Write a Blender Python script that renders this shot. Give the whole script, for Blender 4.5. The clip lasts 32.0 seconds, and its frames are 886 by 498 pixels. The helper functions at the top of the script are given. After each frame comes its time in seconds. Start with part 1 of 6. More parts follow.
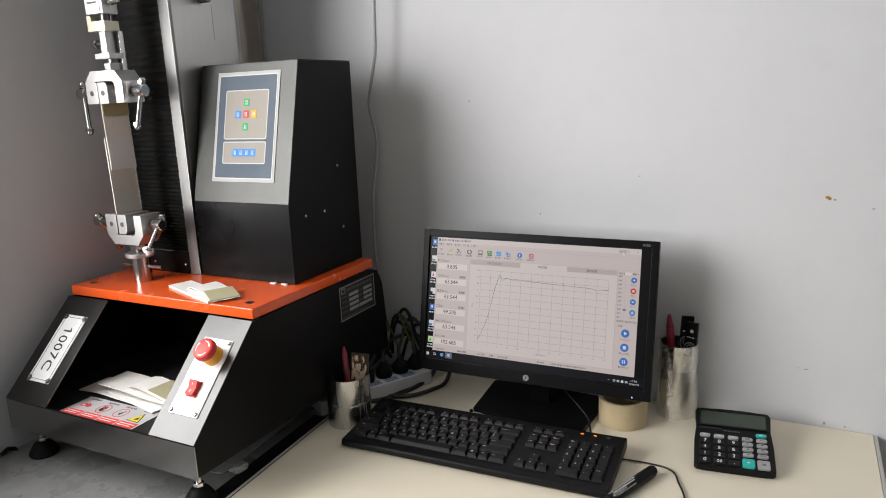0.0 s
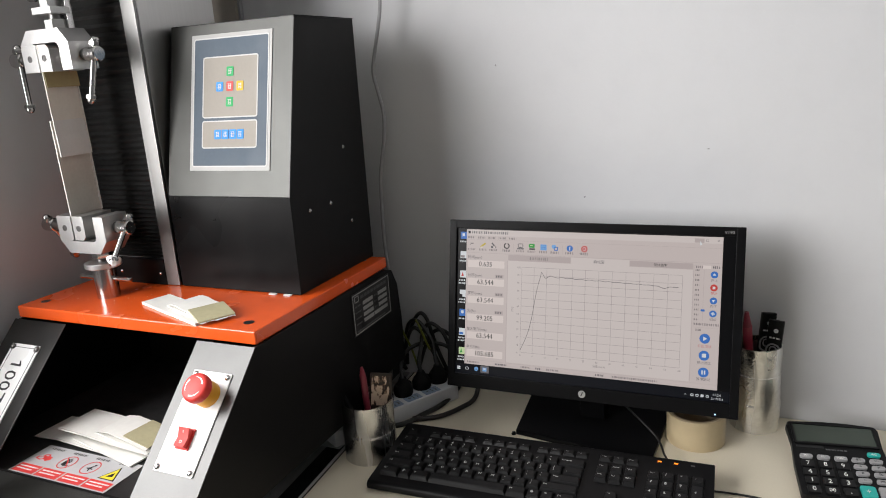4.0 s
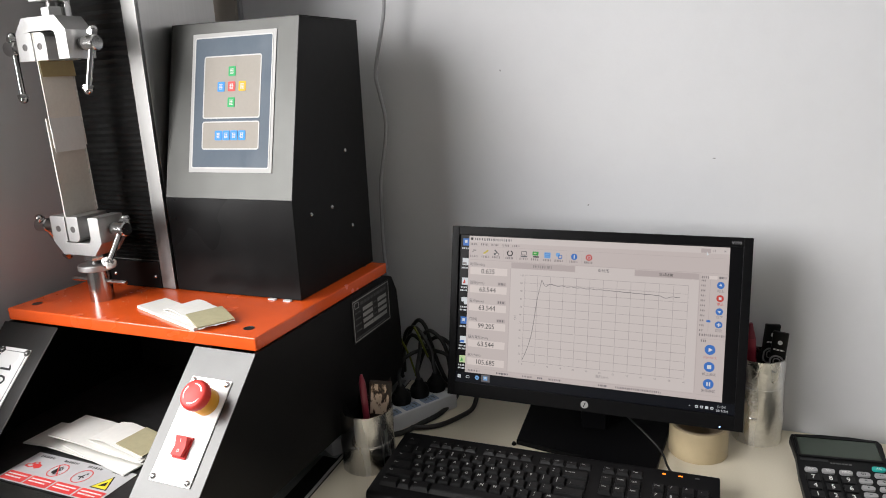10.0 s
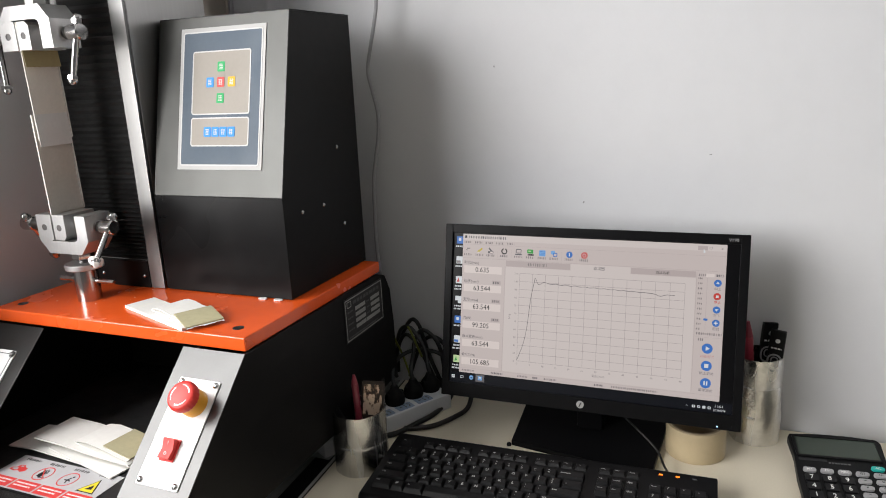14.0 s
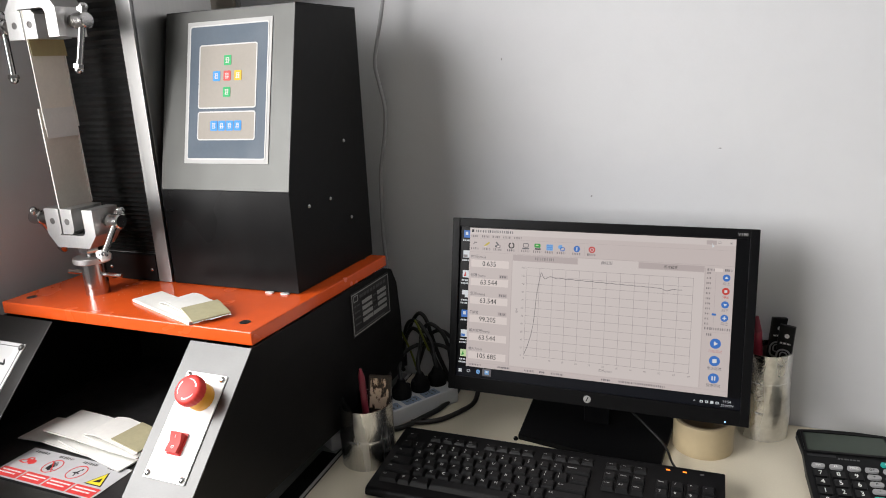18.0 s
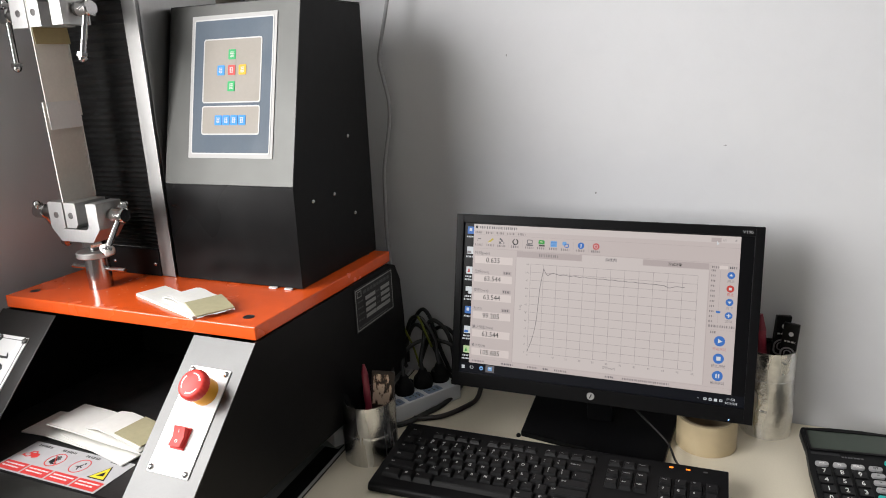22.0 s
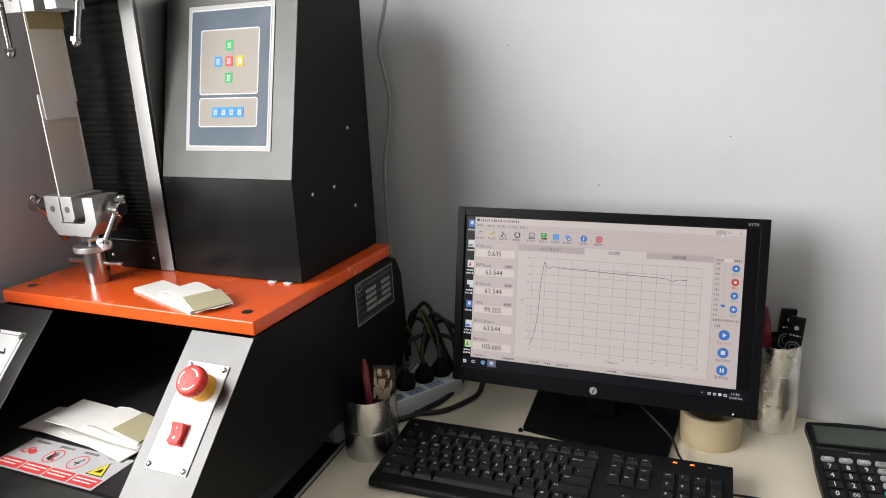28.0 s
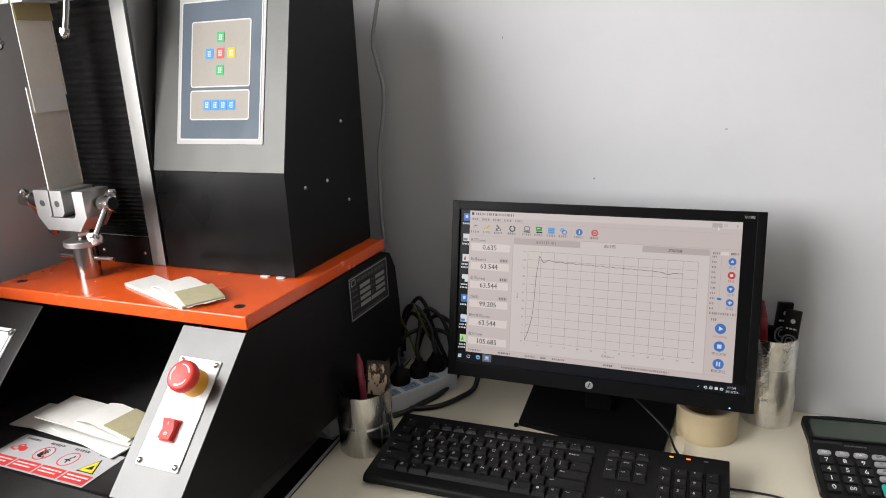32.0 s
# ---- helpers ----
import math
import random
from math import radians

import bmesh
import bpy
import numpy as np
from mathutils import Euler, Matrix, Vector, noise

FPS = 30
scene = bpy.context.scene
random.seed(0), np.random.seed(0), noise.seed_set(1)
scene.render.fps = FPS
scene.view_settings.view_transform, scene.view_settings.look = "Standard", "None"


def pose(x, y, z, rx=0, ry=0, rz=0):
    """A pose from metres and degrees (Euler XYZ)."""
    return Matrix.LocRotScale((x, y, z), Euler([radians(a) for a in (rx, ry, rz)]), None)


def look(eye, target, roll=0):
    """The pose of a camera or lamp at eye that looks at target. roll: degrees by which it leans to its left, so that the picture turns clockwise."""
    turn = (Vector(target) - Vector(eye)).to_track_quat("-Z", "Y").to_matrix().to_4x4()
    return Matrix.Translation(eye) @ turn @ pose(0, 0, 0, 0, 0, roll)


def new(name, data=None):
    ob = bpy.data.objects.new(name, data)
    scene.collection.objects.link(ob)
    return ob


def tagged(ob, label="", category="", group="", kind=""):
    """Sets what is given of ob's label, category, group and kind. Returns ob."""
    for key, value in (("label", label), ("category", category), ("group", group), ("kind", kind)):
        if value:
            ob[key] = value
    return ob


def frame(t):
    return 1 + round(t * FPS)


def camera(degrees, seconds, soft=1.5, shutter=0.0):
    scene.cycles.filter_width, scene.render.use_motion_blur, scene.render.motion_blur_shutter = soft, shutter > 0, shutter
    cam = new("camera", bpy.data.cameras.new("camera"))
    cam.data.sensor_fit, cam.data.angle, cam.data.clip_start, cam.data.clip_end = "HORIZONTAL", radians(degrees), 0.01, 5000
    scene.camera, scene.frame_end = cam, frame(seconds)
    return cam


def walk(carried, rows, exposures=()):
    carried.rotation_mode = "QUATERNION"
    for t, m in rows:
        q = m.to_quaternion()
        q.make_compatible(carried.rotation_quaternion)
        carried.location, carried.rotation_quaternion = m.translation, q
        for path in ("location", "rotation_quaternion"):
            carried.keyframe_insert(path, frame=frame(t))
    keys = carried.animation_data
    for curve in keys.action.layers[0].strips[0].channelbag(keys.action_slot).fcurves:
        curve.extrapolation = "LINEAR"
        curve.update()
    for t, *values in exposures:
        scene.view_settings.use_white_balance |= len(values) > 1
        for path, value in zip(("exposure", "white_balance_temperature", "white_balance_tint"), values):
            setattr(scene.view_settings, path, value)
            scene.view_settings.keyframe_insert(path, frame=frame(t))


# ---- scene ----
cam = camera(64.55, 32.0, soft=1.0)
PATH = [
    (0, (0.3528, 0.2043, 1.3569), (-0.5455, 1.9359, 0.9157), -2.47),
    (0.5, (0.3479, 0.2079, 1.3581), (-0.5492, 1.9395, 0.9141), -2.71),
    (1, (0.3377, 0.2149, 1.3537), (-0.5622, 1.9539, 0.9462), -2.63),
    (1.5, (0.3175, 0.2293, 1.3486), (-0.5879, 1.9618, 0.9259), -3.15),
    (2, (0.2912, 0.2510, 1.3430), (-0.5950, 1.9856, 0.8893), -4.00),
    (2.5, (0.3027, 0.3195, 1.3398), (-0.6077, 2.0301, 0.8445), -3.98),
    (3, (0.2733, 0.3551, 1.3346), (-0.6472, 2.0516, 0.8107), -4.88),
    (3.5, (0.1809, 0.3569, 1.3400), (-0.6577, 2.0980, 0.8248), -4.65),
    (5.5, (0.1277, 0.3604, 1.3295), (-0.6397, 2.1400, 0.8355), -3.24),
    (6, (0.1262, 0.3618, 1.3340), (-0.6447, 2.1376, 0.8316), -3.27),
    (6.5, (0.1232, 0.3635, 1.3331), (-0.6424, 2.1414, 0.8303), -3.25),
    (7, (0.1198, 0.3708, 1.3318), (-0.6453, 2.1475, 0.8237), -3.15),
    (7.5, (0.1209, 0.3706, 1.3321), (-0.6598, 2.1430, 0.8330), -3.23),
    (8, (0.1199, 0.3693, 1.3304), (-0.6474, 2.1461, 0.8262), -3.05),
    (8.5, (0.1199, 0.3663, 1.3324), (-0.6482, 2.1450, 0.8358), -2.98),
    (9, (0.1201, 0.3641, 1.3341), (-0.6494, 2.1420, 0.8371), -2.94),
    (9.5, (0.1202, 0.3604, 1.3348), (-0.6394, 2.1435, 0.8412), -2.71),
    (10, (0.1200, 0.3619, 1.3363), (-0.6408, 2.1452, 0.8456), -2.74),
    (10.5, (0.1202, 0.3628, 1.3311), (-0.6389, 2.1494, 0.8498), -2.79),
    (11, (0.1218, 0.3670, 1.3349), (-0.6365, 2.1521, 0.8467), -2.91),
    (11.5, (0.1180, 0.3681, 1.3286), (-0.6234, 2.1638, 0.8535), -2.95),
    (12, (0.1198, 0.3725, 1.3323), (-0.6323, 2.1587, 0.8383), -2.97),
    (12.5, (0.1204, 0.3727, 1.3324), (-0.6241, 2.1634, 0.8434), -2.97),
    (13, (0.1198, 0.3711, 1.3313), (-0.6232, 2.1618, 0.8401), -2.99),
    (13.5, (0.1191, 0.3741, 1.3324), (-0.6277, 2.1626, 0.8388), -2.92),
    (14, (0.1179, 0.3768, 1.3301), (-0.6326, 2.1641, 0.8377), -2.79),
    (14.5, (0.1184, 0.3770, 1.3305), (-0.6354, 2.1619, 0.8346), -2.76),
    (16.5, (0.1186, 0.3819, 1.3320), (-0.6379, 2.1604, 0.8174), -2.81),
    (17, (0.1160, 0.3815, 1.3283), (-0.6451, 2.1579, 0.8133), -2.77),
    (17.5, (0.1157, 0.3814, 1.3315), (-0.6457, 2.1576, 0.8163), -2.76),
    (18, (0.1182, 0.3807, 1.3315), (-0.6521, 2.1540, 0.8197), -2.91),
    (18.5, (0.1173, 0.3800, 1.3306), (-0.6481, 2.1547, 0.8161), -2.64),
    (19, (0.1148, 0.3800, 1.3304), (-0.6528, 2.1538, 0.8163), -2.69),
    (19.5, (0.1145, 0.3802, 1.3312), (-0.6551, 2.1527, 0.8156), -2.69),
    (20, (0.1146, 0.3789, 1.3313), (-0.6538, 2.1537, 0.8215), -2.68),
    (20.5, (0.1144, 0.3791, 1.3309), (-0.6535, 2.1517, 0.8132), -2.61),
    (21, (0.1144, 0.3793, 1.3290), (-0.6508, 2.1526, 0.8096), -2.55),
    (21.5, (0.1149, 0.3792, 1.3308), (-0.6552, 2.1510, 0.8133), -2.51),
    (22, (0.1137, 0.3802, 1.3293), (-0.6589, 2.1504, 0.8104), -2.63),
    (22.5, (0.1144, 0.3795, 1.3311), (-0.6616, 2.1472, 0.8088), -2.72),
    (23, (0.1142, 0.3791, 1.3284), (-0.6598, 2.1484, 0.8081), -2.60),
    (23.5, (0.1135, 0.3787, 1.3294), (-0.6611, 2.1466, 0.8055), -2.53),
    (24, (0.1146, 0.3790, 1.3285), (-0.6593, 2.1454, 0.7984), -2.66),
    (24.5, (0.1145, 0.3801, 1.3293), (-0.6611, 2.1477, 0.8056), -2.56),
    (25, (0.1113, 0.3804, 1.3272), (-0.6717, 2.1448, 0.8042), -2.77),
    (25.5, (0.1104, 0.3843, 1.3289), (-0.6696, 2.1466, 0.7941), -2.59),
    (27.5, (0.1095, 0.3922, 1.3265), (-0.6671, 2.1532, 0.7829), -2.66),
    (28, (0.1107, 0.3925, 1.3279), (-0.6668, 2.1542, 0.7874), -2.81),
    (28.5, (0.1121, 0.3901, 1.3273), (-0.6656, 2.1533, 0.7920), -2.89),
    (29, (0.1129, 0.3897, 1.3271), (-0.6669, 2.1521, 0.7925), -2.93),
    (29.5, (0.1126, 0.3921, 1.3284), (-0.6610, 2.1557, 0.7884), -2.86),
    (30, (0.1134, 0.3921, 1.3253), (-0.6614, 2.1559, 0.7877), -3.10),
    (30.5, (0.1118, 0.3931, 1.3257), (-0.6587, 2.1580, 0.7858), -3.06),
    (31, (0.1125, 0.3961, 1.3268), (-0.6580, 2.1585, 0.7790), -3.11),
    (31.5, (0.1117, 0.3972, 1.3259), (-0.6583, 2.1591, 0.7754), -2.96),
    (32, (0.1093, 0.3995, 1.3215), (-0.6564, 2.1634, 0.7716), -2.87),
]
EXPOSURES = [(0.0, -0.05), (6.0, 0.0), (19.0, 0.06), (28.0, 0.10), (32.0, 0.10)]
walk(cam, [(t, look(eye, target, roll)) for t, eye, target, roll in PATH], EXPOSURES)

# ---- world and light: daylight through the window in the left wall ----
WALL_X, WALL_Y = -0.905, 1.512          # faces of the left and the back wall
DESK = 0.75                             # height of desk and side table
WIN = (-1.30, 0.86, 1.08, 2.00)         # window opening in the left wall: y0, y1, z0, z1

world = bpy.data.worlds.new("world")
scene.world = world
world.use_nodes = True
wn = world.node_tree.nodes
sky = wn.new("ShaderNodeTexSky")
sky.sky_type, sky.sun_disc = "NISHITA", False
sky.sun_elevation, sky.sun_rotation = radians(35), radians(200)
wn["Background"].inputs["Strength"].default_value = 0.12
world.node_tree.links.new(sky.outputs[0], wn["Background"].inputs["Color"])


def area_lamp(name, m, sx, sy, watts, colour):
    lamp = bpy.data.lights.new(name, "AREA")
    lamp.shape, lamp.size, lamp.size_y, lamp.energy, lamp.color = "RECTANGLE", sx, sy, watts, colour
    ob = new(name, lamp)
    ob.matrix_world = m
    return ob


area_lamp("window_light", look((WALL_X - 0.10, (WIN[0] + WIN[1]) / 2, (WIN[2] + WIN[3]) / 2), (3, (WIN[0] + WIN[1]) / 2, (WIN[2] + WIN[3]) / 2)),
          WIN[1] - WIN[0] - 0.06, WIN[3] - WIN[2] - 0.06, 66, (1.0, 0.982, 0.978))

# ---- materials ----


class Nodes:
    """Short names for building a node material."""

    def __init__(self, name):
        self.mat = bpy.data.materials.new(name)
        self.mat.use_nodes = True
        self.tree = self.mat.node_tree
        self.bsdf = self.tree.nodes["Principled BSDF"]

    def add(self, kind, **values):
        node = self.tree.nodes.new(kind)
        for key, value in values.items():
            node.inputs[key].default_value = value
        return node

    def link(self, a, b):
        self.tree.links.new(a, b)

    def coords(self, scale=(1, 1, 1)):
        tc, mp = self.add("ShaderNodeTexCoord"), self.add("ShaderNodeMapping")
        mp.inputs["Scale"].default_value = scale
        self.link(tc.outputs["Object"], mp.inputs["Vector"])
        return mp.outputs[0]

    def noise(self, scale, detail=4.0, stretch=(1, 1, 1), rough=0.55):
        n = self.add("ShaderNodeTexNoise", Scale=scale, Detail=detail, Roughness=rough)
        self.link(self.coords(stretch), n.inputs["Vector"])
        return n.outputs["Fac"]

    def ramp(self, fac, stops):
        r = self.add("ShaderNodeValToRGB")
        els = r.color_ramp.elements
        while len(els) < len(stops):
            els.new(0.5)
        for e, (p, c) in zip(els, stops):
            e.position, e.color = p, (*c, 1)
        self.link(fac, r.inputs["Fac"])
        return r.outputs["Color"]

    def mix(self, fac, a, b):
        m = self.tree.nodes.new("ShaderNodeMix")
        m.data_type = "RGBA"
        for sock, v in ((m.inputs[0], fac), (m.inputs[6], a), (m.inputs[7], b)):
            if isinstance(v, (int, float)):
                sock.default_value = v
            elif isinstance(v, tuple):
                sock.default_value = (*v, 1)
            else:
                self.link(v, sock)
        return m.outputs[2]

    def spread(self, fac, low, high):
        m = self.add("ShaderNodeMapRange")
        m.inputs["From Min"].default_value, m.inputs["From Max"].default_value = 0.3, 0.7
        m.inputs["To Min"].default_value, m.inputs["To Max"].default_value = low, high
        self.link(fac, m.inputs["Value"])
        return m.outputs[0]

    def bump(self, fac, strength, distance):
        b = self.add("ShaderNodeBump", Strength=strength, Distance=distance)
        self.link(fac, b.inputs["Height"])
        self.link(b.outputs[0], self.bsdf.inputs["Normal"])


def shade(c, k):
    return tuple(v * k for v in c)


def plain(name, colour, rough=0.5, metal=0.0, vary=0.12, scale=40.0, bump=0.0, coat=0.0, stretch=(1, 1, 1), rough_vary=0.25, spec=0.5):
    """A surface with a fine grain and wider blotches in colour, gloss and relief."""
    n = Nodes(name)
    fine, wide = n.noise(scale, 5, stretch), n.noise(scale * 0.13, 3)
    grain = n.mix(0.5, n.ramp(fine, [(0.3, shade(colour, 1 - vary)), (0.7, shade(colour, 1 + vary))]),
                  n.ramp(wide, [(0.3, shade(colour, 1 - vary)), (0.7, shade(colour, 1 + vary))]))
    n.link(grain, n.bsdf.inputs["Base Color"])
    n.link(n.spread(wide, rough * (1 - rough_vary), min(1, rough * (1 + rough_vary))), n.bsdf.inputs["Roughness"])
    n.bsdf.inputs["Metallic"].default_value = metal
    n.bsdf.inputs["Coat Weight"].default_value = coat
    n.bsdf.inputs["Specular IOR Level"].default_value = spec
    if bump:
        n.bump(fine, 0.5, bump)
    return n.mat


def brushed(name, colour, rough, stretch, scale=260.0, amount=0.22, smudge=0.0, relief=0.12):
    """Brushed steel: long fine streaks, faint smudges."""
    n = Nodes(name)
    streak, wide = n.noise(scale, 3, stretch), n.noise(9, 4)
    col = n.ramp(streak, [(0.3, shade(colour, 1 - amount * 0.5)), (0.7, shade(colour, 1 + amount * 0.3))])
    n.link(n.mix(n.spread(wide, 0.0, smudge), col, shade(colour, 0.6)), n.bsdf.inputs["Base Color"])
    n.link(n.spread(streak, rough * (1 - amount), rough * (1 + amount)), n.bsdf.inputs["Roughness"])
    n.bsdf.inputs["Metallic"].default_value = 1.0
    n.bump(streak, relief, 0.0002)
    return n.mat


def glow(name, colour, strength, base=0.02):
    n = Nodes(name)
    n.bsdf.inputs["Base Color"].default_value = (*shade(colour, base), 1)
    n.bsdf.inputs["Emission Color"].default_value = (*colour, 1)
    n.bsdf.inputs["Emission Strength"].default_value = strength
    n.bsdf.inputs["Roughness"].default_value = 0.35
    n.bsdf.inputs["Specular IOR Level"].default_value = 0.15
    return n.mat


def wall_paint():
    n = Nodes("wall_paint")
    fine, wide, spots = n.noise(180, 6), n.noise(1.6, 4), n.noise(26, 5)
    col = n.mix(0.5, n.ramp(wide, [(0.3, (0.62, 0.625, 0.64)), (0.7, (0.64, 0.645, 0.66))]), n.ramp(spots, [(0.2, (0.605, 0.61, 0.625)), (0.55, (0.64, 0.645, 0.66))]))
    n.link(col, n.bsdf.inputs["Base Color"])
    n.bsdf.inputs["Roughness"].default_value = 0.8
    n.bump(fine, 0.2, 0.0008)
    return n.mat


def desk_top():
    n = Nodes("cream_laminate")
    fine, wide = n.noise(420, 4), n.noise(5, 4)
    n.link(n.mix(0.6, n.ramp(fine, [(0.3, (0.74, 0.67, 0.53)), (0.7, (0.83, 0.76, 0.60))]), n.ramp(wide, [(0.3, (0.75, 0.68, 0.535)), (0.7, (0.82, 0.75, 0.595))])), n.bsdf.inputs["Base Color"])
    n.link(n.spread(wide, 0.30, 0.42), n.bsdf.inputs["Roughness"])
    n.bump(fine, 0.15, 0.0004)
    return n.mat


def table_top():
    n = Nodes("grey_table_laminate")
    fine, wide = n.noise(150, 6), n.noise(14, 5)
    n.link(n.mix(0.5, n.ramp(fine, [(0.35, (0.185, 0.187, 0.181)), (0.65, (0.250, 0.251, 0.244))]), n.ramp(wide, [(0.35, (0.155, 0.157, 0.153)), (0.65, (0.300, 0.300, 0.292))])), n.bsdf.inputs["Base Color"])
    n.link(n.spread(wide, 0.22, 0.38), n.bsdf.inputs["Roughness"])
    return n.mat


def foil_skin():
    """Aluminium tape, smoothed on by hand: broad upright bands, small rubbed wrinkles."""
    n = Nodes("aluminium_tape")
    crease, wide, fine = n.noise(70, 3, (1, 1, 0.10)), n.noise(22, 2, (1, 1, 0.4)), n.noise(240, 4, (1, 1, 0.6))
    n.link(n.ramp(crease, [(0.3, (0.52, 0.515, 0.505)), (0.7, (0.74, 0.735, 0.72))]), n.bsdf.inputs["Base Color"])
    n.bsdf.inputs["Metallic"].default_value = 1.0
    n.link(n.spread(crease, 0.17, 0.30), n.bsdf.inputs["Roughness"])
    wrinkle = n.ramp(fine, [(0.44, (0, 0, 0)), (0.5, (1, 1, 1)), (0.56, (0, 0, 0))])
    n.bump(n.mix(0.045, n.mix(0.5, crease, wide), wrinkle), 0.75, 0.0014)
    return n.mat


def crumpled_foil():
    """Foil with broad upright folds and small sharp crumples."""
    n = Nodes("creased_foil")
    big, small = n.noise(24, 1.5, (1, 1, 0.30)), n.noise(85, 2)
    n.link(n.ramp(small, [(0.3, (0.70, 0.69, 0.66)), (0.7, (0.84, 0.83, 0.80))]), n.bsdf.inputs["Base Color"])
    n.bsdf.inputs["Metallic"].default_value = 1.0
    n.link(n.spread(big, 0.22, 0.34), n.bsdf.inputs["Roughness"])
    ridge = n.ramp(small, [(0.36, (0, 0, 0)), (0.5, (1, 1, 1)), (0.64, (0, 0, 0))])
    n.bump(n.mix(0.20, big, ridge), 0.60, 0.0016)
    return n.mat


def carved_print():
    """Tan print with dark brown winding lines."""
    n = Nodes("tan_carved_print")
    lines = n.noise(150, 3, (1, 1, 0.45))
    n.link(n.ramp(lines, [(0.44, (0.030, 0.016, 0.010)), (0.48, (0.30, 0.18, 0.11)), (0.53, (0.78, 0.62, 0.46))]), n.bsdf.inputs["Base Color"])
    n.bsdf.inputs["Roughness"].default_value = 0.45
    return n.mat


PAINT = wall_paint()
FOIL_CREASED = crumpled_foil()
CARVED_FACE = carved_print()
# darker copy of the wall paint for unseen walls, to cut bounced light
DULLED_PAINT = plain("dulled_unseen_wall_paint", (0.26, 0.26, 0.26), 0.8, scale=6, vary=0.05)
CREAM = desk_top()
GREY_TOP = table_top()
FOIL = foil_skin()
GLASS = bpy.data.materials.new("window_glass")
GLASS.use_nodes = True
GLASS.node_tree.nodes["Principled BSDF"].inputs["Transmission Weight"].default_value = 1.0
GLASS.node_tree.nodes["Principled BSDF"].inputs["Roughness"].default_value = 0.02
FLOOR_MAT = plain("floor_tile", (0.20, 0.195, 0.18), 0.35, scale=12)
CEIL = plain("ceiling_paint", (0.68, 0.68, 0.67), 0.9, scale=30, vary=0.04)
BEIGE_TRIM = plain("beige_trunking_plastic", (0.42, 0.375, 0.315), 0.45, scale=18, vary=0.18)
WHITE_PVC = plain("white_pvc", (0.75, 0.75, 0.74), 0.35, vary=0.03)
EDGE_PALE = plain("pale_grey_edge_strip", (0.48, 0.47, 0.45), 0.4, vary=0.06)
EDGE_GREY = plain("grey_edge_band", (0.36, 0.36, 0.38), 0.4, vary=0.06)
BLACK_PAINT = plain("black_powder_coat", (0.006, 0.006, 0.0063), 0.45, scale=500, vary=0.25, bump=0.00012, spec=0.15, rough_vary=0.08)
# the steel front's lower half, its dark reflection put into the colour
SHADED_STEEL = plain("steel_shaded_black", (0.006, 0.006, 0.0062), 0.28, scale=24, vary=0.5, spec=0.11, rough_vary=0.30)
TRAY_BLACK = plain("black_tray_paint", (0.022, 0.022, 0.0225), 0.42, scale=300, vary=0.3, bump=0.0002, spec=0.3)
BLACK_PLASTIC = plain("black_plastic", (0.006, 0.006, 0.0065), 0.38, scale=700, vary=0.25, bump=0.0001, spec=0.16, rough_vary=0.06)
KEY_PLASTIC = plain("black_key_plastic", (0.008, 0.008, 0.0085), 0.40, scale=900, vary=0.25, bump=0.00008, spec=0.25, rough_vary=0.06)
BEZEL = plain("black_bezel_plastic", (0.005, 0.005, 0.0055), 0.33, scale=600, vary=0.2, bump=0.0001, spec=0.09, rough_vary=0.06)
RUBBER = plain("black_rubber", (0.006, 0.006, 0.006), 0.6, vary=0.3, spec=0.14, rough_vary=0.06)
CLOTH = plain("black_bellows_cloth", (0.0085, 0.0085, 0.0085), 0.46, scale=300, vary=0.3, spec=0.50)
ORANGE = plain("orange_paint", (0.78, 0.102, 0.015), 0.24, scale=60, vary=0.06, coat=0.25)
LIP_STEEL = brushed("satin_steel_lip", (0.30, 0.296, 0.284), 0.20, (0.05, 1, 1), scale=900.0, amount=0.10, smudge=0.3)
STEEL_V = brushed("brushed_steel_upright", (0.56, 0.555, 0.545), 0.38, (1, 1, 0.02), amount=0.08, relief=0.03)
STRIP_STEEL = brushed("brushed_steel_strip", (0.31, 0.308, 0.303), 0.42, (1, 1, 0.02), amount=0.10, smudge=0.2, relief=0.06)
WARM_STEEL = brushed("yellowed_steel", (0.60, 0.575, 0.46), 0.45, (1, 1, 0.3), scale=500.0, amount=0.10)
FASCIA_STEEL = brushed("satin_steel_sheet", (0.080, 0.0795, 0.0775), 0.30, (0.5, 1, 1), scale=600.0, amount=0.08, smudge=0.5, relief=0.03)
GUNMETAL = brushed("dark_brushed_sheet", (0.070, 0.0705, 0.067), 0.42, (0.05, 1, 1), scale=900.0, amount=0.07, smudge=0.5)
MACHINED = brushed("machined_steel", (0.58, 0.577, 0.57), 0.44, (1, 1, 0.3), scale=500.0, amount=0.10)
TURNED = brushed("turned_steel", (0.52, 0.51, 0.50), 0.24, (1, 1, 0.02), scale=160.0, amount=0.25)
POLISHED = plain("polished_steel", (0.56, 0.55, 0.545), 0.15, 1.0, vary=0.05, scale=90)
DARK_STEEL = plain("dark_steel", (0.20, 0.195, 0.19), 0.32, 1.0, vary=0.2)
SIGN_WHITE = plain("white_plate", (0.78, 0.78, 0.77), 0.3, vary=0.03)
LABEL_FILM = plain("grey_white_label_film", (0.50, 0.50, 0.51), 0.4, vary=0.06, scale=50)
SILVER_FILM = plain("silver_film", (0.36, 0.355, 0.345), 0.45, 0.0, vary=0.04)
SLATE_FILM = plain("slate_blue_film", (0.085, 0.110, 0.140), 0.5, vary=0.05, scale=200, spec=0.2)
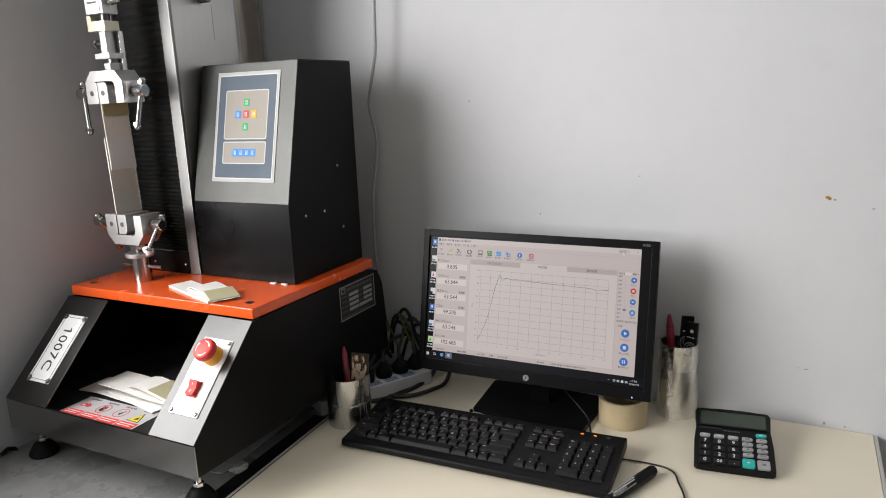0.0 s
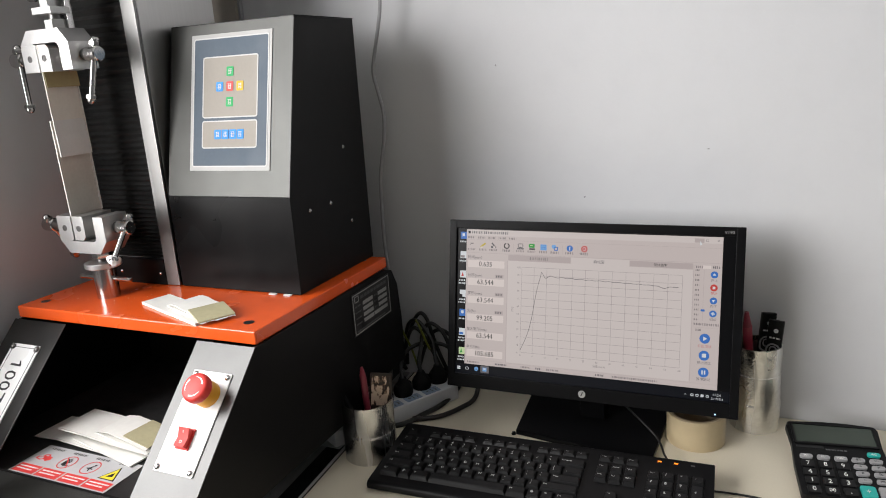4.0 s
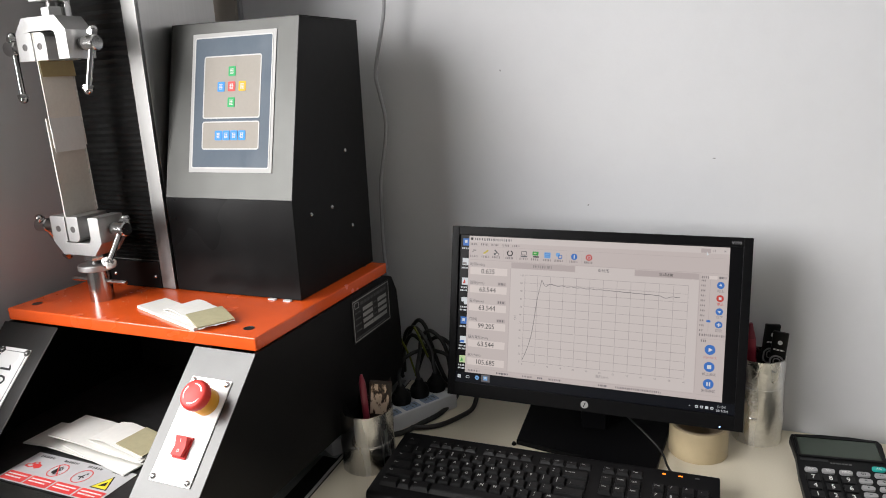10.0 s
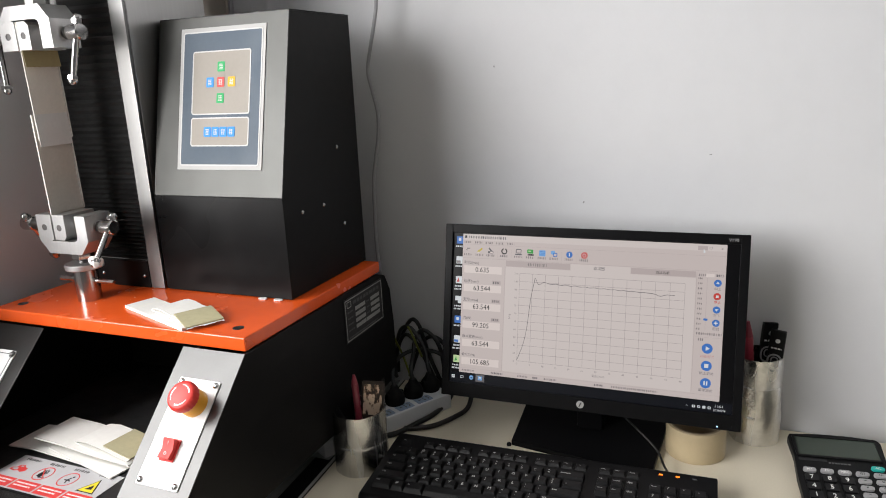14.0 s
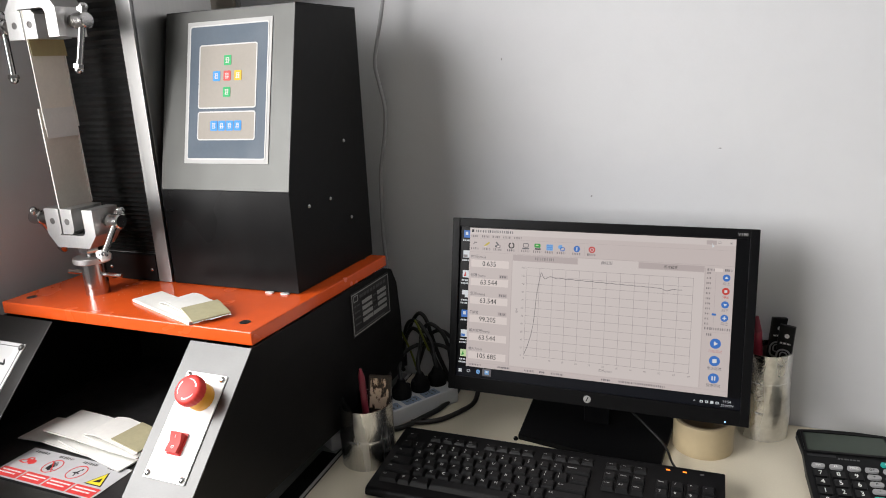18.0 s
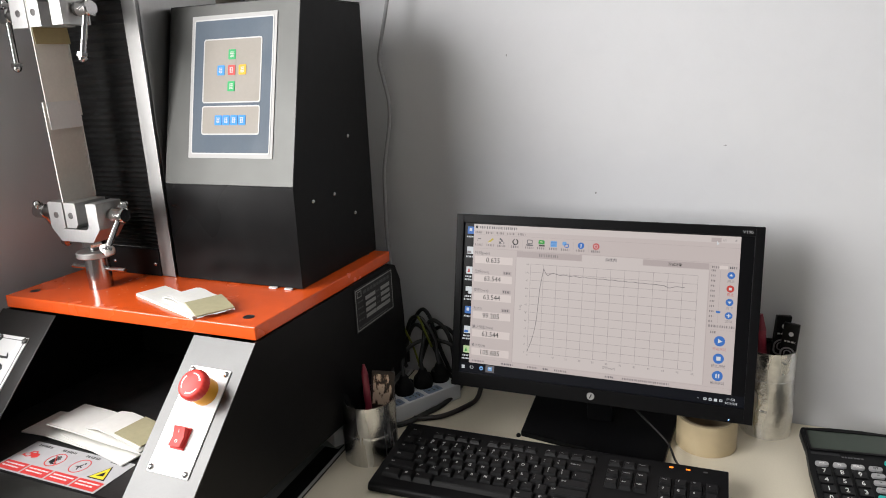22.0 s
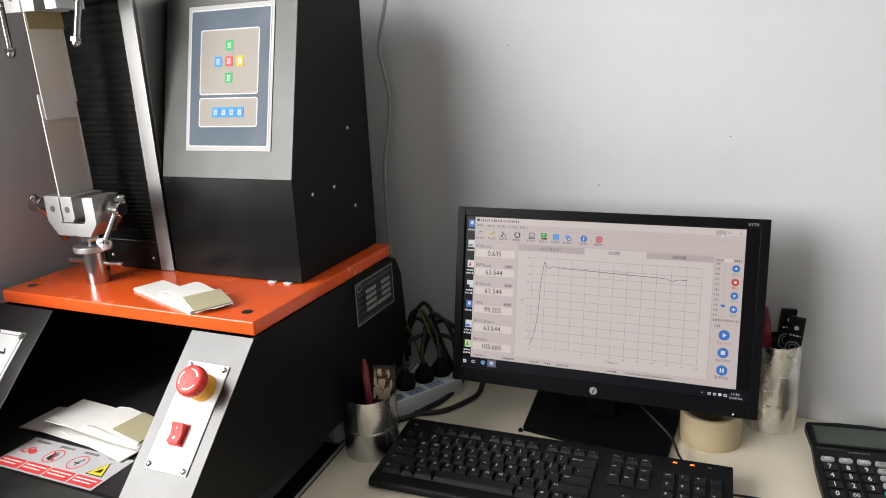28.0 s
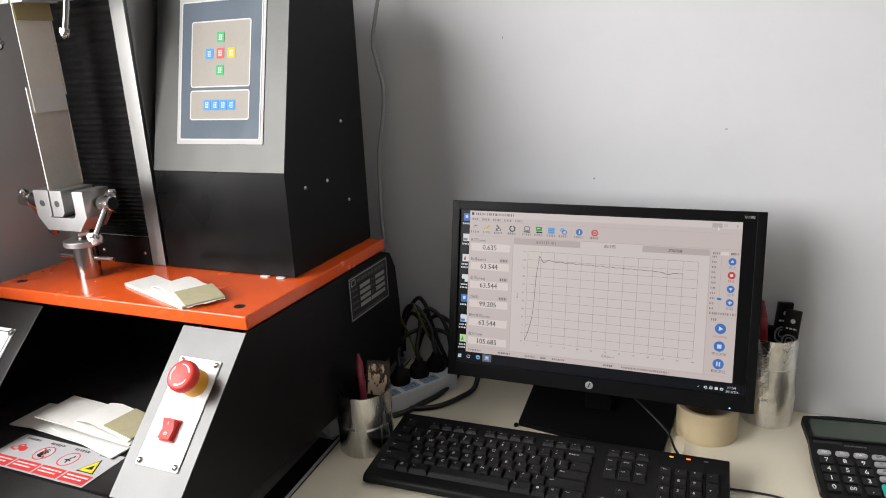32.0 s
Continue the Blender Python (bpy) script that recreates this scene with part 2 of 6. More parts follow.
WARM_FILM = plain("warm_grey_film", (0.30, 0.275, 0.24), 0.5, vary=0.04, scale=200, spec=0.2)
LINE_WHITE = plain("white_film_line", (0.50, 0.50, 0.49), 0.45, vary=0.03)
INK = plain("black_ink", (0.012, 0.012, 0.013), 0.5, vary=0.1)
GREY_INK = plain("grey_ink", (0.09, 0.09, 0.09), 0.5, vary=0.1)
RED_INK = plain("red_ink", (0.70, 0.05, 0.045), 0.45, vary=0.05)
YELLOW_INK = plain("yellow_ink", (0.80, 0.66, 0.04), 0.45, vary=0.05)
RED_PLASTIC = plain("red_plastic", (0.62, 0.042, 0.034), 0.4, vary=0.06, scale=120, spec=0.3)
YELLOW_PLASTIC = plain("yellow_plastic", (0.78, 0.36, 0.02), 0.35, vary=0.06)
KEY_INK = plain("grey_white_key_ink", (0.62, 0.62, 0.61), 0.5, vary=0.02)
PLATE_INK = plain("dull_silver_print", (0.36, 0.36, 0.35), 0.4, vary=0.08)
PALE_LEGEND = plain("pale_legend", (0.78, 0.78, 0.76), 0.5, vary=0.02)
BOARD = plain("beige_board", (0.74, 0.69, 0.62), 0.38, vary=0.06, scale=240)
BOARD_GREY = plain("pale_grey_board", (0.70, 0.685, 0.665), 0.4, vary=0.05, scale=240)
BOARD_DIM = plain("grey_beige_board", (0.60, 0.55, 0.49), 0.38, vary=0.07, scale=240)
BOARD_WHITE = plain("white_board_core", (0.74, 0.73, 0.69), 0.65, vary=0.05, scale=200)
KRAFT = plain("olive_kraft_liner", (0.36, 0.29, 0.14), 0.5, vary=0.10, scale=160)
KRAFT_PALE = plain("pale_olive_liner", (0.42, 0.385, 0.24), 0.5, vary=0.10, scale=160)
PAPER = plain("white_foam_sheet", (0.80, 0.79, 0.75), 0.6, vary=0.05, scale=120)
TAPE_SIDE = plain("cream_tape_side", (0.52, 0.42, 0.26), 0.35, vary=0.08, scale=60, coat=0.2)
CARD_CORE = plain("brown_card_core", (0.26, 0.20, 0.13), 0.7, vary=0.1)
TEAL = plain("teal_key", (0.02, 0.42, 0.37), 0.35, vary=0.04)
GREY_KEY = plain("grey_key", (0.33, 0.33, 0.33), 0.4, vary=0.06)
LCD = plain("lcd_glass", (0.042, 0.055, 0.043), 0.12, vary=0.06, scale=12)
MAROON = plain("maroon_plastic", (0.22, 0.026, 0.045), 0.3, vary=0.1)
CRIMSON = plain("crimson_plastic", (0.36, 0.035, 0.060), 0.3, vary=0.1)
CARVED = plain("tan_card_print", (0.50, 0.36, 0.24), 0.5, vary=0.2, scale=90)
BROWN_DARK = plain("dark_brown", (0.035, 0.022, 0.016), 0.5, vary=0.2)
CABLE = plain("black_cable", (0.007, 0.007, 0.007), 0.45, vary=0.2)
CABLE_BROWN = plain("dark_brown_cable", (0.013, 0.008, 0.007), 0.4, vary=0.2)
CABLE_GREY = plain("grey_cable", (0.33, 0.33, 0.34), 0.5, vary=0.05)
EARTH = plain("yellow_green_sleeve", (0.17, 0.19, 0.02), 0.4, vary=0.15, scale=80)
STRIP_WHITE = plain("white_strip_plastic", (0.66, 0.67, 0.68), 0.35, vary=0.04)
STRIP_BLUE = plain("pale_blue_socket", (0.24, 0.31, 0.42), 0.4, vary=0.08)
BROWN_STAIN = plain("brown_stain", (0.36, 0.20, 0.06), 0.7, vary=0.3, scale=300)
GREY_STAIN = plain("grey_scuff", (0.30, 0.30, 0.305), 0.8, vary=0.3, scale=300)
TAPE_WHITE = plain("white_cloth_tape", (0.75, 0.74, 0.72), 0.6, vary=0.06)
TISSUE = plain("crumpled_tissue", (0.42, 0.43, 0.43), 0.7, vary=0.2, scale=90)
BTN = {n: plain(n + "_button_film", shade(c, 0.8), 0.5, vary=0.06, spec=0.2) for n, c in
       (("green", (0.05, 0.46, 0.16)), ("blue", (0.06, 0.32, 0.80)), ("red", (0.68, 0.10, 0.09)), ("yellow", (0.78, 0.46, 0.03)))}

S_BACK = glow("screen_desktop", (0.0012, 0.0012, 0.0016), 1.0, base=0.5)
S_PAGE = glow("screen_page", (0.478, 0.415, 0.400), 1.0)
S_PANE = glow("screen_pane", (0.525, 0.468, 0.450), 1.0)
S_FIELD = glow("screen_field", (0.590, 0.520, 0.495), 1.0)
S_TAB = glow("screen_tab", (0.395, 0.337, 0.328), 1.0)
S_GRID = glow("screen_grid", (0.315, 0.27, 0.27), 0.9)
S_LINE = glow("screen_line", (0.17, 0.16, 0.17), 0.7)
S_TEXT = glow("screen_text", (0.05, 0.05, 0.05), 0.6)
S_SOFT = glow("screen_soft_text", (0.26, 0.23, 0.23), 0.8)
S_BAR = glow("screen_taskbar", (0.003, 0.0035, 0.0055), 1.0, base=0.5)
S_WHITE = glow("screen_white", (0.62, 0.64, 0.66), 0.9)
S_BLUE = glow("screen_blue", (0.05, 0.16, 0.48), 0.9)
S_SKY = glow("screen_sky", (0.17, 0.36, 0.66), 0.9)
S_LEAF = glow("screen_leaf", (0.50, 0.62, 0.34), 0.9)
S_ROSE = glow("screen_rose", (0.48, 0.22, 0.21), 0.9)
S_RED = glow("screen_red", (0.52, 0.06, 0.05), 0.9)
S_GREEN = glow("screen_green", (0.05, 0.32, 0.07), 0.9)
S_GOLD = glow("screen_gold", (0.50, 0.40, 0.08), 0.9)
LED_ORANGE = glow("orange_led", (1.0, 0.22, 0.02), 2.2)
LED_BLUE = glow("blue_led", (0.35, 0.55, 1.0), 4.0)

# ---- building blocks ----
I4 = Matrix.Identity(4)


def thing(name, m, label, category, group="", kind=""):
    ob = new(name)
    ob.empty_display_size = 0.02
    ob.matrix_world = m
    return tagged(ob, label, category, group, kind)


def place_of(ob):
    m = ob.matrix_basis.copy()
    while ob.parent:
        ob = ob.parent
        m = ob.matrix_basis @ m
    return m


def mesh_of(name, bm, *mats):
    bmesh.ops.recalc_face_normals(bm, faces=bm.faces)
    me = bpy.data.meshes.new(name)
    bm.to_mesh(me)
    bm.free()
    for m in mats:
        me.materials.append(m)
    return me


def smooth(me, angle=40):
    me.shade_smooth()
    me.set_sharp_from_angle(angle=radians(angle))
    if len(me.polygons) > 2500:
        return
    # normals weighted by area keep broad faces flat beside their rounded edges
    round_v = [[] for _ in me.vertices]
    for p in me.polygons:
        for v in p.vertices:
            round_v[v].append(p.index)
    flat = [p.normal.copy() for p in me.polygons]
    size = [p.area for p in me.polygons]
    limit, corner = math.cos(radians(angle)), []
    for p in me.polygons:
        for v in p.vertices:
            total = Vector((0, 0, 0))
            for q in round_v[v]:
                if flat[q].dot(flat[p.index]) > limit:
                    total += flat[q] * size[q]
            corner.append(total.normalized() if total.length > 0 else flat[p.index])
    me.normals_split_custom_set(corner)


def part(name, bm, mats, parent, label="", world_space=False, at=None, round_=True):
    """Links a bmesh as one mesh object under a thing or a part. world_space: its places are the world's."""
    mats = mats if isinstance(mats, (list, tuple)) else [mats]
    if world_space:
        bmesh.ops.transform(bm, matrix=place_of(parent).inverted() @ (at or I4).inverted() if not at else (place_of(parent) @ at).inverted(), verts=bm.verts)
    me = mesh_of(name, bm, *mats)
    if round_:
        smooth(me)
    ob = new(name, me)
    ob.parent = parent
    if at:
        ob.matrix_basis = at
    return tagged(ob, label)


def solo(name, bm, mats, label, category, m=I4, group="", kind=""):
    """A thing that is a single mesh."""
    mats = mats if isinstance(mats, (list, tuple)) else [mats]
    me = mesh_of(name, bm, *mats)
    smooth(me)
    ob = new(name, me)
    ob.matrix_world = m
    return tagged(ob, label, category, group, kind)


def box(x0, x1, y0, y1, z0, z1, bevel=0.0, m=None, bm=None, segs=2):
    out = bm or bmesh.new()
    made = bmesh.ops.create_cube(out, size=1.0)["verts"]
    bmesh.ops.scale(out, vec=(x1 - x0, y1 - y0, z1 - z0), verts=made)
    bmesh.ops.translate(out, vec=((x0 + x1) / 2, (y0 + y1) / 2, (z0 + z1) / 2), verts=made)
    if m:
        bmesh.ops.transform(out, matrix=m, verts=made)
    if bevel:
        edges = list({e for v in made for e in v.link_edges})
        bmesh.ops.bevel(out, geom=edges, offset=bevel, segments=segs, affect="EDGES", profile=0.6)
    return out


def prism(points, depth, axis="x", start=0.0, bevel=0.0, bm=None):
    """A polygon pushed along an axis. For x the points are (y, z); for y (x, z); for z (x, y)."""
    out = bm or bmesh.new()
    to = {"x": lambda a, b, d: (d, a, b), "y": lambda a, b, d: (a, d, b), "z": lambda a, b, d: (a, b, d)}[axis]
    lo = [out.verts.new(to(a, b, start)) for a, b in points]
    hi = [out.verts.new(to(a, b, start + depth)) for a, b in points]
    faces = [out.faces.new(lo), out.faces.new(list(reversed(hi)))]
    for i in range(len(lo)):
        j = (i + 1) % len(lo)
        faces.append(out.faces.new((lo[j], lo[i], hi[i], hi[j])))
    bmesh.ops.recalc_face_normals(out, faces=faces)
    if bevel:
        bmesh.ops.bevel(out, geom=list({e for v in lo + hi for e in v.link_edges}), offset=bevel, segments=2, affect="EDGES", profile=0.6)
    return out


def lathe(profile, m=None, segs=32, bm=None):
    """A turned shape: (radius, height) along z."""
    out = bm or bmesh.new()
    rings = []
    for r, z in profile:
        if r < 1e-6:
            rings.append([out.verts.new((0, 0, z))])
        else:
            rings.append([out.verts.new((r * math.cos(2 * math.pi * i / segs), r * math.sin(2 * math.pi * i / segs), z)) for i in range(segs)])
    for a, b in zip(rings, rings[1:]):
        for i in range(segs):
            j = (i + 1) % segs
            if len(a) == 1 and len(b) > 1:
                out.faces.new((a[0], b[i], b[j]))
            elif len(b) == 1 and len(a) > 1:
                out.faces.new((a[i], a[j], b[0]))
            elif len(a) > 1:
                out.faces.new((a[i], a[j], b[j], b[i]))
    if m:
        bmesh.ops.transform(out, matrix=m, verts=[v for r in rings for v in r])
    return out


def rod(a, b, r, bm=None, segs=20, chamfer=0.0):
    """A round bar from a to b."""
    a, b = Vector(a), Vector(b)
    n = (b - a).length
    m = Matrix.Translation(a) @ (b - a).to_track_quat("Z", "Y").to_matrix().to_4x4()
    c = min(chamfer, r * 0.5)
    prof = [(0, 0), (r - c, 0), (r, c), (r, n - c), (r - c, n), (0, n)] if c else [(0, 0), (r, 0), (r, n), (0, n)]
    return lathe(prof, m, segs, bm)


def ball(c, r, bm=None, segs=16):
    prof = [(r * math.sin(math.pi * i / 10), -r * math.cos(math.pi * i / 10)) for i in range(11)]
    return lathe(prof, Matrix.Translation(c), segs, bm)


def hexnut(c, r, h, axis=(0, 0, 1), bm=None):
    m = Matrix.Translation(c) @ Vector(axis).to_track_quat("Z", "Y").to_matrix().to_4x4()
    return lathe([(0, 0), (r * 0.93, 0), (r, h * 0.12), (r, h * 0.88), (r * 0.93, h), (0, h)], m, 6, bm)


def spline(points, steps=8):
    """Points along a smooth line through the given ones."""
    p = [Vector(q) for q in points]
    p = [2 * p[0] - p[1]] + p + [2 * p[-1] - p[-2]]
    out = []
    for i in range(1, len(p) - 2):
        for k in range(steps):
            t = k / steps
            out.append(0.5 * (2 * p[i] + (p[i + 1] - p[i - 1]) * t + (2 * p[i - 1] - 5 * p[i] + 4 * p[i + 1] - p[i + 2]) * t * t + (3 * p[i] - 3 * p[i + 1] + p[i + 2] - p[i - 1]) * t ** 3))
    return out + [p[-2]]


def tube(points, r, bm=None, segs=10, steps=8):
    out = bm or bmesh.new()
    line = spline(points, steps)
    rings, side = [], None
    for i, q in enumerate(line):
        way = (line[min(i + 1, len(line) - 1)] - line[max(i - 1, 0)]).normalized()
        if side is None:
            side = way.orthogonal().normalized()
        side = (side - way * side.dot(way)).normalized()
        up = way.cross(side)
        rings.append([out.verts.new(q + r * (math.cos(2 * math.pi * k / segs) * side + math.sin(2 * math.pi * k / segs) * up)) for k in range(segs)])
    for a, b in zip(rings, rings[1:]):
        for k in range(segs):
            j = (k + 1) % segs
            out.faces.new((a[k], a[j], b[j], b[k]))
    out.faces.new(rings[0][::-1])
    out.faces.new(rings[-1])
    return out


def rounded(w, h, r, n=5):
    """The outline of a rectangle with round corners, about the origin."""
    pts = []
    for cx, cy, a in ((w / 2 - r, h / 2 - r, 0), (-w / 2 + r, h / 2 - r, 90), (-w / 2 + r, -h / 2 + r, 180), (w / 2 - r, -h / 2 + r, 270)):
        for k in range(n + 1):
            t = radians(a + 90 * k / n)
            pts.append((cx + r * math.cos(t), cy + r * math.sin(t)))
    return pts


def slab(w, h, r, t, x=0.0, y=0.0, z=0.0, bm=None, n=5):
    """A flat plate with round corners in the xy plane."""
    return prism([(a + x, b + y) for a, b in rounded(w, h, r, n)], t, "z", z, bm=bm)


def band(w, h, r, line, t, x=0.0, y=0.0, z=0.0, bm=None):
    """A flat frame, line wide, with round corners."""
    out = bm or bmesh.new()
    outer, inner = rounded(w, h, r), rounded(w - 2 * line, h - 2 * line, max(r - line, 0.0004))
    rings = []
    for pts, zz in ((outer, z), (outer, z + t), (inner, z + t), (inner, z)):
        rings.append([out.verts.new((a + x, b + y, zz)) for a, b in pts])
    for a, b in zip(rings, rings[1:] + rings[:1]):
        for i in range(len(a)):
            j = (i + 1) % len(a)
            out.faces.new((a[i], a[j], b[j], b[i]))
    return out


TEXTS = {}


def letters(text, size, t=0.0002, bm=None, m=None, align="CENTER"):
    """Writing as geometry, standing in the xy plane."""
    key = (text, align)
    if key not in TEXTS:
        cu = bpy.data.curves.new("writing", "FONT")
        cu.body, cu.size, cu.extrude, cu.resolution_u, cu.align_x, cu.align_y = text, 1.0, 0.01, 2, align, "CENTER"
        ob = bpy.data.objects.new("writing", cu)
        scene.collection.objects.link(ob)
        me = bpy.data.meshes.new_from_object(ob.evaluated_get(bpy.context.evaluated_depsgraph_get()))
        bpy.data.objects.remove(ob)
        bpy.data.curves.remove(cu)
        TEXTS[key] = me
    out = bm or bmesh.new()
    before = len(out.verts)
    out.from_mesh(TEXTS[key])
    out.verts.ensure_lookup_table()
    mine = out.verts[before:]
    bmesh.ops.scale(out, vec=(size, size, t / 0.02), verts=mine)
    bmesh.ops.translate(out, vec=(0, 0, t / 2), verts=mine)
    if m:
        bmesh.ops.transform(out, matrix=m, verts=mine)
    return out


def bars(rng, x0, x1, y, h, z, t=0.0002, bm=None, low=0.004, high=0.012):
    """Unreadable writing: short plain bars in a row."""
    out = bm or bmesh.new()
    x = x0
    while x < x1:
        w = min(rng.uniform(low, high), x1 - x)
        box(x, x + w, y - h / 2, y + h / 2, z, z + t, bm=out)
        x += w + rng.uniform(0.25, 0.6) * h
    return out


def basis(origin, right, up):
    """A pose whose x runs along right and y along up, made square to it."""
    r = Vector(right).normalized()
    u = Vector(up)
    u = (u - r * u.dot(r)).normalized()
    return Matrix.Translation(origin) @ Matrix((r, u, r.cross(u))).transposed().to_4x4()


# ---- the room ----


def room():
    y0, y1, z0, z1 = WIN
    bm = box(-1.2, 3.2, WALL_Y, WALL_Y + 0.2, -0.02, 2.9)
    back = solo("wall_back", bm, PAINT, "pale grey painted plaster wall with small scuffs", "wall", kind="structure")
    bm = bmesh.new()
    for a, b, c, d in ((-3.0, y0, 0, 2.8), (y1, WALL_Y - 0.0005, 0, 2.8), (y0, y1, 0, z0), (y0, y1, z1, 2.8)):
        box(WALL_X - 0.22, WALL_X, a, b, c, d, bm=bm)
    solo("wall_left", bm, PAINT, "grey painted plaster wall with a wide window", "wall", kind="structure")
    # right and front walls are unseen; their dark paint holds down fill light
    solo("wall_right", box(3.0, 3.2, -3.0, WALL_Y, 0, 2.8), DULLED_PAINT, "unseen painted wall, darkened to cut bounced light", "wall", kind="structure")
    solo("wall_front", box(-1.2, 3.2, -3.2, -3.0, 0, 2.8), DULLED_PAINT, "unseen painted wall, darkened to cut bounced light", "wall", kind="structure")
    solo("floor", box(-1.2, 3.2, -3.0, WALL_Y, -0.1, 0.0), FLOOR_MAT, "grey tiled floor", "floor", kind="structure")
    solo("ceiling", box(-1.2, 3.2, -3.0, WALL_Y, 2.8, 2.9), CEIL, "white painted ceiling", "ceiling", kind="structure")
    win = thing("window_1", pose(WALL_X - 0.16, (y0 + y1) / 2, z0), "white plastic window with two panes", "window", kind="structure")
    bm = bmesh.new()
    x0, x1 = WALL_X - 0.19, WALL_X - 0.13
    for a, b, c, d in ((y0, y0 + 0.05, z0, z1), (y1 - 0.05, y1, z0, z1), (y0 + 0.05, y1 - 0.05, z0, z0 + 0.05), (y0 + 0.05, y1 - 0.05, z1 - 0.05, z1), ((y0 + y1) / 2 - 0.03, (y0 + y1) / 2 + 0.03, z0 + 0.05, z1 - 0.05)):
        box(x0, x1, a, b, c, d, 0.004, bm=bm)
    part("window_frame", bm, WHITE_PVC, win, world_space=True)
    part("window_sill", box(WALL_X - 0.12, WALL_X + 0.015, y0, y1, z0 - 0.02, z0 - 0.001, 0.004), WHITE_PVC, win, world_space=True)

    for k in (0, 1):
        a = y0 + 0.052 if k == 0 else (y0 + y1) / 2 + 0.032
        pane = part("pane", box(WALL_X - 0.163, WALL_X - 0.157, a, a + (y1 - y0) / 2 - 0.084, z0 + 0.052, z1 - 0.052), GLASS, win, world_space=True)
        pane.visible_shadow = False
    # marks on the wall, beige trunking and a grey cable with its slack
    rng = random.Random(4)
    for px, pz, w, h, mat, name in ((0.395, 1.157, 0.011, 0.007, BROWN_STAIN, "brown_stain"), (0.404, 1.154, 0.006, 0.003, GREY_STAIN, "scuff_mark"), (-0.1045, 1.1100, 0.003, 0.004, GREY_STAIN, "scuff_mark"),
                                    (-0.252, 1.333, 0.002, 0.005, GREY_STAIN, "scuff_mark"), (0.088, 1.188, 0.006, 0.0015, GREY_STAIN, "scuff_mark"), (0.460, 1.141, 0.006, 0.003, GREY_STAIN, "scuff_mark"),
                                    (0.381, 0.853, 0.009, 0.0016, GREY_STAIN, "scuff_mark"), (0.369, 0.854, 0.006, 0.0010, GREY_STAIN, "scuff_mark"), (0.4155, 0.757, 0.004, 0.006, GREY_STAIN, "scuff_mark"), (0.447, 0.756, 0.004, 0.004, GREY_STAIN, "scuff_mark")):
        pts = []
        for k in range(9):
            a = 2 * math.pi * k / 9
            pts.append((px + w / 2 * math.cos(a) * rng.uniform(0.5, 1.2), pz + h / 2 * math.sin(a) * rng.uniform(0.5, 1.2)))
        ob = part(name, prism(pts, 0.0006, "y", WALL_Y - 0.0006), mat, back, world_space=True)
    tr = thing("wall_trunking", pose(-0.79, WALL_Y, DESK), "beige-brown plastic cable trunking on the wall", "trunking", kind="structure")
    part("cover", box(-0.820, -0.7636, WALL_Y - 0.016, WALL_Y - 0.0005, 0.0, 2.8, 0.003), BEIGE_TRIM, tr, world_space=True)
    part("side_rail", box(-0.7632, -0.7578, WALL_Y - 0.010, WALL_Y - 0.0005, 0.0, 2.8, 0.001), EDGE_GREY, tr, world_space=True)
    pts = [(-0.425, 2.71), (-0.428, 2.17), (-0.424, 1.786), (-0.430, 1.543), (-0.436, 1.450), (-0.443, 1.415), (-0.456, 1.370), (-0.464, 1.335), (-0.459, 1.303), (-0.452, 1.265), (-0.454, 1.228), (-0.462, 1.186), (-0.469, 1.146), (-0.470, 1.090), (-0.469, 1.026), (-0.460, 0.94), (-0.445, 0.84)]
    solo("wall_cable", tube([(x, WALL_Y - 0.045 - 0.006 * math.sin(9 * z), z) for x, z in pts], 0.0032), CABLE_GREY, "thin grey cable hanging loose down the wall", "cable")


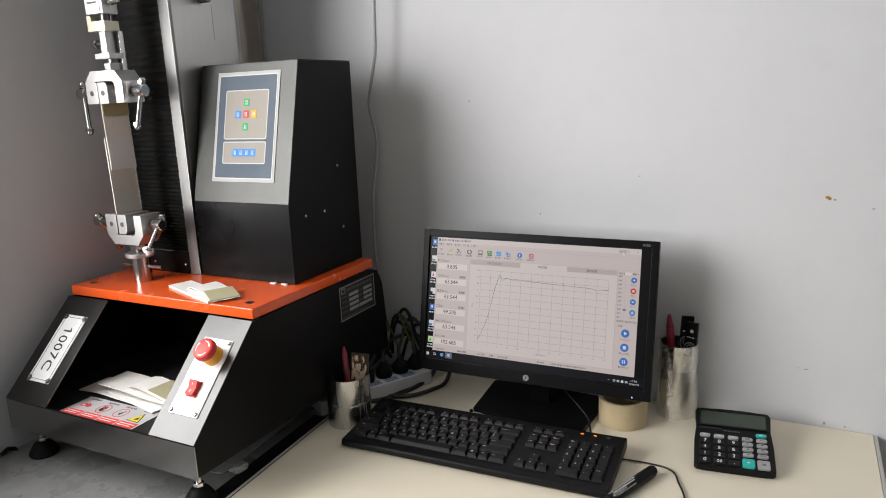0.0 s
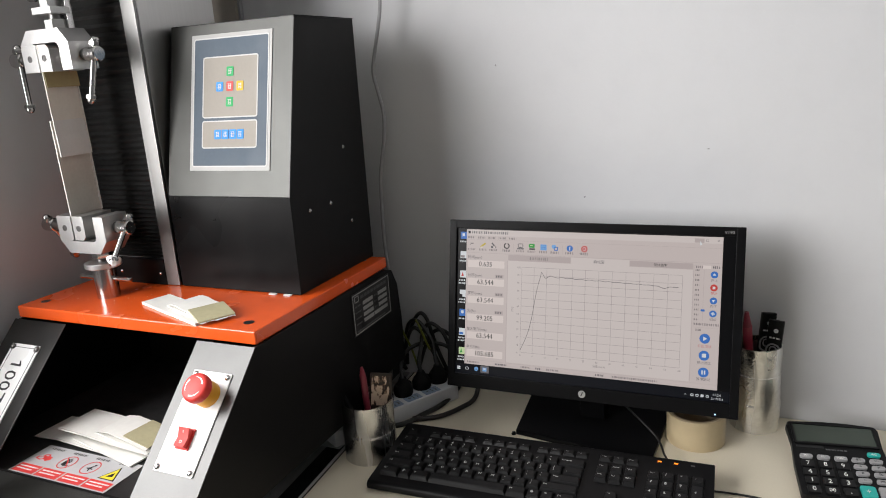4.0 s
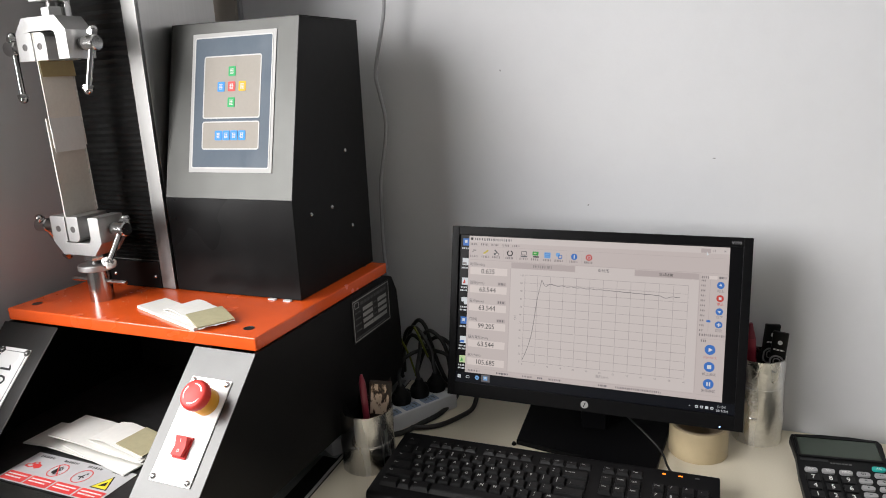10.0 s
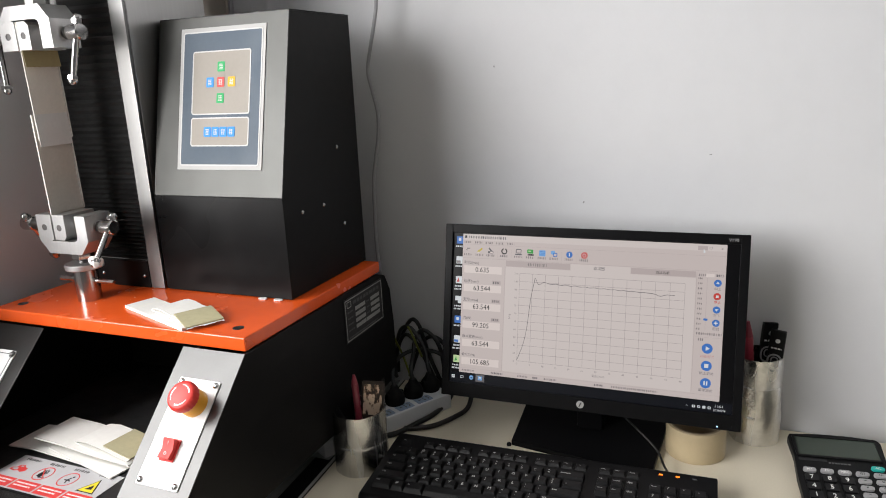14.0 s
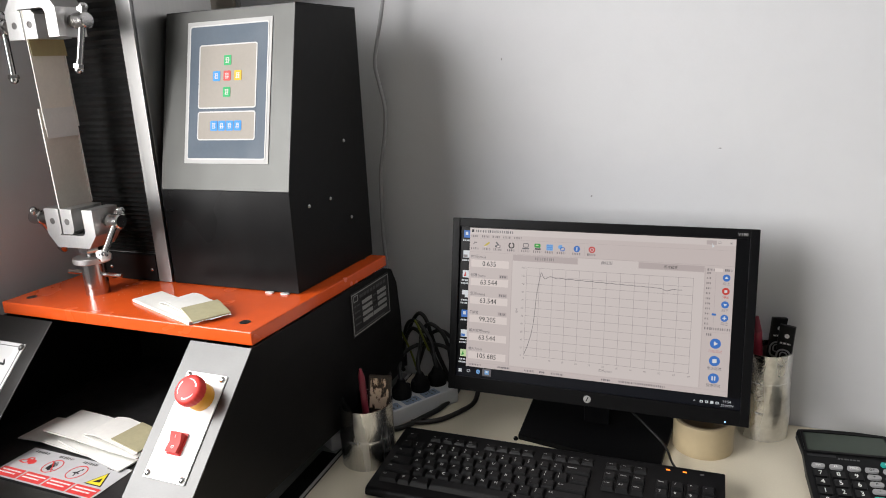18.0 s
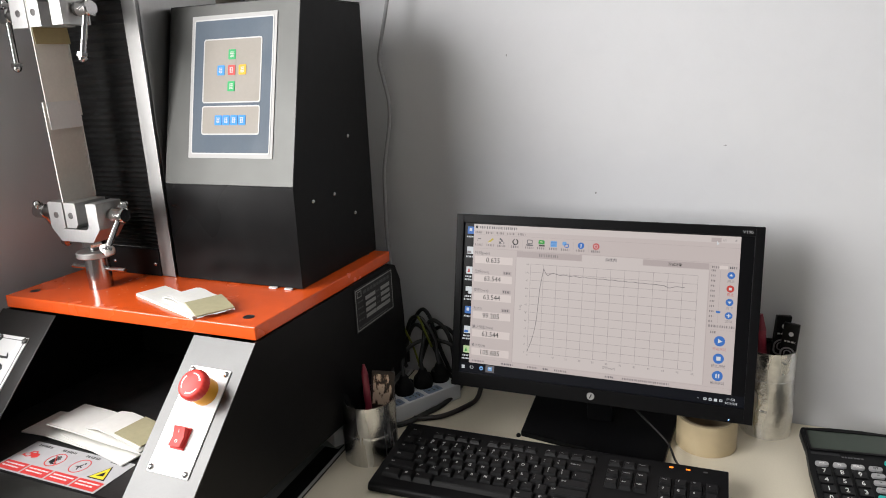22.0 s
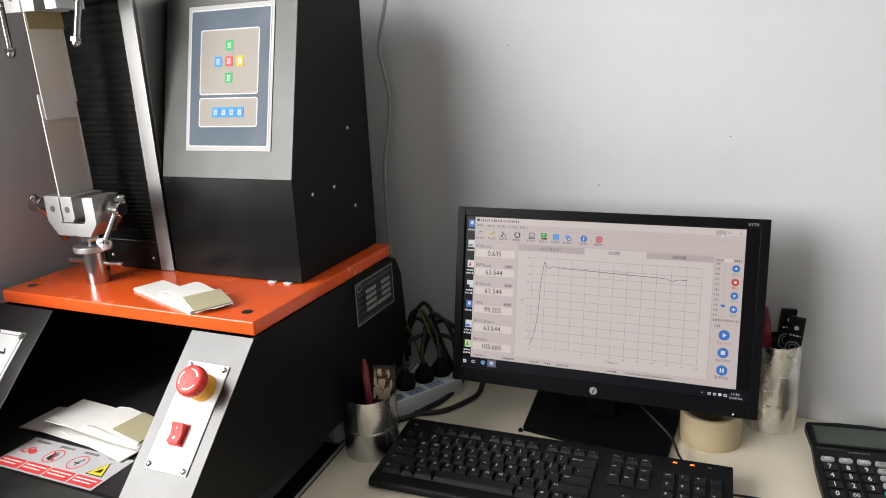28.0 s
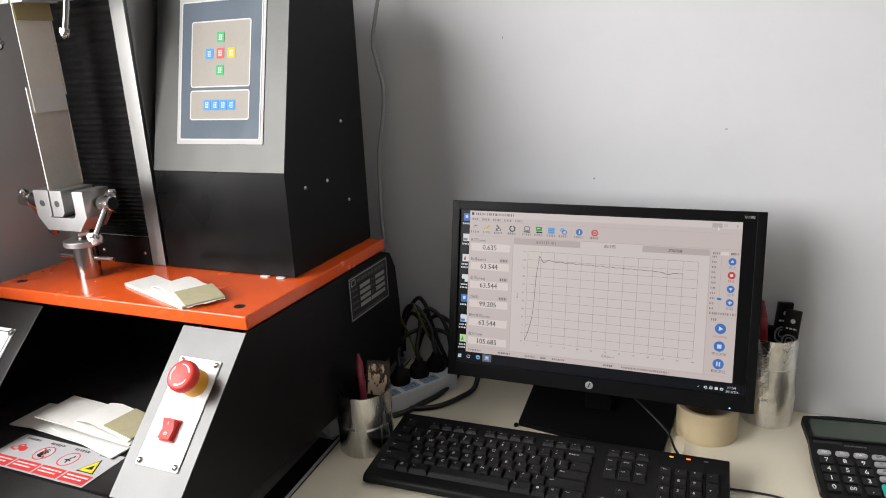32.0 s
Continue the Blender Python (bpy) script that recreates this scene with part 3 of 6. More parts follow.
def desks():
    d = thing("desk", pose(0.03, 1.2, 0), "cream laminate office desk with a grey edge", "desk")
    back = WALL_Y - 0.002

    def edge(y):
        return -0.4185 - 0.065 * (y - 1.024)
    corner = [(0.490 - 0.003 + 0.003 * math.cos(radians(a)), back - 0.003 + 0.003 * math.sin(radians(a))) for a in range(0, 91, 30)]
    part("edge_band", box(0.4903, 0.4965, 0.62, back - 0.001, DESK - 0.0244, DESK - 0.0004, 0.0012), EDGE_PALE, d, "pale grey end edge", world_space=True)
    part("desktop", prism([(edge(0.62), 0.62), (0.490, 0.62)] + corner + [(edge(back), back)], 0.024, "z", DESK - 0.024, 0.0012), CREAM, d, world_space=True)
    for x0, x1, mat, label in ((-0.0024, -0.0003, RUBBER, "thin black edge joint"), (-0.0078, -0.0025, EDGE_PALE, "narrow pale grey edge strip")):
        part("edge_band", prism([(edge(0.62) + x0, 0.62), (edge(0.62) + x1, 0.62), (edge(back) + x1, back), (edge(back) + x0, back)], 0.0244, "z", DESK - 0.025), mat, d, label, world_space=True)
    for x in (-0.372, 0.462):
        part("side_panel", box(x, x + 0.02, 0.66, 1.50, 0.0, DESK - 0.0245), CREAM, d, world_space=True)
    part("back_panel", box(-0.351, 0.461, 1.48, 1.495, 0.25, DESK - 0.0245), CREAM, d, world_space=True)
    t = thing("side_table", pose(-0.66, 1.2, 0), "dark grey glossy side table under the testing machine", "table")
    part("tabletop", prism([(-0.902, 0.55), (-0.3965, 0.55), (-0.4605, 1.508), (-0.902, 1.508)], 0.03, "z", DESK - 0.0306, 0.002), GREY_TOP, t, world_space=True)
    # black strip laid on the tabletop in place of the machine's shade
    near, far = edge(0.62) - 0.0085, edge(1.40) - 0.0085
    part("shade_strip", prism([(near - 0.030, 0.62), (near, 0.62), (far, 1.40), (far - 0.026, 1.40)], 0.0010, "z", DESK - 0.0012), RUBBER, t, "black strip standing in for shade under the machine's side", world_space=True)
    for x in (-0.885, -0.50):
        for y in (0.58, 1.46):
            part("leg", box(x, x + 0.035, y, y + 0.035, 0, DESK - 0.0302, 0.002), BLACK_PAINT, t, world_space=True)


room()
desks()

# ---- the testing machine ----
TESTER = thing("tensile_tester", pose(-0.64, 1.16, DESK), "black, orange and steel bench tensile testing machine", "testing machine")


def W(name, bm, mats, parent=None, label="", round_=True):
    return part(name, bm, mats, parent or TESTER, label, world_space=True, round_=round_)


def screw(parent, c, axis, r=0.0035, mat=None):
    """A domed screw head with a cross slot."""
    m = Matrix.Translation(c) @ Vector(axis).to_track_quat("Z", "Y").to_matrix().to_4x4()
    bm = lathe([(r, -0.001), (r, r * 0.25), (r * 0.75, r * 0.55), (r * 0.3, r * 0.7), (0, r * 0.72)], m, 14)
    box(-r * 0.55, r * 0.55, -r * 0.09, r * 0.09, r * 0.68, r * 0.78, m=m, bm=bm)
    return W("screw", bm, mat or POLISHED, parent)


def tester_base():
    prof = [(0.867, 0.812), (0.867, 0.864), (1.0120, 1.0095), (1.362, 1.0095), (1.384, 1.002), (1.400, 0.973), (1.407, 0.911), (1.409, 0.812), (1.33, 0.806)]
    right = W("side_panel", prism(prof, 0.006, "x", -0.4200, 0.0012), BLACK_PAINT, label="black side panel with a type plate")
    W("side_panel", prism(prof, 0.006, "x", -0.860, 0.0012), BLACK_PAINT)
    W("rear_panel", box(-0.8535, -0.4205, 1.376, 1.382, 0.81, 0.995), BLACK_PAINT)
    W("bottom_plate", box(-0.8535, -0.4205, 0.872, 1.372, 0.809, 0.813), BLACK_PAINT)
    W("tray_floor", box(-0.853, -0.421, 0.8665, 1.24, 0.846, 0.852), TRAY_BLACK)
    W("tray_back", box(-0.853, -0.421, 1.24, 1.246, 0.8525, 1.008), TRAY_BLACK)
    lip = [(0.8640, 0.810), (0.8640, 0.8640), (0.8660, 0.8640), (0.8660, 0.810)]
    W("front_lip", prism(lip, 0.448, "x", -0.861, 0.0004), LIP_STEEL, label="brushed steel front lip")
    W("lip_edge", box(-0.752, -0.508, 0.8637, 0.8668, 0.8636, 0.8652, 0.0004), BLACK_PAINT)
    slope = Vector((0, 1.0115 - 0.8650, 1.0098 - 0.8650))
    n = Vector((0, -slope.z, slope.y)).normalized()

    def fascia(x0, x1, label):
        a = Vector((0, 0.8650, 0.8650))
        pts = [(a.y, a.z), ((a + slope).y, (a + slope).z)]
        off = n * 0.0018
        pts += [(pts[1][0] + off.y, pts[1][1] + off.z), (pts[0][0] + off.y, pts[0][1] + off.z)]
        return W("fascia", prism(pts, x1 - x0, "x", x0, 0.0004), FASCIA_STEEL, label=label)

    left = fascia(-0.861, -0.753, "brushed steel fascia with a number plate")
    rightf = fascia(-0.507, -0.413, "brushed steel fascia with switches")
    for x in (-0.5065,):
        pts = [(0.870, 0.8525), (0.870, 0.866), (1.004, 0.999), (1.2, 1.008), (1.2, 0.8525)]
        W("cheek", prism(pts, 0.003, "x", x), TRAY_BLACK)
    for x in (-0.832, -0.449):
        for y in (0.896, 1.33):
            foot = W("foot", lathe([(0, 0), (0.0240, 0.0), (0.0252, 0.003), (0.0242, 0.006), (0.0190, 0.015), (0.0140, 0.022), (0.0105, 0.0245), (0, 0.0245)], Matrix.Translation((x, y, DESK))), RUBBER, label="black rubber levelling foot")
            W("bolt", rod((x, y, DESK + 0.0240), (x, y, 0.8088), 0.005), POLISHED, foot)
            W("lock_nut", hexnut((x, y, DESK + 0.0250), 0.0085, 0.007), POLISHED, foot)
    # frames on the sloping fascias: x to the right, y up the slope
    up = slope.normalized()
    f0 = Vector((0, 0.8650, 0.8650)) + n * 0.0019
    # number plate
    m = basis(f0 + Vector((-0.806, 0, 0)) + up * 0.103, (1, 0, 0), up)
    def on(name, bm, mats, parent, label="", mm=m):
        bmesh.ops.transform(bm, matrix=mm, verts=bm.verts)
        return W(name, bm, mats, parent, label)
    plate = on("number_plate", slab(0.058, 0.130, 0.001, 0.0014), SIGN_WHITE, left, "white plate lettered 1007C")
    bm = bmesh.new()
    for sx in (-1, 1):
        box(sx * 0.0245 - 0.0004, sx * 0.0245 + 0.0004, -0.055, 0.055, 0.0014, 0.0017, bm=bm)
    for sy in (-1, 1):
        box(-0.0205, 0.0205, sy * 0.0600 - 0.0004, sy * 0.0600 + 0.0004, 0.0014, 0.0017, bm=bm)
    for sx in (-1, 1):
        for sy in (-1, 1):
            band(0.010, 0.010, 0.0049, 0.0007, 0.0003, sx * 0.0245, sy * 0.0600, 0.0014, bm=bm)
    on("border", bm, INK, plate, "thin black line")
    bm = letters("1007C", 0.030, 0.0004)
    lo, hi = min(v.co.x for v in bm.verts), max(v.co.y for v in bm.verts)
    prism([(lo + 0.0006, hi), (lo + 0.0006, hi - 0.0034), (lo - 0.0048, hi - 0.0062), (lo - 0.0048, hi - 0.0038)], 0.0004, "z", 0.0, bm=bm)
    bmesh.ops.transform(bm, matrix=Matrix.Translation((-0.001, -0.0015, 0.0014)) @ Matrix.Rotation(radians(-90), 4, "Z") @ Matrix.Diagonal((1.06, 1.0, 1, 1)), verts=bm.verts)
    on("lettering", bm, INK, plate, "black letters 1007C")
    for sx in (-1, 1):
        for sy in (-1, 1):
            screw(plate, m @ Vector((sx * 0.0245, sy * 0.0600, 0.0014)), n, 0.0040, DARK_STEEL)
    # switch plate
    m2 = basis(f0 + Vector((-0.4595, 0, 0)) + up * 0.103, (1, 0, 0), up)
    sp = on("switch_plate", slab(0.060, 0.128, 0.0015, 0.0016), SIGN_WHITE, rightf, "white switch plate", m2)
    for sx in (-1, 1):
        for sy in (-1, 1):
            screw(sp, m2 @ Vector((sx * 0.0250, sy * 0.0590, 0.0016)), n, 0.0037)
    mb = m2 @ Matrix.Translation((0.007, 0.0345, 0.0016))
    collar = W("stop_collar", lathe([(0.0165, 0), (0.0165, 0.007), (0.0140, 0.010), (0.0140, 0.016), (0, 0.016)], mb), YELLOW_PLASTIC, rightf, "yellow collar")
    bm = lathe([(0.0115, 0.0165), (0.0172, 0.018), (0.0186, 0.0205), (0.0186, 0.0260), (0.0174, 0.0290), (0.0145, 0.0306), (0, 0.0312)], None, 72)
    for v in bm.verts:
        r = math.hypot(v.co.x, v.co.y)
        if r > 0.0165:
            k = round(math.atan2(v.co.y, v.co.x) / (2 * math.pi) * 72) % 3
            v.co.x *= 0.965 if k == 0 else 1.0
            v.co.y *= 0.965 if k == 0 else 1.0
    bmesh.ops.transform(bm, matrix=mb, verts=bm.verts)
    stop = W("emergency_stop", bm, RED_PLASTIC, rightf, "red mushroom emergency stop button with a ribbed rim")
    bm = bmesh.new()
    for a0 in (20, 140, 260):
        ring = []
        for k in range(9):
            a = radians(a0 + 78 * k / 8)
            w = 0.0011 * (1 - 0.7 * k / 8)
            ring.append([bm.verts.new(mb @ Vector((r * math.cos(a), r * math.sin(a), 0.0312 - 0.0006 * r / 0.0145 + 0.0002))) for r in (0.0120 - w, 0.0120 + w)])
        for p, q in zip(ring, ring[1:]):
            bm.faces.new((p[0], q[0], q[1], p[1]))
    W("arrow_marks", bm, SIGN_WHITE, stop, "white curved arrows")
    rk = m2 @ Matrix.Translation((0.000, -0.022, 0.0016))
    W("rocker_frame", box(-0.0100, 0.0100, -0.0130, 0.0130, 0, 0.0022, 0.0008, m=rk), RED_PLASTIC, rightf, "red rocker switch frame")
    bm = prism([(-0.0112, 0.0), (0.0112, 0.0), (0.0112, 0.0090), (0.0, 0.0045), (-0.0112, 0.0062)], 0.0156, "x", -0.0078)
    bmesh.ops.transform(bm, matrix=rk @ Matrix.Translation((0, 0, 0.0022)), verts=bm.verts)
    rocker = W("rocker", bm, RED_PLASTIC, rightf, "glossy red rocker")
    bm = letters("O", 0.0055, 0.0002, m=rk @ Matrix.Translation((0, -0.0055, 0.0076)) @ Matrix.Rotation(radians(-8), 4, "X"))
    letters("I", 0.0055, 0.0002, bm, rk @ Matrix.Translation((0, 0.0060, 0.0093)) @ Matrix.Rotation(radians(22), 4, "X"))
    W("rocker_mark", bm, SIGN_WHITE, rocker)
    # type plate: writing that cannot be read
    rng = random.Random(2)
    m3 = basis((-0.4138, 1.307, 0.966), (0, 1, 0), (0, 0, 1))
    tp = on("type_plate", slab(0.124, 0.070, 0.001, 0.001), INK, right, "black type plate with silver lines", m3)
    on("border", band(0.120, 0.066, 0.001, 0.0016, 0.0003, z=0.001), PLATE_INK, tp, "", m3)
    bm = bmesh.new()
    for r in range(4):
        y = 0.0125 - 0.0098 * r
        bars(rng, -0.054, -0.036, y, 0.0026, 0.001, bm=bm, low=0.003, high=0.006)
        bars(rng, 0.006, 0.016, y, 0.0026, 0.001, bm=bm, low=0.003, high=0.006)
    bars(rng, -0.036, 0.050, 0.0240, 0.0050, 0.001, bm=bm)
    bars(rng, -0.054, 0.040, -0.0285, 0.0022, 0.001, bm=bm)
    on("print", bm, GREY_INK, tp, "", m3)
    on("maker_box", band(0.013, 0.010, 0.001, 0.0012, 0.0003, -0.048, 0.0245, 0.001), PLATE_INK, tp, "", m3)
    for x0, x1, r in [(-0.030, 0.002, r) for r in range(4)] + [(0.020, 0.050, r) for r in range(3)] + [(0.004, 0.050, 3)]:
        y = 0.0125 - 0.0098 * r
        on("value_field", box(x0, x1, y - 0.0030, y + 0.0030, 0.001, 0.0013), PLATE_INK, tp, "", m3)
    return n, up, f0


TESTER_N, TESTER_UP, TESTER_F0 = tester_base()


def tester_top():
    plate = W("work_plate", box(-0.8625, -0.4175, 1.018, 1.3745, 1.0100, 1.0280, 0.0022, segs=3), ORANGE, label="glossy orange painted plate")
    for x in (-0.835, -0.448):
        for y in (1.046, 1.347):
            bm = lathe([(0.0072, 0.0), (0.0072, 0.0003), (0.0056, 0.0004), (0.0054, 0.0001), (0.0, 0.0001)], Matrix.Translation((x, y, 1.0281)), 20)
            W("bolt_hole", bm, INK, plate, "dark bolt hole")
    # control box
    prof = [(1.159, 1.0285), (1.160, 1.174), (1.2195, 1.419), (1.3795, 1.419), (1.3765, 1.0285)]
    cab = W("control_box", prism(prof, 0.221, "x", -0.664, 0.0012), BLACK_PAINT, label="black control box with steel front")
    # lower sheet: shade painted in as black where the steel turns upright
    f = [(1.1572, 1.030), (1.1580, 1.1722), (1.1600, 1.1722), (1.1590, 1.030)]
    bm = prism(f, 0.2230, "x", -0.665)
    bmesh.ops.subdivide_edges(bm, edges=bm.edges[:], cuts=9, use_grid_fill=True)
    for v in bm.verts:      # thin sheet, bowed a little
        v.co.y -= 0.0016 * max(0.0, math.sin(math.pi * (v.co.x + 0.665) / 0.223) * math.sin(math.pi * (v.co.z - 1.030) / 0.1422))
    W("lower_sheet", bm, SHADED_STEEL, cab, "lower front sheet with its dark reflection painted in")
    f = [(1.1580, 1.1735), (1.2178, 1.4195), (1.2196, 1.4195), (1.1600, 1.1735)]
    W("front_sheet", prism(f, 0.2230, "x", -0.665, 0.0003), GUNMETAL, cab, "sloping brushed steel front sheet")
    W("top_lid", box(-0.6647, -0.4424, 1.2178, 1.3797, 1.4192, 1.4205, 0.0004), BLACK_PAINT, cab)
    for y, z in ((1.312, 1.225), (1.204, 1.145), (1.261, 1.145), (1.317, 1.105)):
        screw(cab, (-0.4428, y, z), (1, 0, 0), 0.0030)
    for x in (-0.489, -0.463):
        W("white_tab", slab(0.014, 0.006, 0.0029, 0.0016, x, 1.1535, 1.0283), SIGN_WHITE, cab, "small white plastic tab")
    up = Vector((0, 1.2178 - 1.1580, 1.4195 - 1.1735)).normalized()
    n = Vector((0, -up.z, up.y))
    m = basis(Vector((-0.5495, 1.1580, 1.1735)) + up * 0.1375 + n * 0.0002, (1, 0, 0), up)

    def on(name, bm, mats, parent, label=""):
        bmesh.ops.transform(bm, matrix=m, verts=bm.verts)
        return W(name, bm, mats, parent, label)

    key = on("keypad", slab(0.146, 0.200, 0.001, 0.0010), SILVER_FILM, cab, "membrane keypad with a slate blue field")
    on("field", slab(0.134, 0.186, 0.003, 0.0003, z=0.0010), SLATE_FILM, key, "slate blue film")
    on("outline", band(0.137, 0.189, 0.004, 0.0018, 0.0005, z=0.0010), LINE_WHITE, key, "white outline")
    on("panel", slab(0.098, 0.087, 0.003, 0.0003, 0.0, 0.022, 0.0013), WARM_FILM, key, "warm grey panel")
    on("outline", band(0.1005, 0.0895, 0.004, 0.0017, 0.0005, 0.0, 0.022, 0.0013), LINE_WHITE, key, "white outline")
    on("panel", slab(0.098, 0.038, 0.003, 0.0003, 0.0, -0.0470, 0.0013), WARM_FILM, key, "warm grey panel")
    on("outline", band(0.1005, 0.0405, 0.004, 0.0017, 0.0005, 0.0, -0.0470, 0.0013), LINE_WHITE, key, "white outline")
    rng = random.Random(7)
    spots = [(0, 0.044, "green"), (-0.0185, 0.0225, "blue"), (0.0, 0.0225, "red"), (0.0185, 0.0225, "yellow"), (0, 0.0, "green")] + [(-0.0205 + 0.0137 * k, -0.047, "blue") for k in range(4)]
    for x, y, c in spots:
        b = on("button", slab(0.0124, 0.0138, 0.0015, 0.0006, x, y, 0.0016), BTN[c], key, c + " button")
        bm = bmesh.new()
        for dy in (0.0032, 0.0010, -0.0014, -0.0034):
            bars(rng, x - 0.0034 + rng.uniform(0, 0.0012), x + 0.0034 - rng.uniform(0, 0.0012), y + dy, 0.0009, 0.0022, bm=bm, low=0.0010, high=0.0024)
        for dx in (-0.0018, 0.0016):
            box(x + dx - 0.0004, x + dx + 0.0004, y - 0.0036, y + 0.0034, 0.0022, 0.00235, bm=bm)
        on("print", bm, LINE_WHITE, b)
    # column with bellows
    top = 1.95
    col = W("column", box(-0.826, -0.6715, 1.1640, 1.3250, 1.0285, top, 0.0015), STEEL_V, label="brushed steel column")
    W("front_strip", box(-0.6975, -0.6718, 1.1575, 1.1637, 1.0285, top, 0.0012), STRIP_STEEL, col)
    W("front_strip", box(-0.826, -0.8228, 1.1575, 1.1637, 1.0285, top, 0.0012), STRIP_STEEL, col)
    kick = W("kick_panel", box(-0.8225, -0.6978, 1.1560, 1.1637, 1.0285, 1.070, 0.0008), BLACK_PAINT, col)
    for x in (-0.790, -0.7065):
        screw(kick, (x, 1.1560, 1.047), (0, -1, 0), 0.0030)
    bm = bmesh.new()
    rows, z, k = [], 1.071, 0
    while z < top:
        y = 1.1636 if k % 2 == 0 else 1.1582
        rows.append([bm.verts.new((x, y, z)) for x in (-0.8225, -0.698)])
        pitch = min(0.0150, 0.0052 + (z - 1.071) * 0.0225)      # the pleats lie closer together towards the bottom
        z += pitch * (0.55 if k % 2 == 0 else 0.45)
        k += 1
    for a, b in zip(rows, rows[1:]):
        bm.faces.new((a[0], a[1], b[1], b[0]))
    W("bellows", bm, CLOTH, col, "black pleated bellows", round_=False)
    g = W("cable_gland", rod((-0.6713, 1.235, 1.545), (-0.650, 1.235, 1.545), 0.011, chamfer=0.002), DARK_STEEL, col, "dark metal cable connector")
    W("lead", tube([(-0.650, 1.235, 1.545), (-0.625, 1.232, 1.550), (-0.60, 1.22, 1.59), (-0.60, 1.20, 1.72)], 0.005), CABLE, g)
    W("scratch", box(-0.6713, -0.6711, 1.262, 1.2626, 1.470, 1.535), DARK_STEEL, col)


tester_top()
GX, GY = -0.750, 1.090      # the axis of the grips


def lever(parent, c, side, tilt, length=0.066, ext=0.0, stub=0.010):
    """A clamping screw with a cross handle: c is the face that it comes out of, ext how far it is screwed out."""
    x = c[0]
    W("clamp_screw", rod((x, c[1], c[2]), (x + side * (0.012 + ext), c[1], c[2]), 0.0085, chamfer=0.001), DARK_STEEL, parent)
    W("clamp_hub", rod((x + side * (0.0095 + ext), c[1], c[2]), (x + side * (0.031 + ext), c[1], c[2]), 0.0105, chamfer=0.0015), POLISHED, parent, "polished steel hub")
    hx = x + side * (0.0205 + ext)
    way = Vector((math.sin(radians(tilt[0])), math.sin(radians(tilt[1])), -1)).normalized()
    a = Vector((hx, c[1], c[2])) - way * stub
    b = Vector((hx, c[1], c[2])) + way * length
    h = W("handle", rod(a, b, 0.0042), POLISHED, parent, "polished steel cross handle")
    for p, d in ((a, -1), (b, 1)):
        bm = hexnut(p, 0.0072, 0.006, tuple(way * d))
        ball(p + way * d * 0.0068, 0.0062, bm=bm)
        W("acorn_nut", bm, POLISHED, h)
    return b + way * 0.004


def grip(parent, flip, z0, tilts, lengths, exts, stubs):
    """A screw grip: a U frame with two jaws. z0: its closed end; flip 1 opens upwards, -1 downwards."""
    def P(pts):
        return [(GX + a, z0 + flip * b) for a, b in pts]
    outer = [(-0.049, 0.056), (-0.049, 0.019), (-0.033, 0.0), (0.029, 0.0), (0.045, 0.019), (0.045, 0.056), (0.0255, 0.056), (0.0255, 0.026), (0.0235, 0.0205), (0.019, 0.0185), (-0.024, 0.0185), (-0.024, 0.056)]
    frame_ = W("grip_frame", prism(P(outer), 0.044, "y", GY - 0.025, 0.0007), MACHINED, parent, "machined steel U-shaped grip frame")
    for x0, x1, nm in ((-0.0485, -0.0195, 0), (-0.0165, 0.006, 1)):
        lo, hi = sorted((z0 + flip * 0.0200, z0 + flip * (0.0565 if nm else 0.0568)))
        foot, head = (lo, hi) if flip > 0 else (hi, lo)
        c = 0.0055 * nm
        bm = prism([(GX + x0, foot), (GX + x1 - c, foot), (GX + x1, foot + flip * max(c, 0.0005)), (GX + x1, head), (GX + x0, head)], 0.0528, "y", GY - 0.0258, 0.0006)
        j = W("jaw", bm, MACHINED, parent, "machined steel jaw block")
        cx = GX + (x0 + x1) / 2
        bm = lathe([(0.0046, 0), (0.0046, 0.0004), (0.0034, 0.0005), (0.0032, 0.0001), (0, 0.0001)], Matrix.Translation((cx, GY - 0.0258, (lo + hi) / 2)) @ Matrix.Rotation(radians(90), 4, "X"), 16)
        W("pin", bm, DARK_STEEL, j)
    zc = z0 + flip * 0.037
    W("spindle", rod((GX + 0.006, GY + 0.002, zc), (GX + 0.028, GY + 0.002, zc), 0.006), POLISHED, parent)
    a = lever(parent, (GX + 0.045, GY - 0.002, zc), 1, tilts[0], lengths[0], exts[0], stubs[0])
    lever(parent, (GX - 0.049, GY - 0.002, zc), -1, tilts[1], lengths[1], exts[1], stubs[1])
    return a


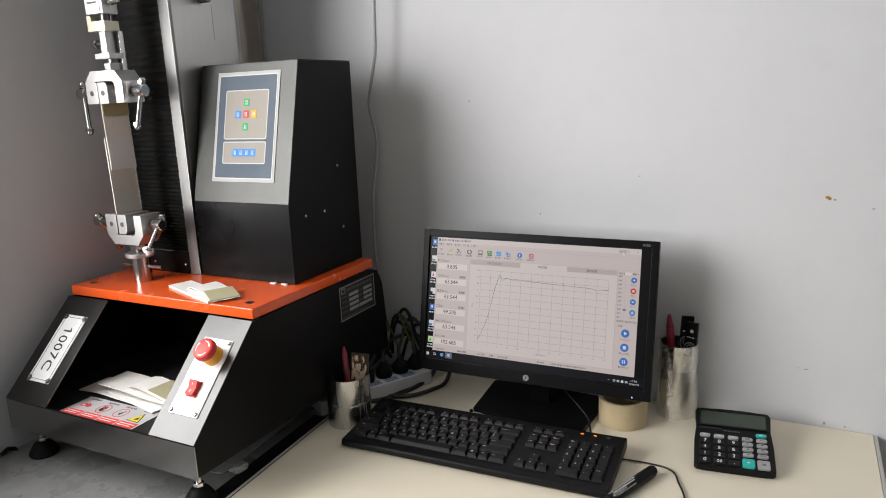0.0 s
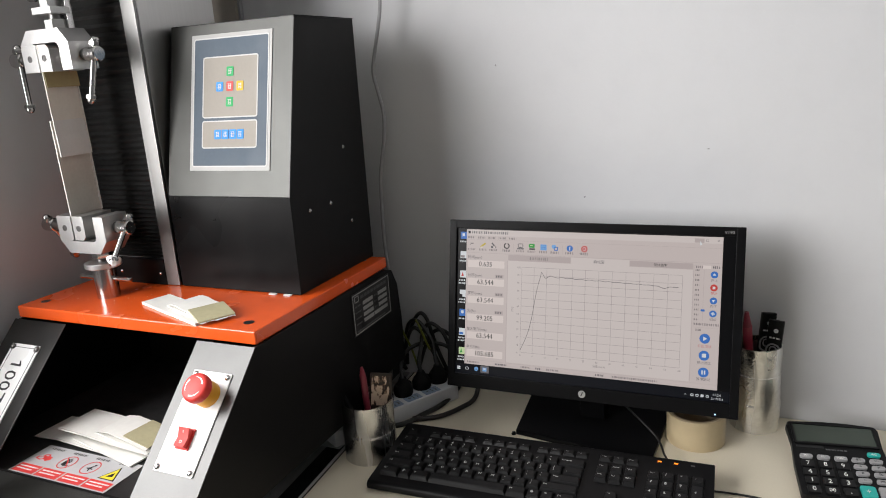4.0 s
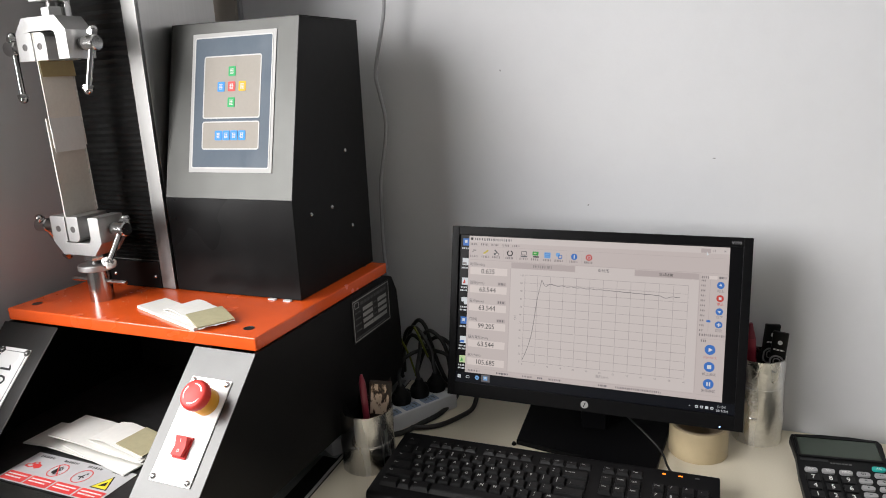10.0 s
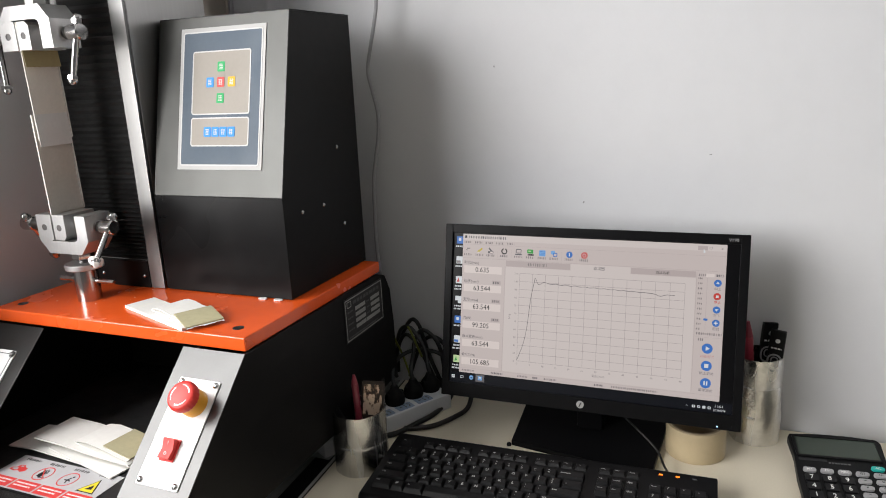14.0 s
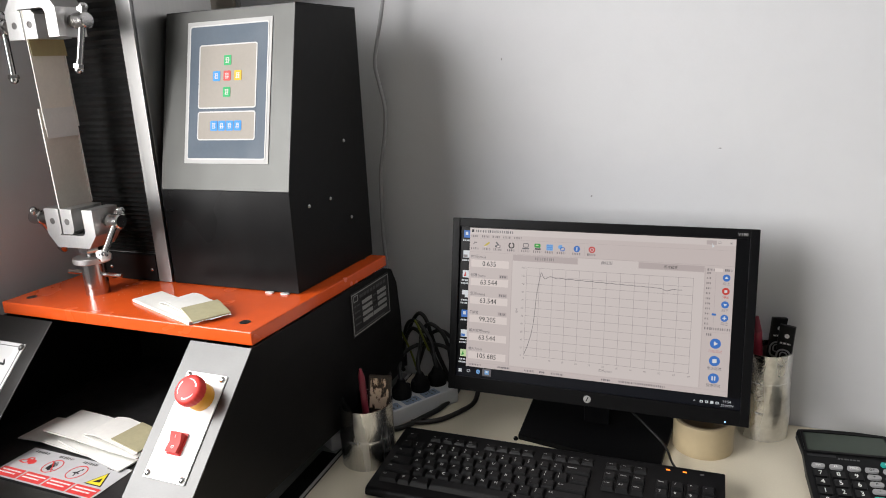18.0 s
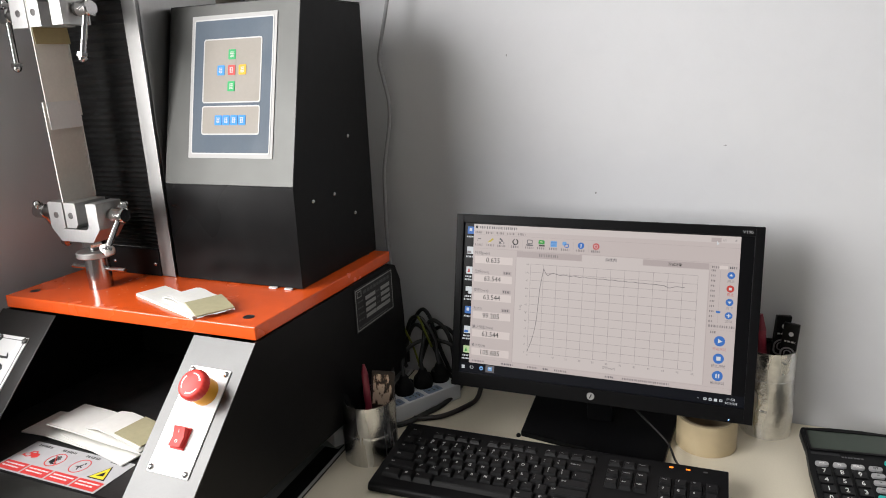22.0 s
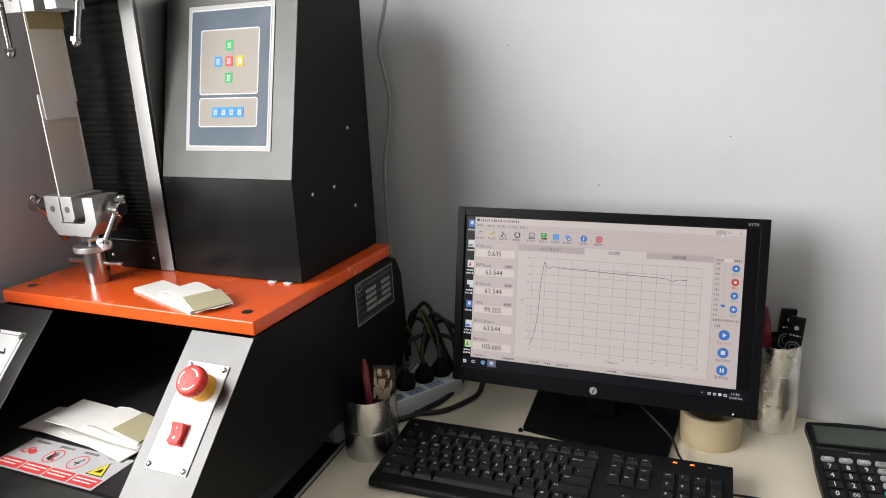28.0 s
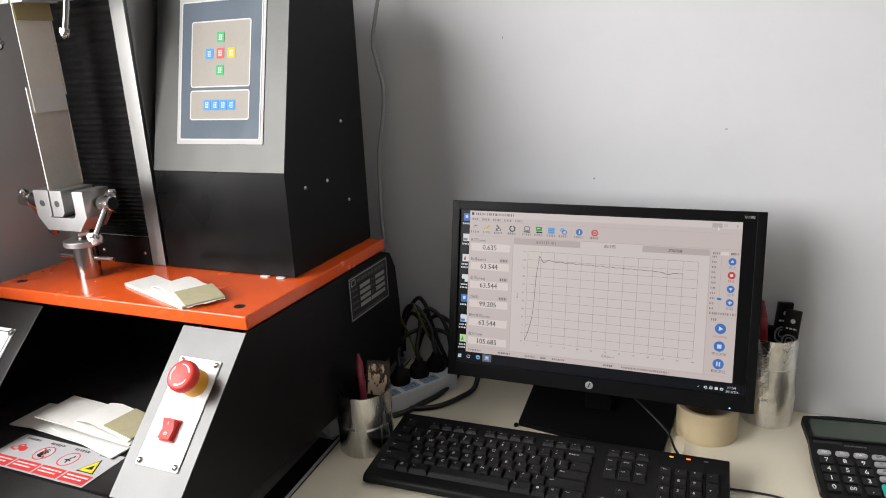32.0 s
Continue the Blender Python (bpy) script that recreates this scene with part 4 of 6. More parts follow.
def lower_grip():
    base = W("lower_grip", lathe([(0, 0), (0.0168, 0.0), (0.0168, 0.047), (0.0158, 0.048), (0, 0.048)], Matrix.Translation((GX, GY, 1.0281))), TURNED, label="lower grip post of turned steel")
    W("cross_pin", rod((GX - 0.053, GY, 1.0575), (GX + 0.053, GY, 1.0575), 0.0036, chamfer=0.001), POLISHED, base)
    W("collar", lathe([(0.007, 0), (0.0255, 0), (0.0265, 0.001), (0.0265, 0.0072), (0.0255, 0.0082), (0.007, 0.0082)], Matrix.Translation((GX, GY, 1.0762))), MACHINED, base)
    W("threaded_rod", lathe([(0.0075 + 0.0005 * (k % 2), 0.0011 * k) for k in range(18)], Matrix.Translation((GX, GY, 1.0762)), 20), DARK_STEEL, base)
    W("nut", hexnut((GX, GY, 1.0905), 0.0150, 0.0122), POLISHED, base)
    a = grip(base, 1, 1.1025, ((0, -47), (0, 34)), (0.048, 0.058), (-0.003, 0.024), (0.009, 0.006))
    bm = bmesh.new()
    bmesh.ops.create_icosphere(bm, subdivisions=3, radius=0.0078)
    for v in bm.verts:
        v.co *= 1 + 0.5 * noise.noise(v.co * 160) + 0.2 * noise.noise(v.co * 420)
    bmesh.ops.translate(bm, vec=a, verts=bm.verts)
    W("tape_wrap", bm, TAPE_WHITE, base, "white tape wrapped round the handle end")


lower_grip()


def crosshead():
    """All that rises with the crosshead; its place at the start."""
    z = 1.4065
    arm = W("crosshead", box(-0.790, -0.706, GY - 0.020, 1.152, 1.600, 1.650, 0.002), STEEL_V, label="crosshead arm with load cell and upper grip")
    W("load_cell", box(GX - 0.028, GX + 0.016, GY - 0.020, GY + 0.012, 1.5105, 1.590, 0.002), MACHINED, arm, "steel load cell block")
    W("cell_label", box(GX - 0.025, GX + 0.010, GY - 0.0208, GY - 0.0201, 1.514, 1.548, 0.0002), SIGN_WHITE, arm, "white label on the load cell")
    W("cell_label_print", box(GX - 0.020, GX + 0.004, GY - 0.0213, GY - 0.0209, 1.528, 1.531), GREY_INK, arm)
    W("cell_bolt", rod((GX + 0.016, GY - 0.004, 1.530), (GX + 0.040, GY - 0.004, 1.536), 0.008, chamfer=0.003), POLISHED, arm)
    bm = prism([(-0.028, 1.482), (-0.028, 1.5085), (-0.017, 1.5085), (-0.017, 1.4990), (0.016, 1.4990), (0.016, 1.482)], 0.030, "y", GY - 0.020, 0.0008)
    bmesh.ops.translate(bm, vec=(GX, 0, 0), verts=bm.verts)
    W("clevis", bm, WARM_STEEL, arm)
    W("link_post", rod((GX, GY - 0.004, 1.496), (GX, GY - 0.004, 1.5125), 0.008), DARK_STEEL, arm)
    W("link_rod", box(GX - 0.009, GX + 0.006, GY - 0.014, GY + 0.016, 1.445, 1.4825, 0.0012), MACHINED, arm)
    W("link_guide", box(GX + 0.010, GX + 0.016, GY + 0.006, GY + 0.016, 1.400, 1.4825, 0.0006), POLISHED, arm)
    W("link_pin", rod((GX - 0.026, GY - 0.008, 1.462), (GX - 0.008, GY - 0.008, 1.462), 0.0040, chamfer=0.001), DARK_STEEL, arm)
    W("pin_head", rod((GX - 0.033, GY - 0.008, 1.462), (GX - 0.022, GY - 0.008, 1.462), 0.0080, chamfer=0.0015), POLISHED, arm)
    W("flange", box(GX - 0.020, GX + 0.017, GY - 0.020, GY + 0.012, 1.4355, 1.4450, 0.0012), MACHINED, arm)
    W("hex_nut", hexnut((GX, GY, 1.4160), 0.0150, 0.0125), MACHINED, arm)
    W("neck", rod((GX, GY, 1.405), (GX, GY, 1.437), 0.009), DARK_STEEL, arm)
    grip(arm, -1, 1.4155, ((-10, -8), (6, -4)), (0.056, 0.064), (-0.002, 0.018), (0.011, 0.010))
    return arm


CROSSHEAD = crosshead()

# ---- the specimen in the grips ----
SPECIMEN = thing("peel_specimen", pose(-0.768, 1.093, 1.16), "beige coated board strip clamped in the grips under test", "test specimen")
SX = -0.7685


def leaning(x0, x1, y0, y1, z0, z1):
    """A box that leans a little towards the front as it rises, as the strip hangs in the grips."""
    bm = box(x0, x1, y0, y1, z0, z1)
    for v in bm.verts:
        v.co.y += (1.31 - v.co.z) * 0.020
    return bm


def board(name, x0, x1, y0, y1, z0, z1, face, label, edge=BOARD_WHITE):
    """A white board with a coloured skin on its broad faces."""
    bm = leaning(x0, x1, y0, y1, z0, z1)
    for f in bm.faces:
        f.normal_update()
        f.material_index = 1 if abs(f.normal.x) > 0.5 else 0
    return part(name, bm, [edge, face], SPECIMEN, label, world_space=True, round_=False)


board("base_board", SX - 0.0024, SX - 0.0002, 1.0640, 1.1195, 1.135, 1.298, BOARD_DIM, "fixed board held in the lower grip")
part("rear_edge", leaning(SX - 0.0003, SX + 0.0020, 1.1174, 1.1194, 1.160, 1.298), BOARD_WHITE, SPECIMEN, "white cut edge", world_space=True)
STRIP = board("pulled_strip", SX + 0.0014, SX + 0.0028, 1.0660, 1.1190, 1.240, 1.395, BOARD_WHITE, "strip pulled up by the upper grip")
part("skin", leaning(SX + 0.0029, SX + 0.0030, 1.0664, 1.1172, 1.240, 1.395), BOARD, STRIP, "beige coated face", world_space=True)
part("rear_edge", leaning(SX + 0.0029, SX + 0.0047, 1.1174, 1.1191, 1.240, 1.395), BOARD_WHITE, STRIP, "white cut edge", world_space=True)
board_top = leaning(SX + 0.0031, SX + 0.0036, 1.0656, 1.1194, 1.3375, 1.395)
for v in board_top.verts:
    v.co.x += 0.004 * max(0.0, (1.352 - v.co.z) / 0.0145)
part("liner", board_top, KRAFT, STRIP, "olive kraft liner at the strip's top", world_space=True)
board("peeled_face", SX + 0.0032, SX + 0.0035, 1.0658, 1.1172, 1.264, 1.298, BOARD_GREY, "pale grey freshly peeled face", BOARD_GREY)
FOLD = board("fold", SX + 0.0037, SX + 0.0043, 1.0658, 1.1172, 1.2425, 1.2750, BOARD_GREY, "pale grey peeling fold of the strip", BOARD_GREY)

# ---- monitor ----


CURVES = []      # parts of the drawn curve, with their keys


def monitor():
    tilt = 11.83
    # panel frame: x along the wall, y up the face, z towards the viewer; origin at the face's middle
    up = Vector((0, math.sin(radians(tilt)), math.cos(radians(tilt))))
    w, h = 0.444, 0.2738
    mid = Vector((-0.0744, 1.3595, 0.9603))
    mon = thing("monitor", basis(mid, (1, 0.0252, -0.0046), up), "black wide-screen monitor showing a force curve", "monitor")

    def on(name, bm, mats, parent=None, label="", rnd=True):
        return part(name, bm, mats, parent or mon, label, round_=rnd)

    bl, bt, bb = 0.0122, 0.0135, 0.0221
    case = on("case", box(-w / 2 + 0.002, w / 2 - 0.002, -h / 2 + 0.002, h / 2 - 0.002, -0.032, -0.0065, 0.006), BEZEL)
    bm = bmesh.new()
    for x0, x1, y0, y1 in ((-w / 2, -w / 2 + bl, -h / 2, h / 2), (w / 2 - bl, w / 2, -h / 2, h / 2), (-w / 2 + bl - 0.0005, w / 2 - bl + 0.0005, h / 2 - bt, h / 2), (-w / 2 + bl - 0.0005, w / 2 - bl + 0.0005, -h / 2, -h / 2 + bb)):
        box(x0, x1, y0, y1, -0.010, 0.0 if x1 - x0 < 0.1 else -0.0002, 0.0012, bm=bm)
    bez = on("bezel", bm, BEZEL, label="black plastic bezel")
    on("maker_badge", lathe([(0.0056, 0), (0.0056, 0.0004), (0.0052, 0.0005), (0, 0.0005)], Matrix.Translation((0, -h / 2 + bb / 2, -0.0002)), 24), SILVER_FILM, bez, "round silver badge")
    on("badge_mark", prism([(-0.0022, -0.0034), (-0.0006, -0.0034), (0.0022, 0.0034), (0.0006, 0.0034)], 0.0003, "z", 0.0008), INK, bez).location = (0, -h / 2 + bb / 2, 0)
    on("model_mark", letters("V190", 0.0062, 0.0002, m=Matrix.Translation((w / 2 - 0.0215, h / 2 - 0.0080, 0.0))), GREY_KEY, bez, "pale letters V190")
    on("power_light", lathe([(0.0010, 0), (0.0009, 0.0004), (0, 0.0005)], Matrix.Translation((w / 2 - 0.0307, -h / 2 + 0.0043, -0.0002)), 12), LED_BLUE, bez, "small blue power light")
    # the screen: places in fractions of its width and height
    sw, sh = w - 2 * bl, h - bt - bb
    x0, y1 = -sw / 2, h / 2 - bt

    def X(u):
        return x0 + sw * u

    def Y(v):
        return y1 - sh * v

    def rect(u0, u1, v0, v1, z, bm=None):
        return box(X(u0), X(u1), Y(v1), Y(v0), z, z + 0.00012, bm=bm)

    scr = on("screen", box(x0 - 0.001, x0 + sw + 0.001, y1 - sh - 0.001, y1 + 0.001, -0.0062, -0.0040), S_BACK, label="lit screen with a black desktop")
    Z = -0.0039
    rng = random.Random(11)
    left, right, bottom = 0.0375, 0.959, 0.931
    Z1, Z2, Z3 = Z + 0.00014, Z + 0.00028, Z + 0.00042
    on("app_window", rect(left, right, 0.006, bottom, Z), S_PAGE, scr, "pale pink-grey program window")
    on("title_bar", rect(left + 0.001, right - 0.001, 0.008, 0.046, Z1), S_PANE, scr)
    on("taskbar", rect(0, 1, bottom + 0.004, 1, Z), S_BAR, scr)
    for q in ((left, right, 0.073, 0.0745), (left, right, 0.163, 0.165), (0.2035, 0.205, 0.205, 0.895), (left, right, 0.898, 0.8995), (0.868, 0.8695, 0.180, 0.890),
              (0.8735, 0.954, 0.556, 0.5575), (0.225, 0.2258, 0.092, 0.152), (0.4115, 0.4123, 0.092, 0.152), (0.466, 0.4668, 0.092, 0.152), (0.174, 0.1748, 0.092, 0.152)):
        on("divider", rect(*q, Z1), S_TAB, scr)
    on("chart_page", rect(0.2065, 0.866, 0.209, 0.893, Z1), S_PANE, scr)
    on("tab", rect(0.2065, 0.4435, 0.168, 0.206, Z1), S_TAB, scr)
    on("tab", rect(0.4455, 0.652, 0.168, 0.2085, Z1), S_PANE, scr)
    on("tab", rect(0.654, 0.866, 0.170, 0.206, Z1), S_TAB, scr)

    def word(u0, u1, v, hh, z=Z2, mat=S_SOFT, name="writing", low=0.0007, high=0.0019):
        return on(name, bars(rng, X(u0), X(u1), Y(v), sh * hh, z, 0.0001, low=low, high=high), mat, scr)

    def text(t, u0, u1, v, mat=S_SOFT, z=Z2, name="writing", hh=None):
        """Writing that fills the stretch from u0 to u1."""
        bm = letters(t, 1.0, 0.0001)
        xs, ys = [q.co.x for q in bm.verts], [q.co.y for q in bm.verts]
        k = sw * (u1 - u0) / (max(xs) - min(xs))
        ky = k if hh is None else sh * hh / (max(ys) - min(ys))
        bmesh.ops.transform(bm, matrix=Matrix.Translation((X((u0 + u1) / 2), Y(v), z)) @ Matrix.Diagonal((k, ky, 1, 1)) @ Matrix.Translation((-(min(xs) + max(xs)) / 2, -(min(ys) + max(ys)) / 2, 0)), verts=bm.verts)
        return on(name, bm, mat, scr, "small writing " + t, rnd=False)

    on("title_icon", rect(0.0445, 0.0535, 0.017, 0.034, Z2), S_TEXT, scr)
    word(0.060, 0.205, 0.026, 0.016, mat=S_LINE)
    for k in range(5):
        word(0.044 + 0.041 * k, 0.072 + 0.041 * k, 0.060, 0.014)
    word(0.290, 0.360, 0.187, 0.018, mat=S_SOFT)
    text("\u66f2\u7ebf\u56fe", 0.527, 0.564, 0.187, S_LINE, name="tab_writing")
    text("\u6d4b\u8bd5\u7ed3\u679c", 0.736, 0.781, 0.189, S_TEXT, name="tab_writing")
    # tool icons, each with its mark
    kinds = ((0.059, "page"), (0.105, "pencil"), (0.147, "save"), (0.199, "ring"), (0.253, "gauge"), (0.297, "green"), (0.341, "table"), (0.384, "copy"), (0.439, "info"), (0.492, "quit"))
    for u, kind in kinds:
        cx, cy = X(u), Y(0.110)
        bm = bmesh.new()
        if kind == "page":
            box(cx - 0.0022, cx + 0.0030, cy + 0.0012, cy + 0.0030, Z1, Z1 + 0.0001, bm=bm)
            box(cx - 0.0034, cx - 0.0012, cy - 0.0010, cy + 0.0002, Z1, Z1 + 0.0001, bm=bm)
            on("tool_icon", bm, S_SOFT, scr)
        elif kind == "pencil":
            box(-0.0055, 0.0050, -0.0014, 0.0014, 0, 0.0001, m=Matrix.Translation((cx, cy, Z1)) @ Matrix.Rotation(radians(38), 4, "Z"), bm=bm)
            on("tool_icon", bm, S_GOLD, scr)
            on("icon_mark", box(cx - 0.0040, cx - 0.0006, cy - 0.0044, cy - 0.0026, Z1 + 0.00012, Z1 + 0.0002), S_FIELD, scr)
        elif kind == "save":
            box(cx - 0.0042, cx + 0.0042, cy - 0.0042, cy - 0.0008, Z1, Z1 + 0.0001, bm=bm)
            box(-0.0030, 0.0034, -0.0011, 0.0011, 0.00012, 0.0002, m=Matrix.Translation((cx - 0.001, cy + 0.002, Z1)) @ Matrix.Rotation(radians(-48), 4, "Z"), bm=bm)
            on("tool_icon", bm, S_LINE, scr)
            on("icon_mark", box(cx - 0.0010, cx + 0.0030, cy - 0.0036, cy - 0.0016, Z1 + 0.00022, Z1 + 0.0003), S_FIELD, scr)
        elif kind == "ring":
            band(0.0096, 0.0094, 0.0047, 0.0017, 0.0001, cx, cy, Z1, bm)
            on("tool_icon", bm, S_TEXT, scr)
            on("icon_mark", box(cx - 0.0012, cx + 0.0012, cy + 0.0022, cy + 0.0050, Z1 + 0.00012, Z1 + 0.0002), S_PAGE, scr)
        elif kind == "gauge":
            band(0.0088, 0.0066, 0.0018, 0.0011, 0.0001, cx, cy + 0.0014, Z1, bm)
            box(cx - 0.0052, cx + 0.0052, cy - 0.0046, cy - 0.0026, Z1, Z1 + 0.0001, bm=bm)
            on("tool_icon", bm, S_LINE, scr)
        elif kind == "green":
            slab(0.0094, 0.0062, 0.0012, 0.0001, cx - 0.0003, cy + 0.0018, Z1, bm)
            on("tool_icon", bm, S_GREEN, scr)
            on("icon_mark", box(cx - 0.0040, cx + 0.0050, cy - 0.0044, cy - 0.0022, Z1, Z1 + 0.0001), S_TEXT, scr)
            on("icon_mark", box(cx - 0.0030, cx + 0.0012, cy + 0.0016, cy + 0.0030, Z1 + 0.00012, Z1 + 0.0002), S_LEAF, scr)
        elif kind == "table":
            on("tool_icon", slab(0.0098, 0.0092, 0.0010, 0.0001, cx, cy, Z1), S_SKY, scr)
            for dy in (-0.0024, 0.0002, 0.0026):
                box(cx - 0.0042, cx + 0.0042, cy + dy - 0.0003, cy + dy + 0.0003, Z1 + 0.00012, Z1 + 0.0002, bm=bm)
            on("icon_mark", bm, S_BLUE, scr)
        elif kind == "copy":
            on("tool_icon", slab(0.0062, 0.0058, 0.0020, 0.0001, cx - 0.0018, cy + 0.0018, Z1), S_SKY, scr)
            band(0.0066, 0.0062, 0.0020, 0.0012, 0.0001, cx + 0.0016, cy - 0.0014, Z1 + 0.00012, bm)
            on("icon_mark", bm, S_BLUE, scr)
        else:
            on("tool_icon", lathe([(0.0048, 0), (0.0048, 0.0001), (0, 0.0001)], Matrix.Translation((cx, cy, Z1)), 20), S_BLUE if kind == "info" else S_RED, scr)
            if kind == "info":
                box(cx - 0.0007, cx + 0.0007, cy - 0.0028, cy + 0.0026, Z1 + 0.00012, Z1 + 0.0002, bm=bm)
            else:
                band(0.0056, 0.0056, 0.0028, 0.0009, 0.0001, cx, cy, Z1 + 0.00012, bm)
            on("icon_mark", bm, S_WHITE, scr)
        word(u - 0.016, u + 0.014, 0.141, 0.014, low=0.0008, high=0.0016, mat=S_LINE if kind in ("ring", "quit") else S_SOFT)
    on("window_button", rect(0.868, 0.899, 0.018, 0.043, Z2), S_TAB, scr)
    bm = bmesh.new()
    band(0.0034, 0.0030, 0.0004, 0.0004, 0.0001, X(0.909), Y(0.029), Z2, bm)
    on("window_button", bm, S_SOFT, scr)
    bm = bmesh.new()
    for s in (1, -1):
        box(-0.0018, 0.0018, -0.00026, 0.00026, 0, 0.0001, m=Matrix.Translation((X(0.944), Y(0.030), Z2 + 0.00004 * s)) @ Matrix.Rotation(radians(45 * s), 4, "Z"), bm=bm)
    on("window_button", bm, S_LINE, scr)
    # readings
    readings = (("\u65f6\u95f4(min)", 0.102, "0.635"), ("\u4f4d\u79fb(mm)", 0.103, "63.544"), ("\u53d8\u5f62(mm)", 0.103, "63.544"), ("\u529b(N)", 0.079, "99.205"),
                ("\u6700\u5927\u53d8\u5f62(mm)", 0.126, "63.544"), ("\u6700\u5927\u529b(N)", 0.098, "105.685"))
    for k, (name, end, t) in enumerate(readings):
        v = 0.2405 + 0.1226 * k
        text(name, 0.0455, end, v - 0.0445, S_LINE, name="reading_name")
        if k in (1, 2, 3):
            on("tag", rect(0.156, 0.189, v - 0.0565, v - 0.0335, Z1), S_TAB, scr)
            word(0.160, 0.185, v - 0.045, 0.014, Z3, S_LINE, low=0.0008, high=0.0016)
        on("reading_field", rect(0.0455, 0.1915, v - 0.0255, v + 0.0225, Z1), S_FIELD, scr)
        on("reading", letters(t, 0.0112, 0.0001, m=Matrix.Translation((X(0.1165), Y(v), Z2)) @ Matrix.Diagonal((0.92, 1, 1, 1))), S_TEXT, scr, "dark digits " + t)
    # chart
    g0, g1, h0, h1 = 0.2605, 0.8335, 0.2460, 0.8160
    for k in range(13):
        u = g0 + (g1 - g0) * k / 12
        on("grid_line", box(X(u) - 0.00022, X(u) + 0.00022, Y(h1), Y(h0), Z2, Z2 + 0.00006), S_GRID, scr)
    for k in range(12):
        v = h0 + (h1 - h0) * k / 11
        on("grid_line", box(X(g0), X(g1), Y(v) - 0.00022, Y(v) + 0.00022, Z2 + 0.00007, Z2 + 0.00013), S_GRID, scr)
    bm = bmesh.new()
    for k in range(13):
        u = g0 + (g1 - g0) * k / 12
        letters(str(5 * k), 0.0038, 0.00008, bm, Matrix.Translation((X(u), Y(h1 + 0.020), Z2)))
    for k in range(12):
        letters(str(110 - 10 * k), 0.0038, 0.00008, bm, Matrix.Translation((X(g0 - 0.0125), Y(h0 + (h1 - h0) * k / 11 + 0.004), Z2)))
    on("axis_numbers", bm, S_SOFT, scr, "small grey axis numbers")
    text("\u53d8\u5f62(mm)", 0.534, 0.579, 0.860, name="axis_writing")
    bm = letters("F(N)", 0.0042, 0.0001, m=Matrix.Translation((X(0.2275), Y(0.53), Z2)) @ Matrix.Rotation(radians(90), 4, "Z"))
    on("axis_writing", bm, S_SOFT, scr)

    # the curve: a rise that steepens as the scale grows, and the long flat run after the peak
    def ribbon_line(pts, name, label):
        bm = bmesh.new()
        ring = []
        for i, (a, b) in enumerate(pts):
            p, q = Vector(pts[max(i - 1, 0)]), Vector(pts[min(i + 1, len(pts) - 1)])
            nrm = Vector((-(q - p).y, (q - p).x)).normalized() * 0.00036
            ring.append([bm.verts.new((a + s * nrm.x, b + s * nrm.y, 0)) for s in (1, -1)])
        for a, b in zip(ring, ring[1:]):
            bm.faces.new((a[0], a[1], b[1], b[0]))
        return on(name, bm, S_LINE, scr, label, rnd=False)

    wide, high = sw * (g1 - g0), sh * (h1 - h0)
    top = high * 105.0 / 110
    rise = ribbon_line([(0.030 * wide * math.sin(math.pi * min(s * 1.25, 1.0)) * (1 - s), top * s * 1.004) for s in (k / 40 for k in range(41))], "force_curve_rise", "dark force curve's steep rise")
    pts = []
    for k in range(141):
        x = 0.845 * k / 140
        f = 99.6 - 4.2 * x / 0.845 + 5.4 * math.exp(-(x / 0.010) ** 2) - 2.4 * math.exp(-((x - 0.026) / 0.012) ** 2) + 1.5 * math.exp(-((x - 0.055) / 0.014) ** 2)
        f += 0.65 * math.sin(x * 105) * math.exp(-x / 0.55) - 2.2 * math.exp(-((x - 0.76) / 0.026) ** 2)
        pts.append((x * wide, high * f / 110))
    run = ribbon_line(pts, "force_curve_run", "dark wavy force curve past its peak")
    rows = []
    for t, span in ((0, 40.0), (2, 44.0), (3.5, 46.5), (9, 55.0), (12, 60.0), (17, 66.0), (21, 73.0), (25, 80.0), (27, 84.0), (32, 84.0)):
        dx = 6.3 / span * wide
        lean = math.asin(dx / (top * 1.004))
        rows.append((t, pose(X(g0), Y(h1) + top - top * 1.004 * math.cos(lean), Z3 + 0.00004, 0, 0, -math.degrees(lean)), pose(X(g0) + dx, Y(h1), Z3 + 0.00006)))
    CURVES.extend([(rise, [(t, a) for t, a, b in rows]), (run, [(t, b) for t, a, b in rows])])
    # right-hand buttons
    names = ("\u5411\u4e0a", "\u505c\u6b62", "\u5411\u4e0b", "\u56de\u4f4d")
    for k, (c, name) in enumerate(zip((S_BLUE, S_RED, S_BLUE, S_BLUE), names)):
        v = 0.2325 + 0.0785 * k
        cx, cy = X(0.9355), Y(v)
        on("round_button", lathe([(0.0050, 0), (0.0050, 0.0001), (0, 0.0001)], Matrix.Translation((cx, cy, Z1)), 20), c, scr)
        z = Z1 + 0.00014
        if k == 0:
            bm = prism([(cx - 0.0024, cy - 0.0010), (cx + 0.0024, cy - 0.0010), (cx, cy + 0.0024)], 0.00008, "z", z)
        elif k == 1:
            bm = box(cx - 0.0018, cx + 0.0018, cy - 0.0018, cy + 0.0018, z, z + 0.00006)
        elif k == 2:
            bm = prism([(cx - 0.0024, cy + 0.0012), (cx, cy - 0.0024), (cx + 0.0024, cy + 0.0012)], 0.00008, "z", z)
        else:
            bm = box(cx - 0.0026, cx + 0.0026, cy - 0.0007, cy + 0.0007, z, z + 0.00006)
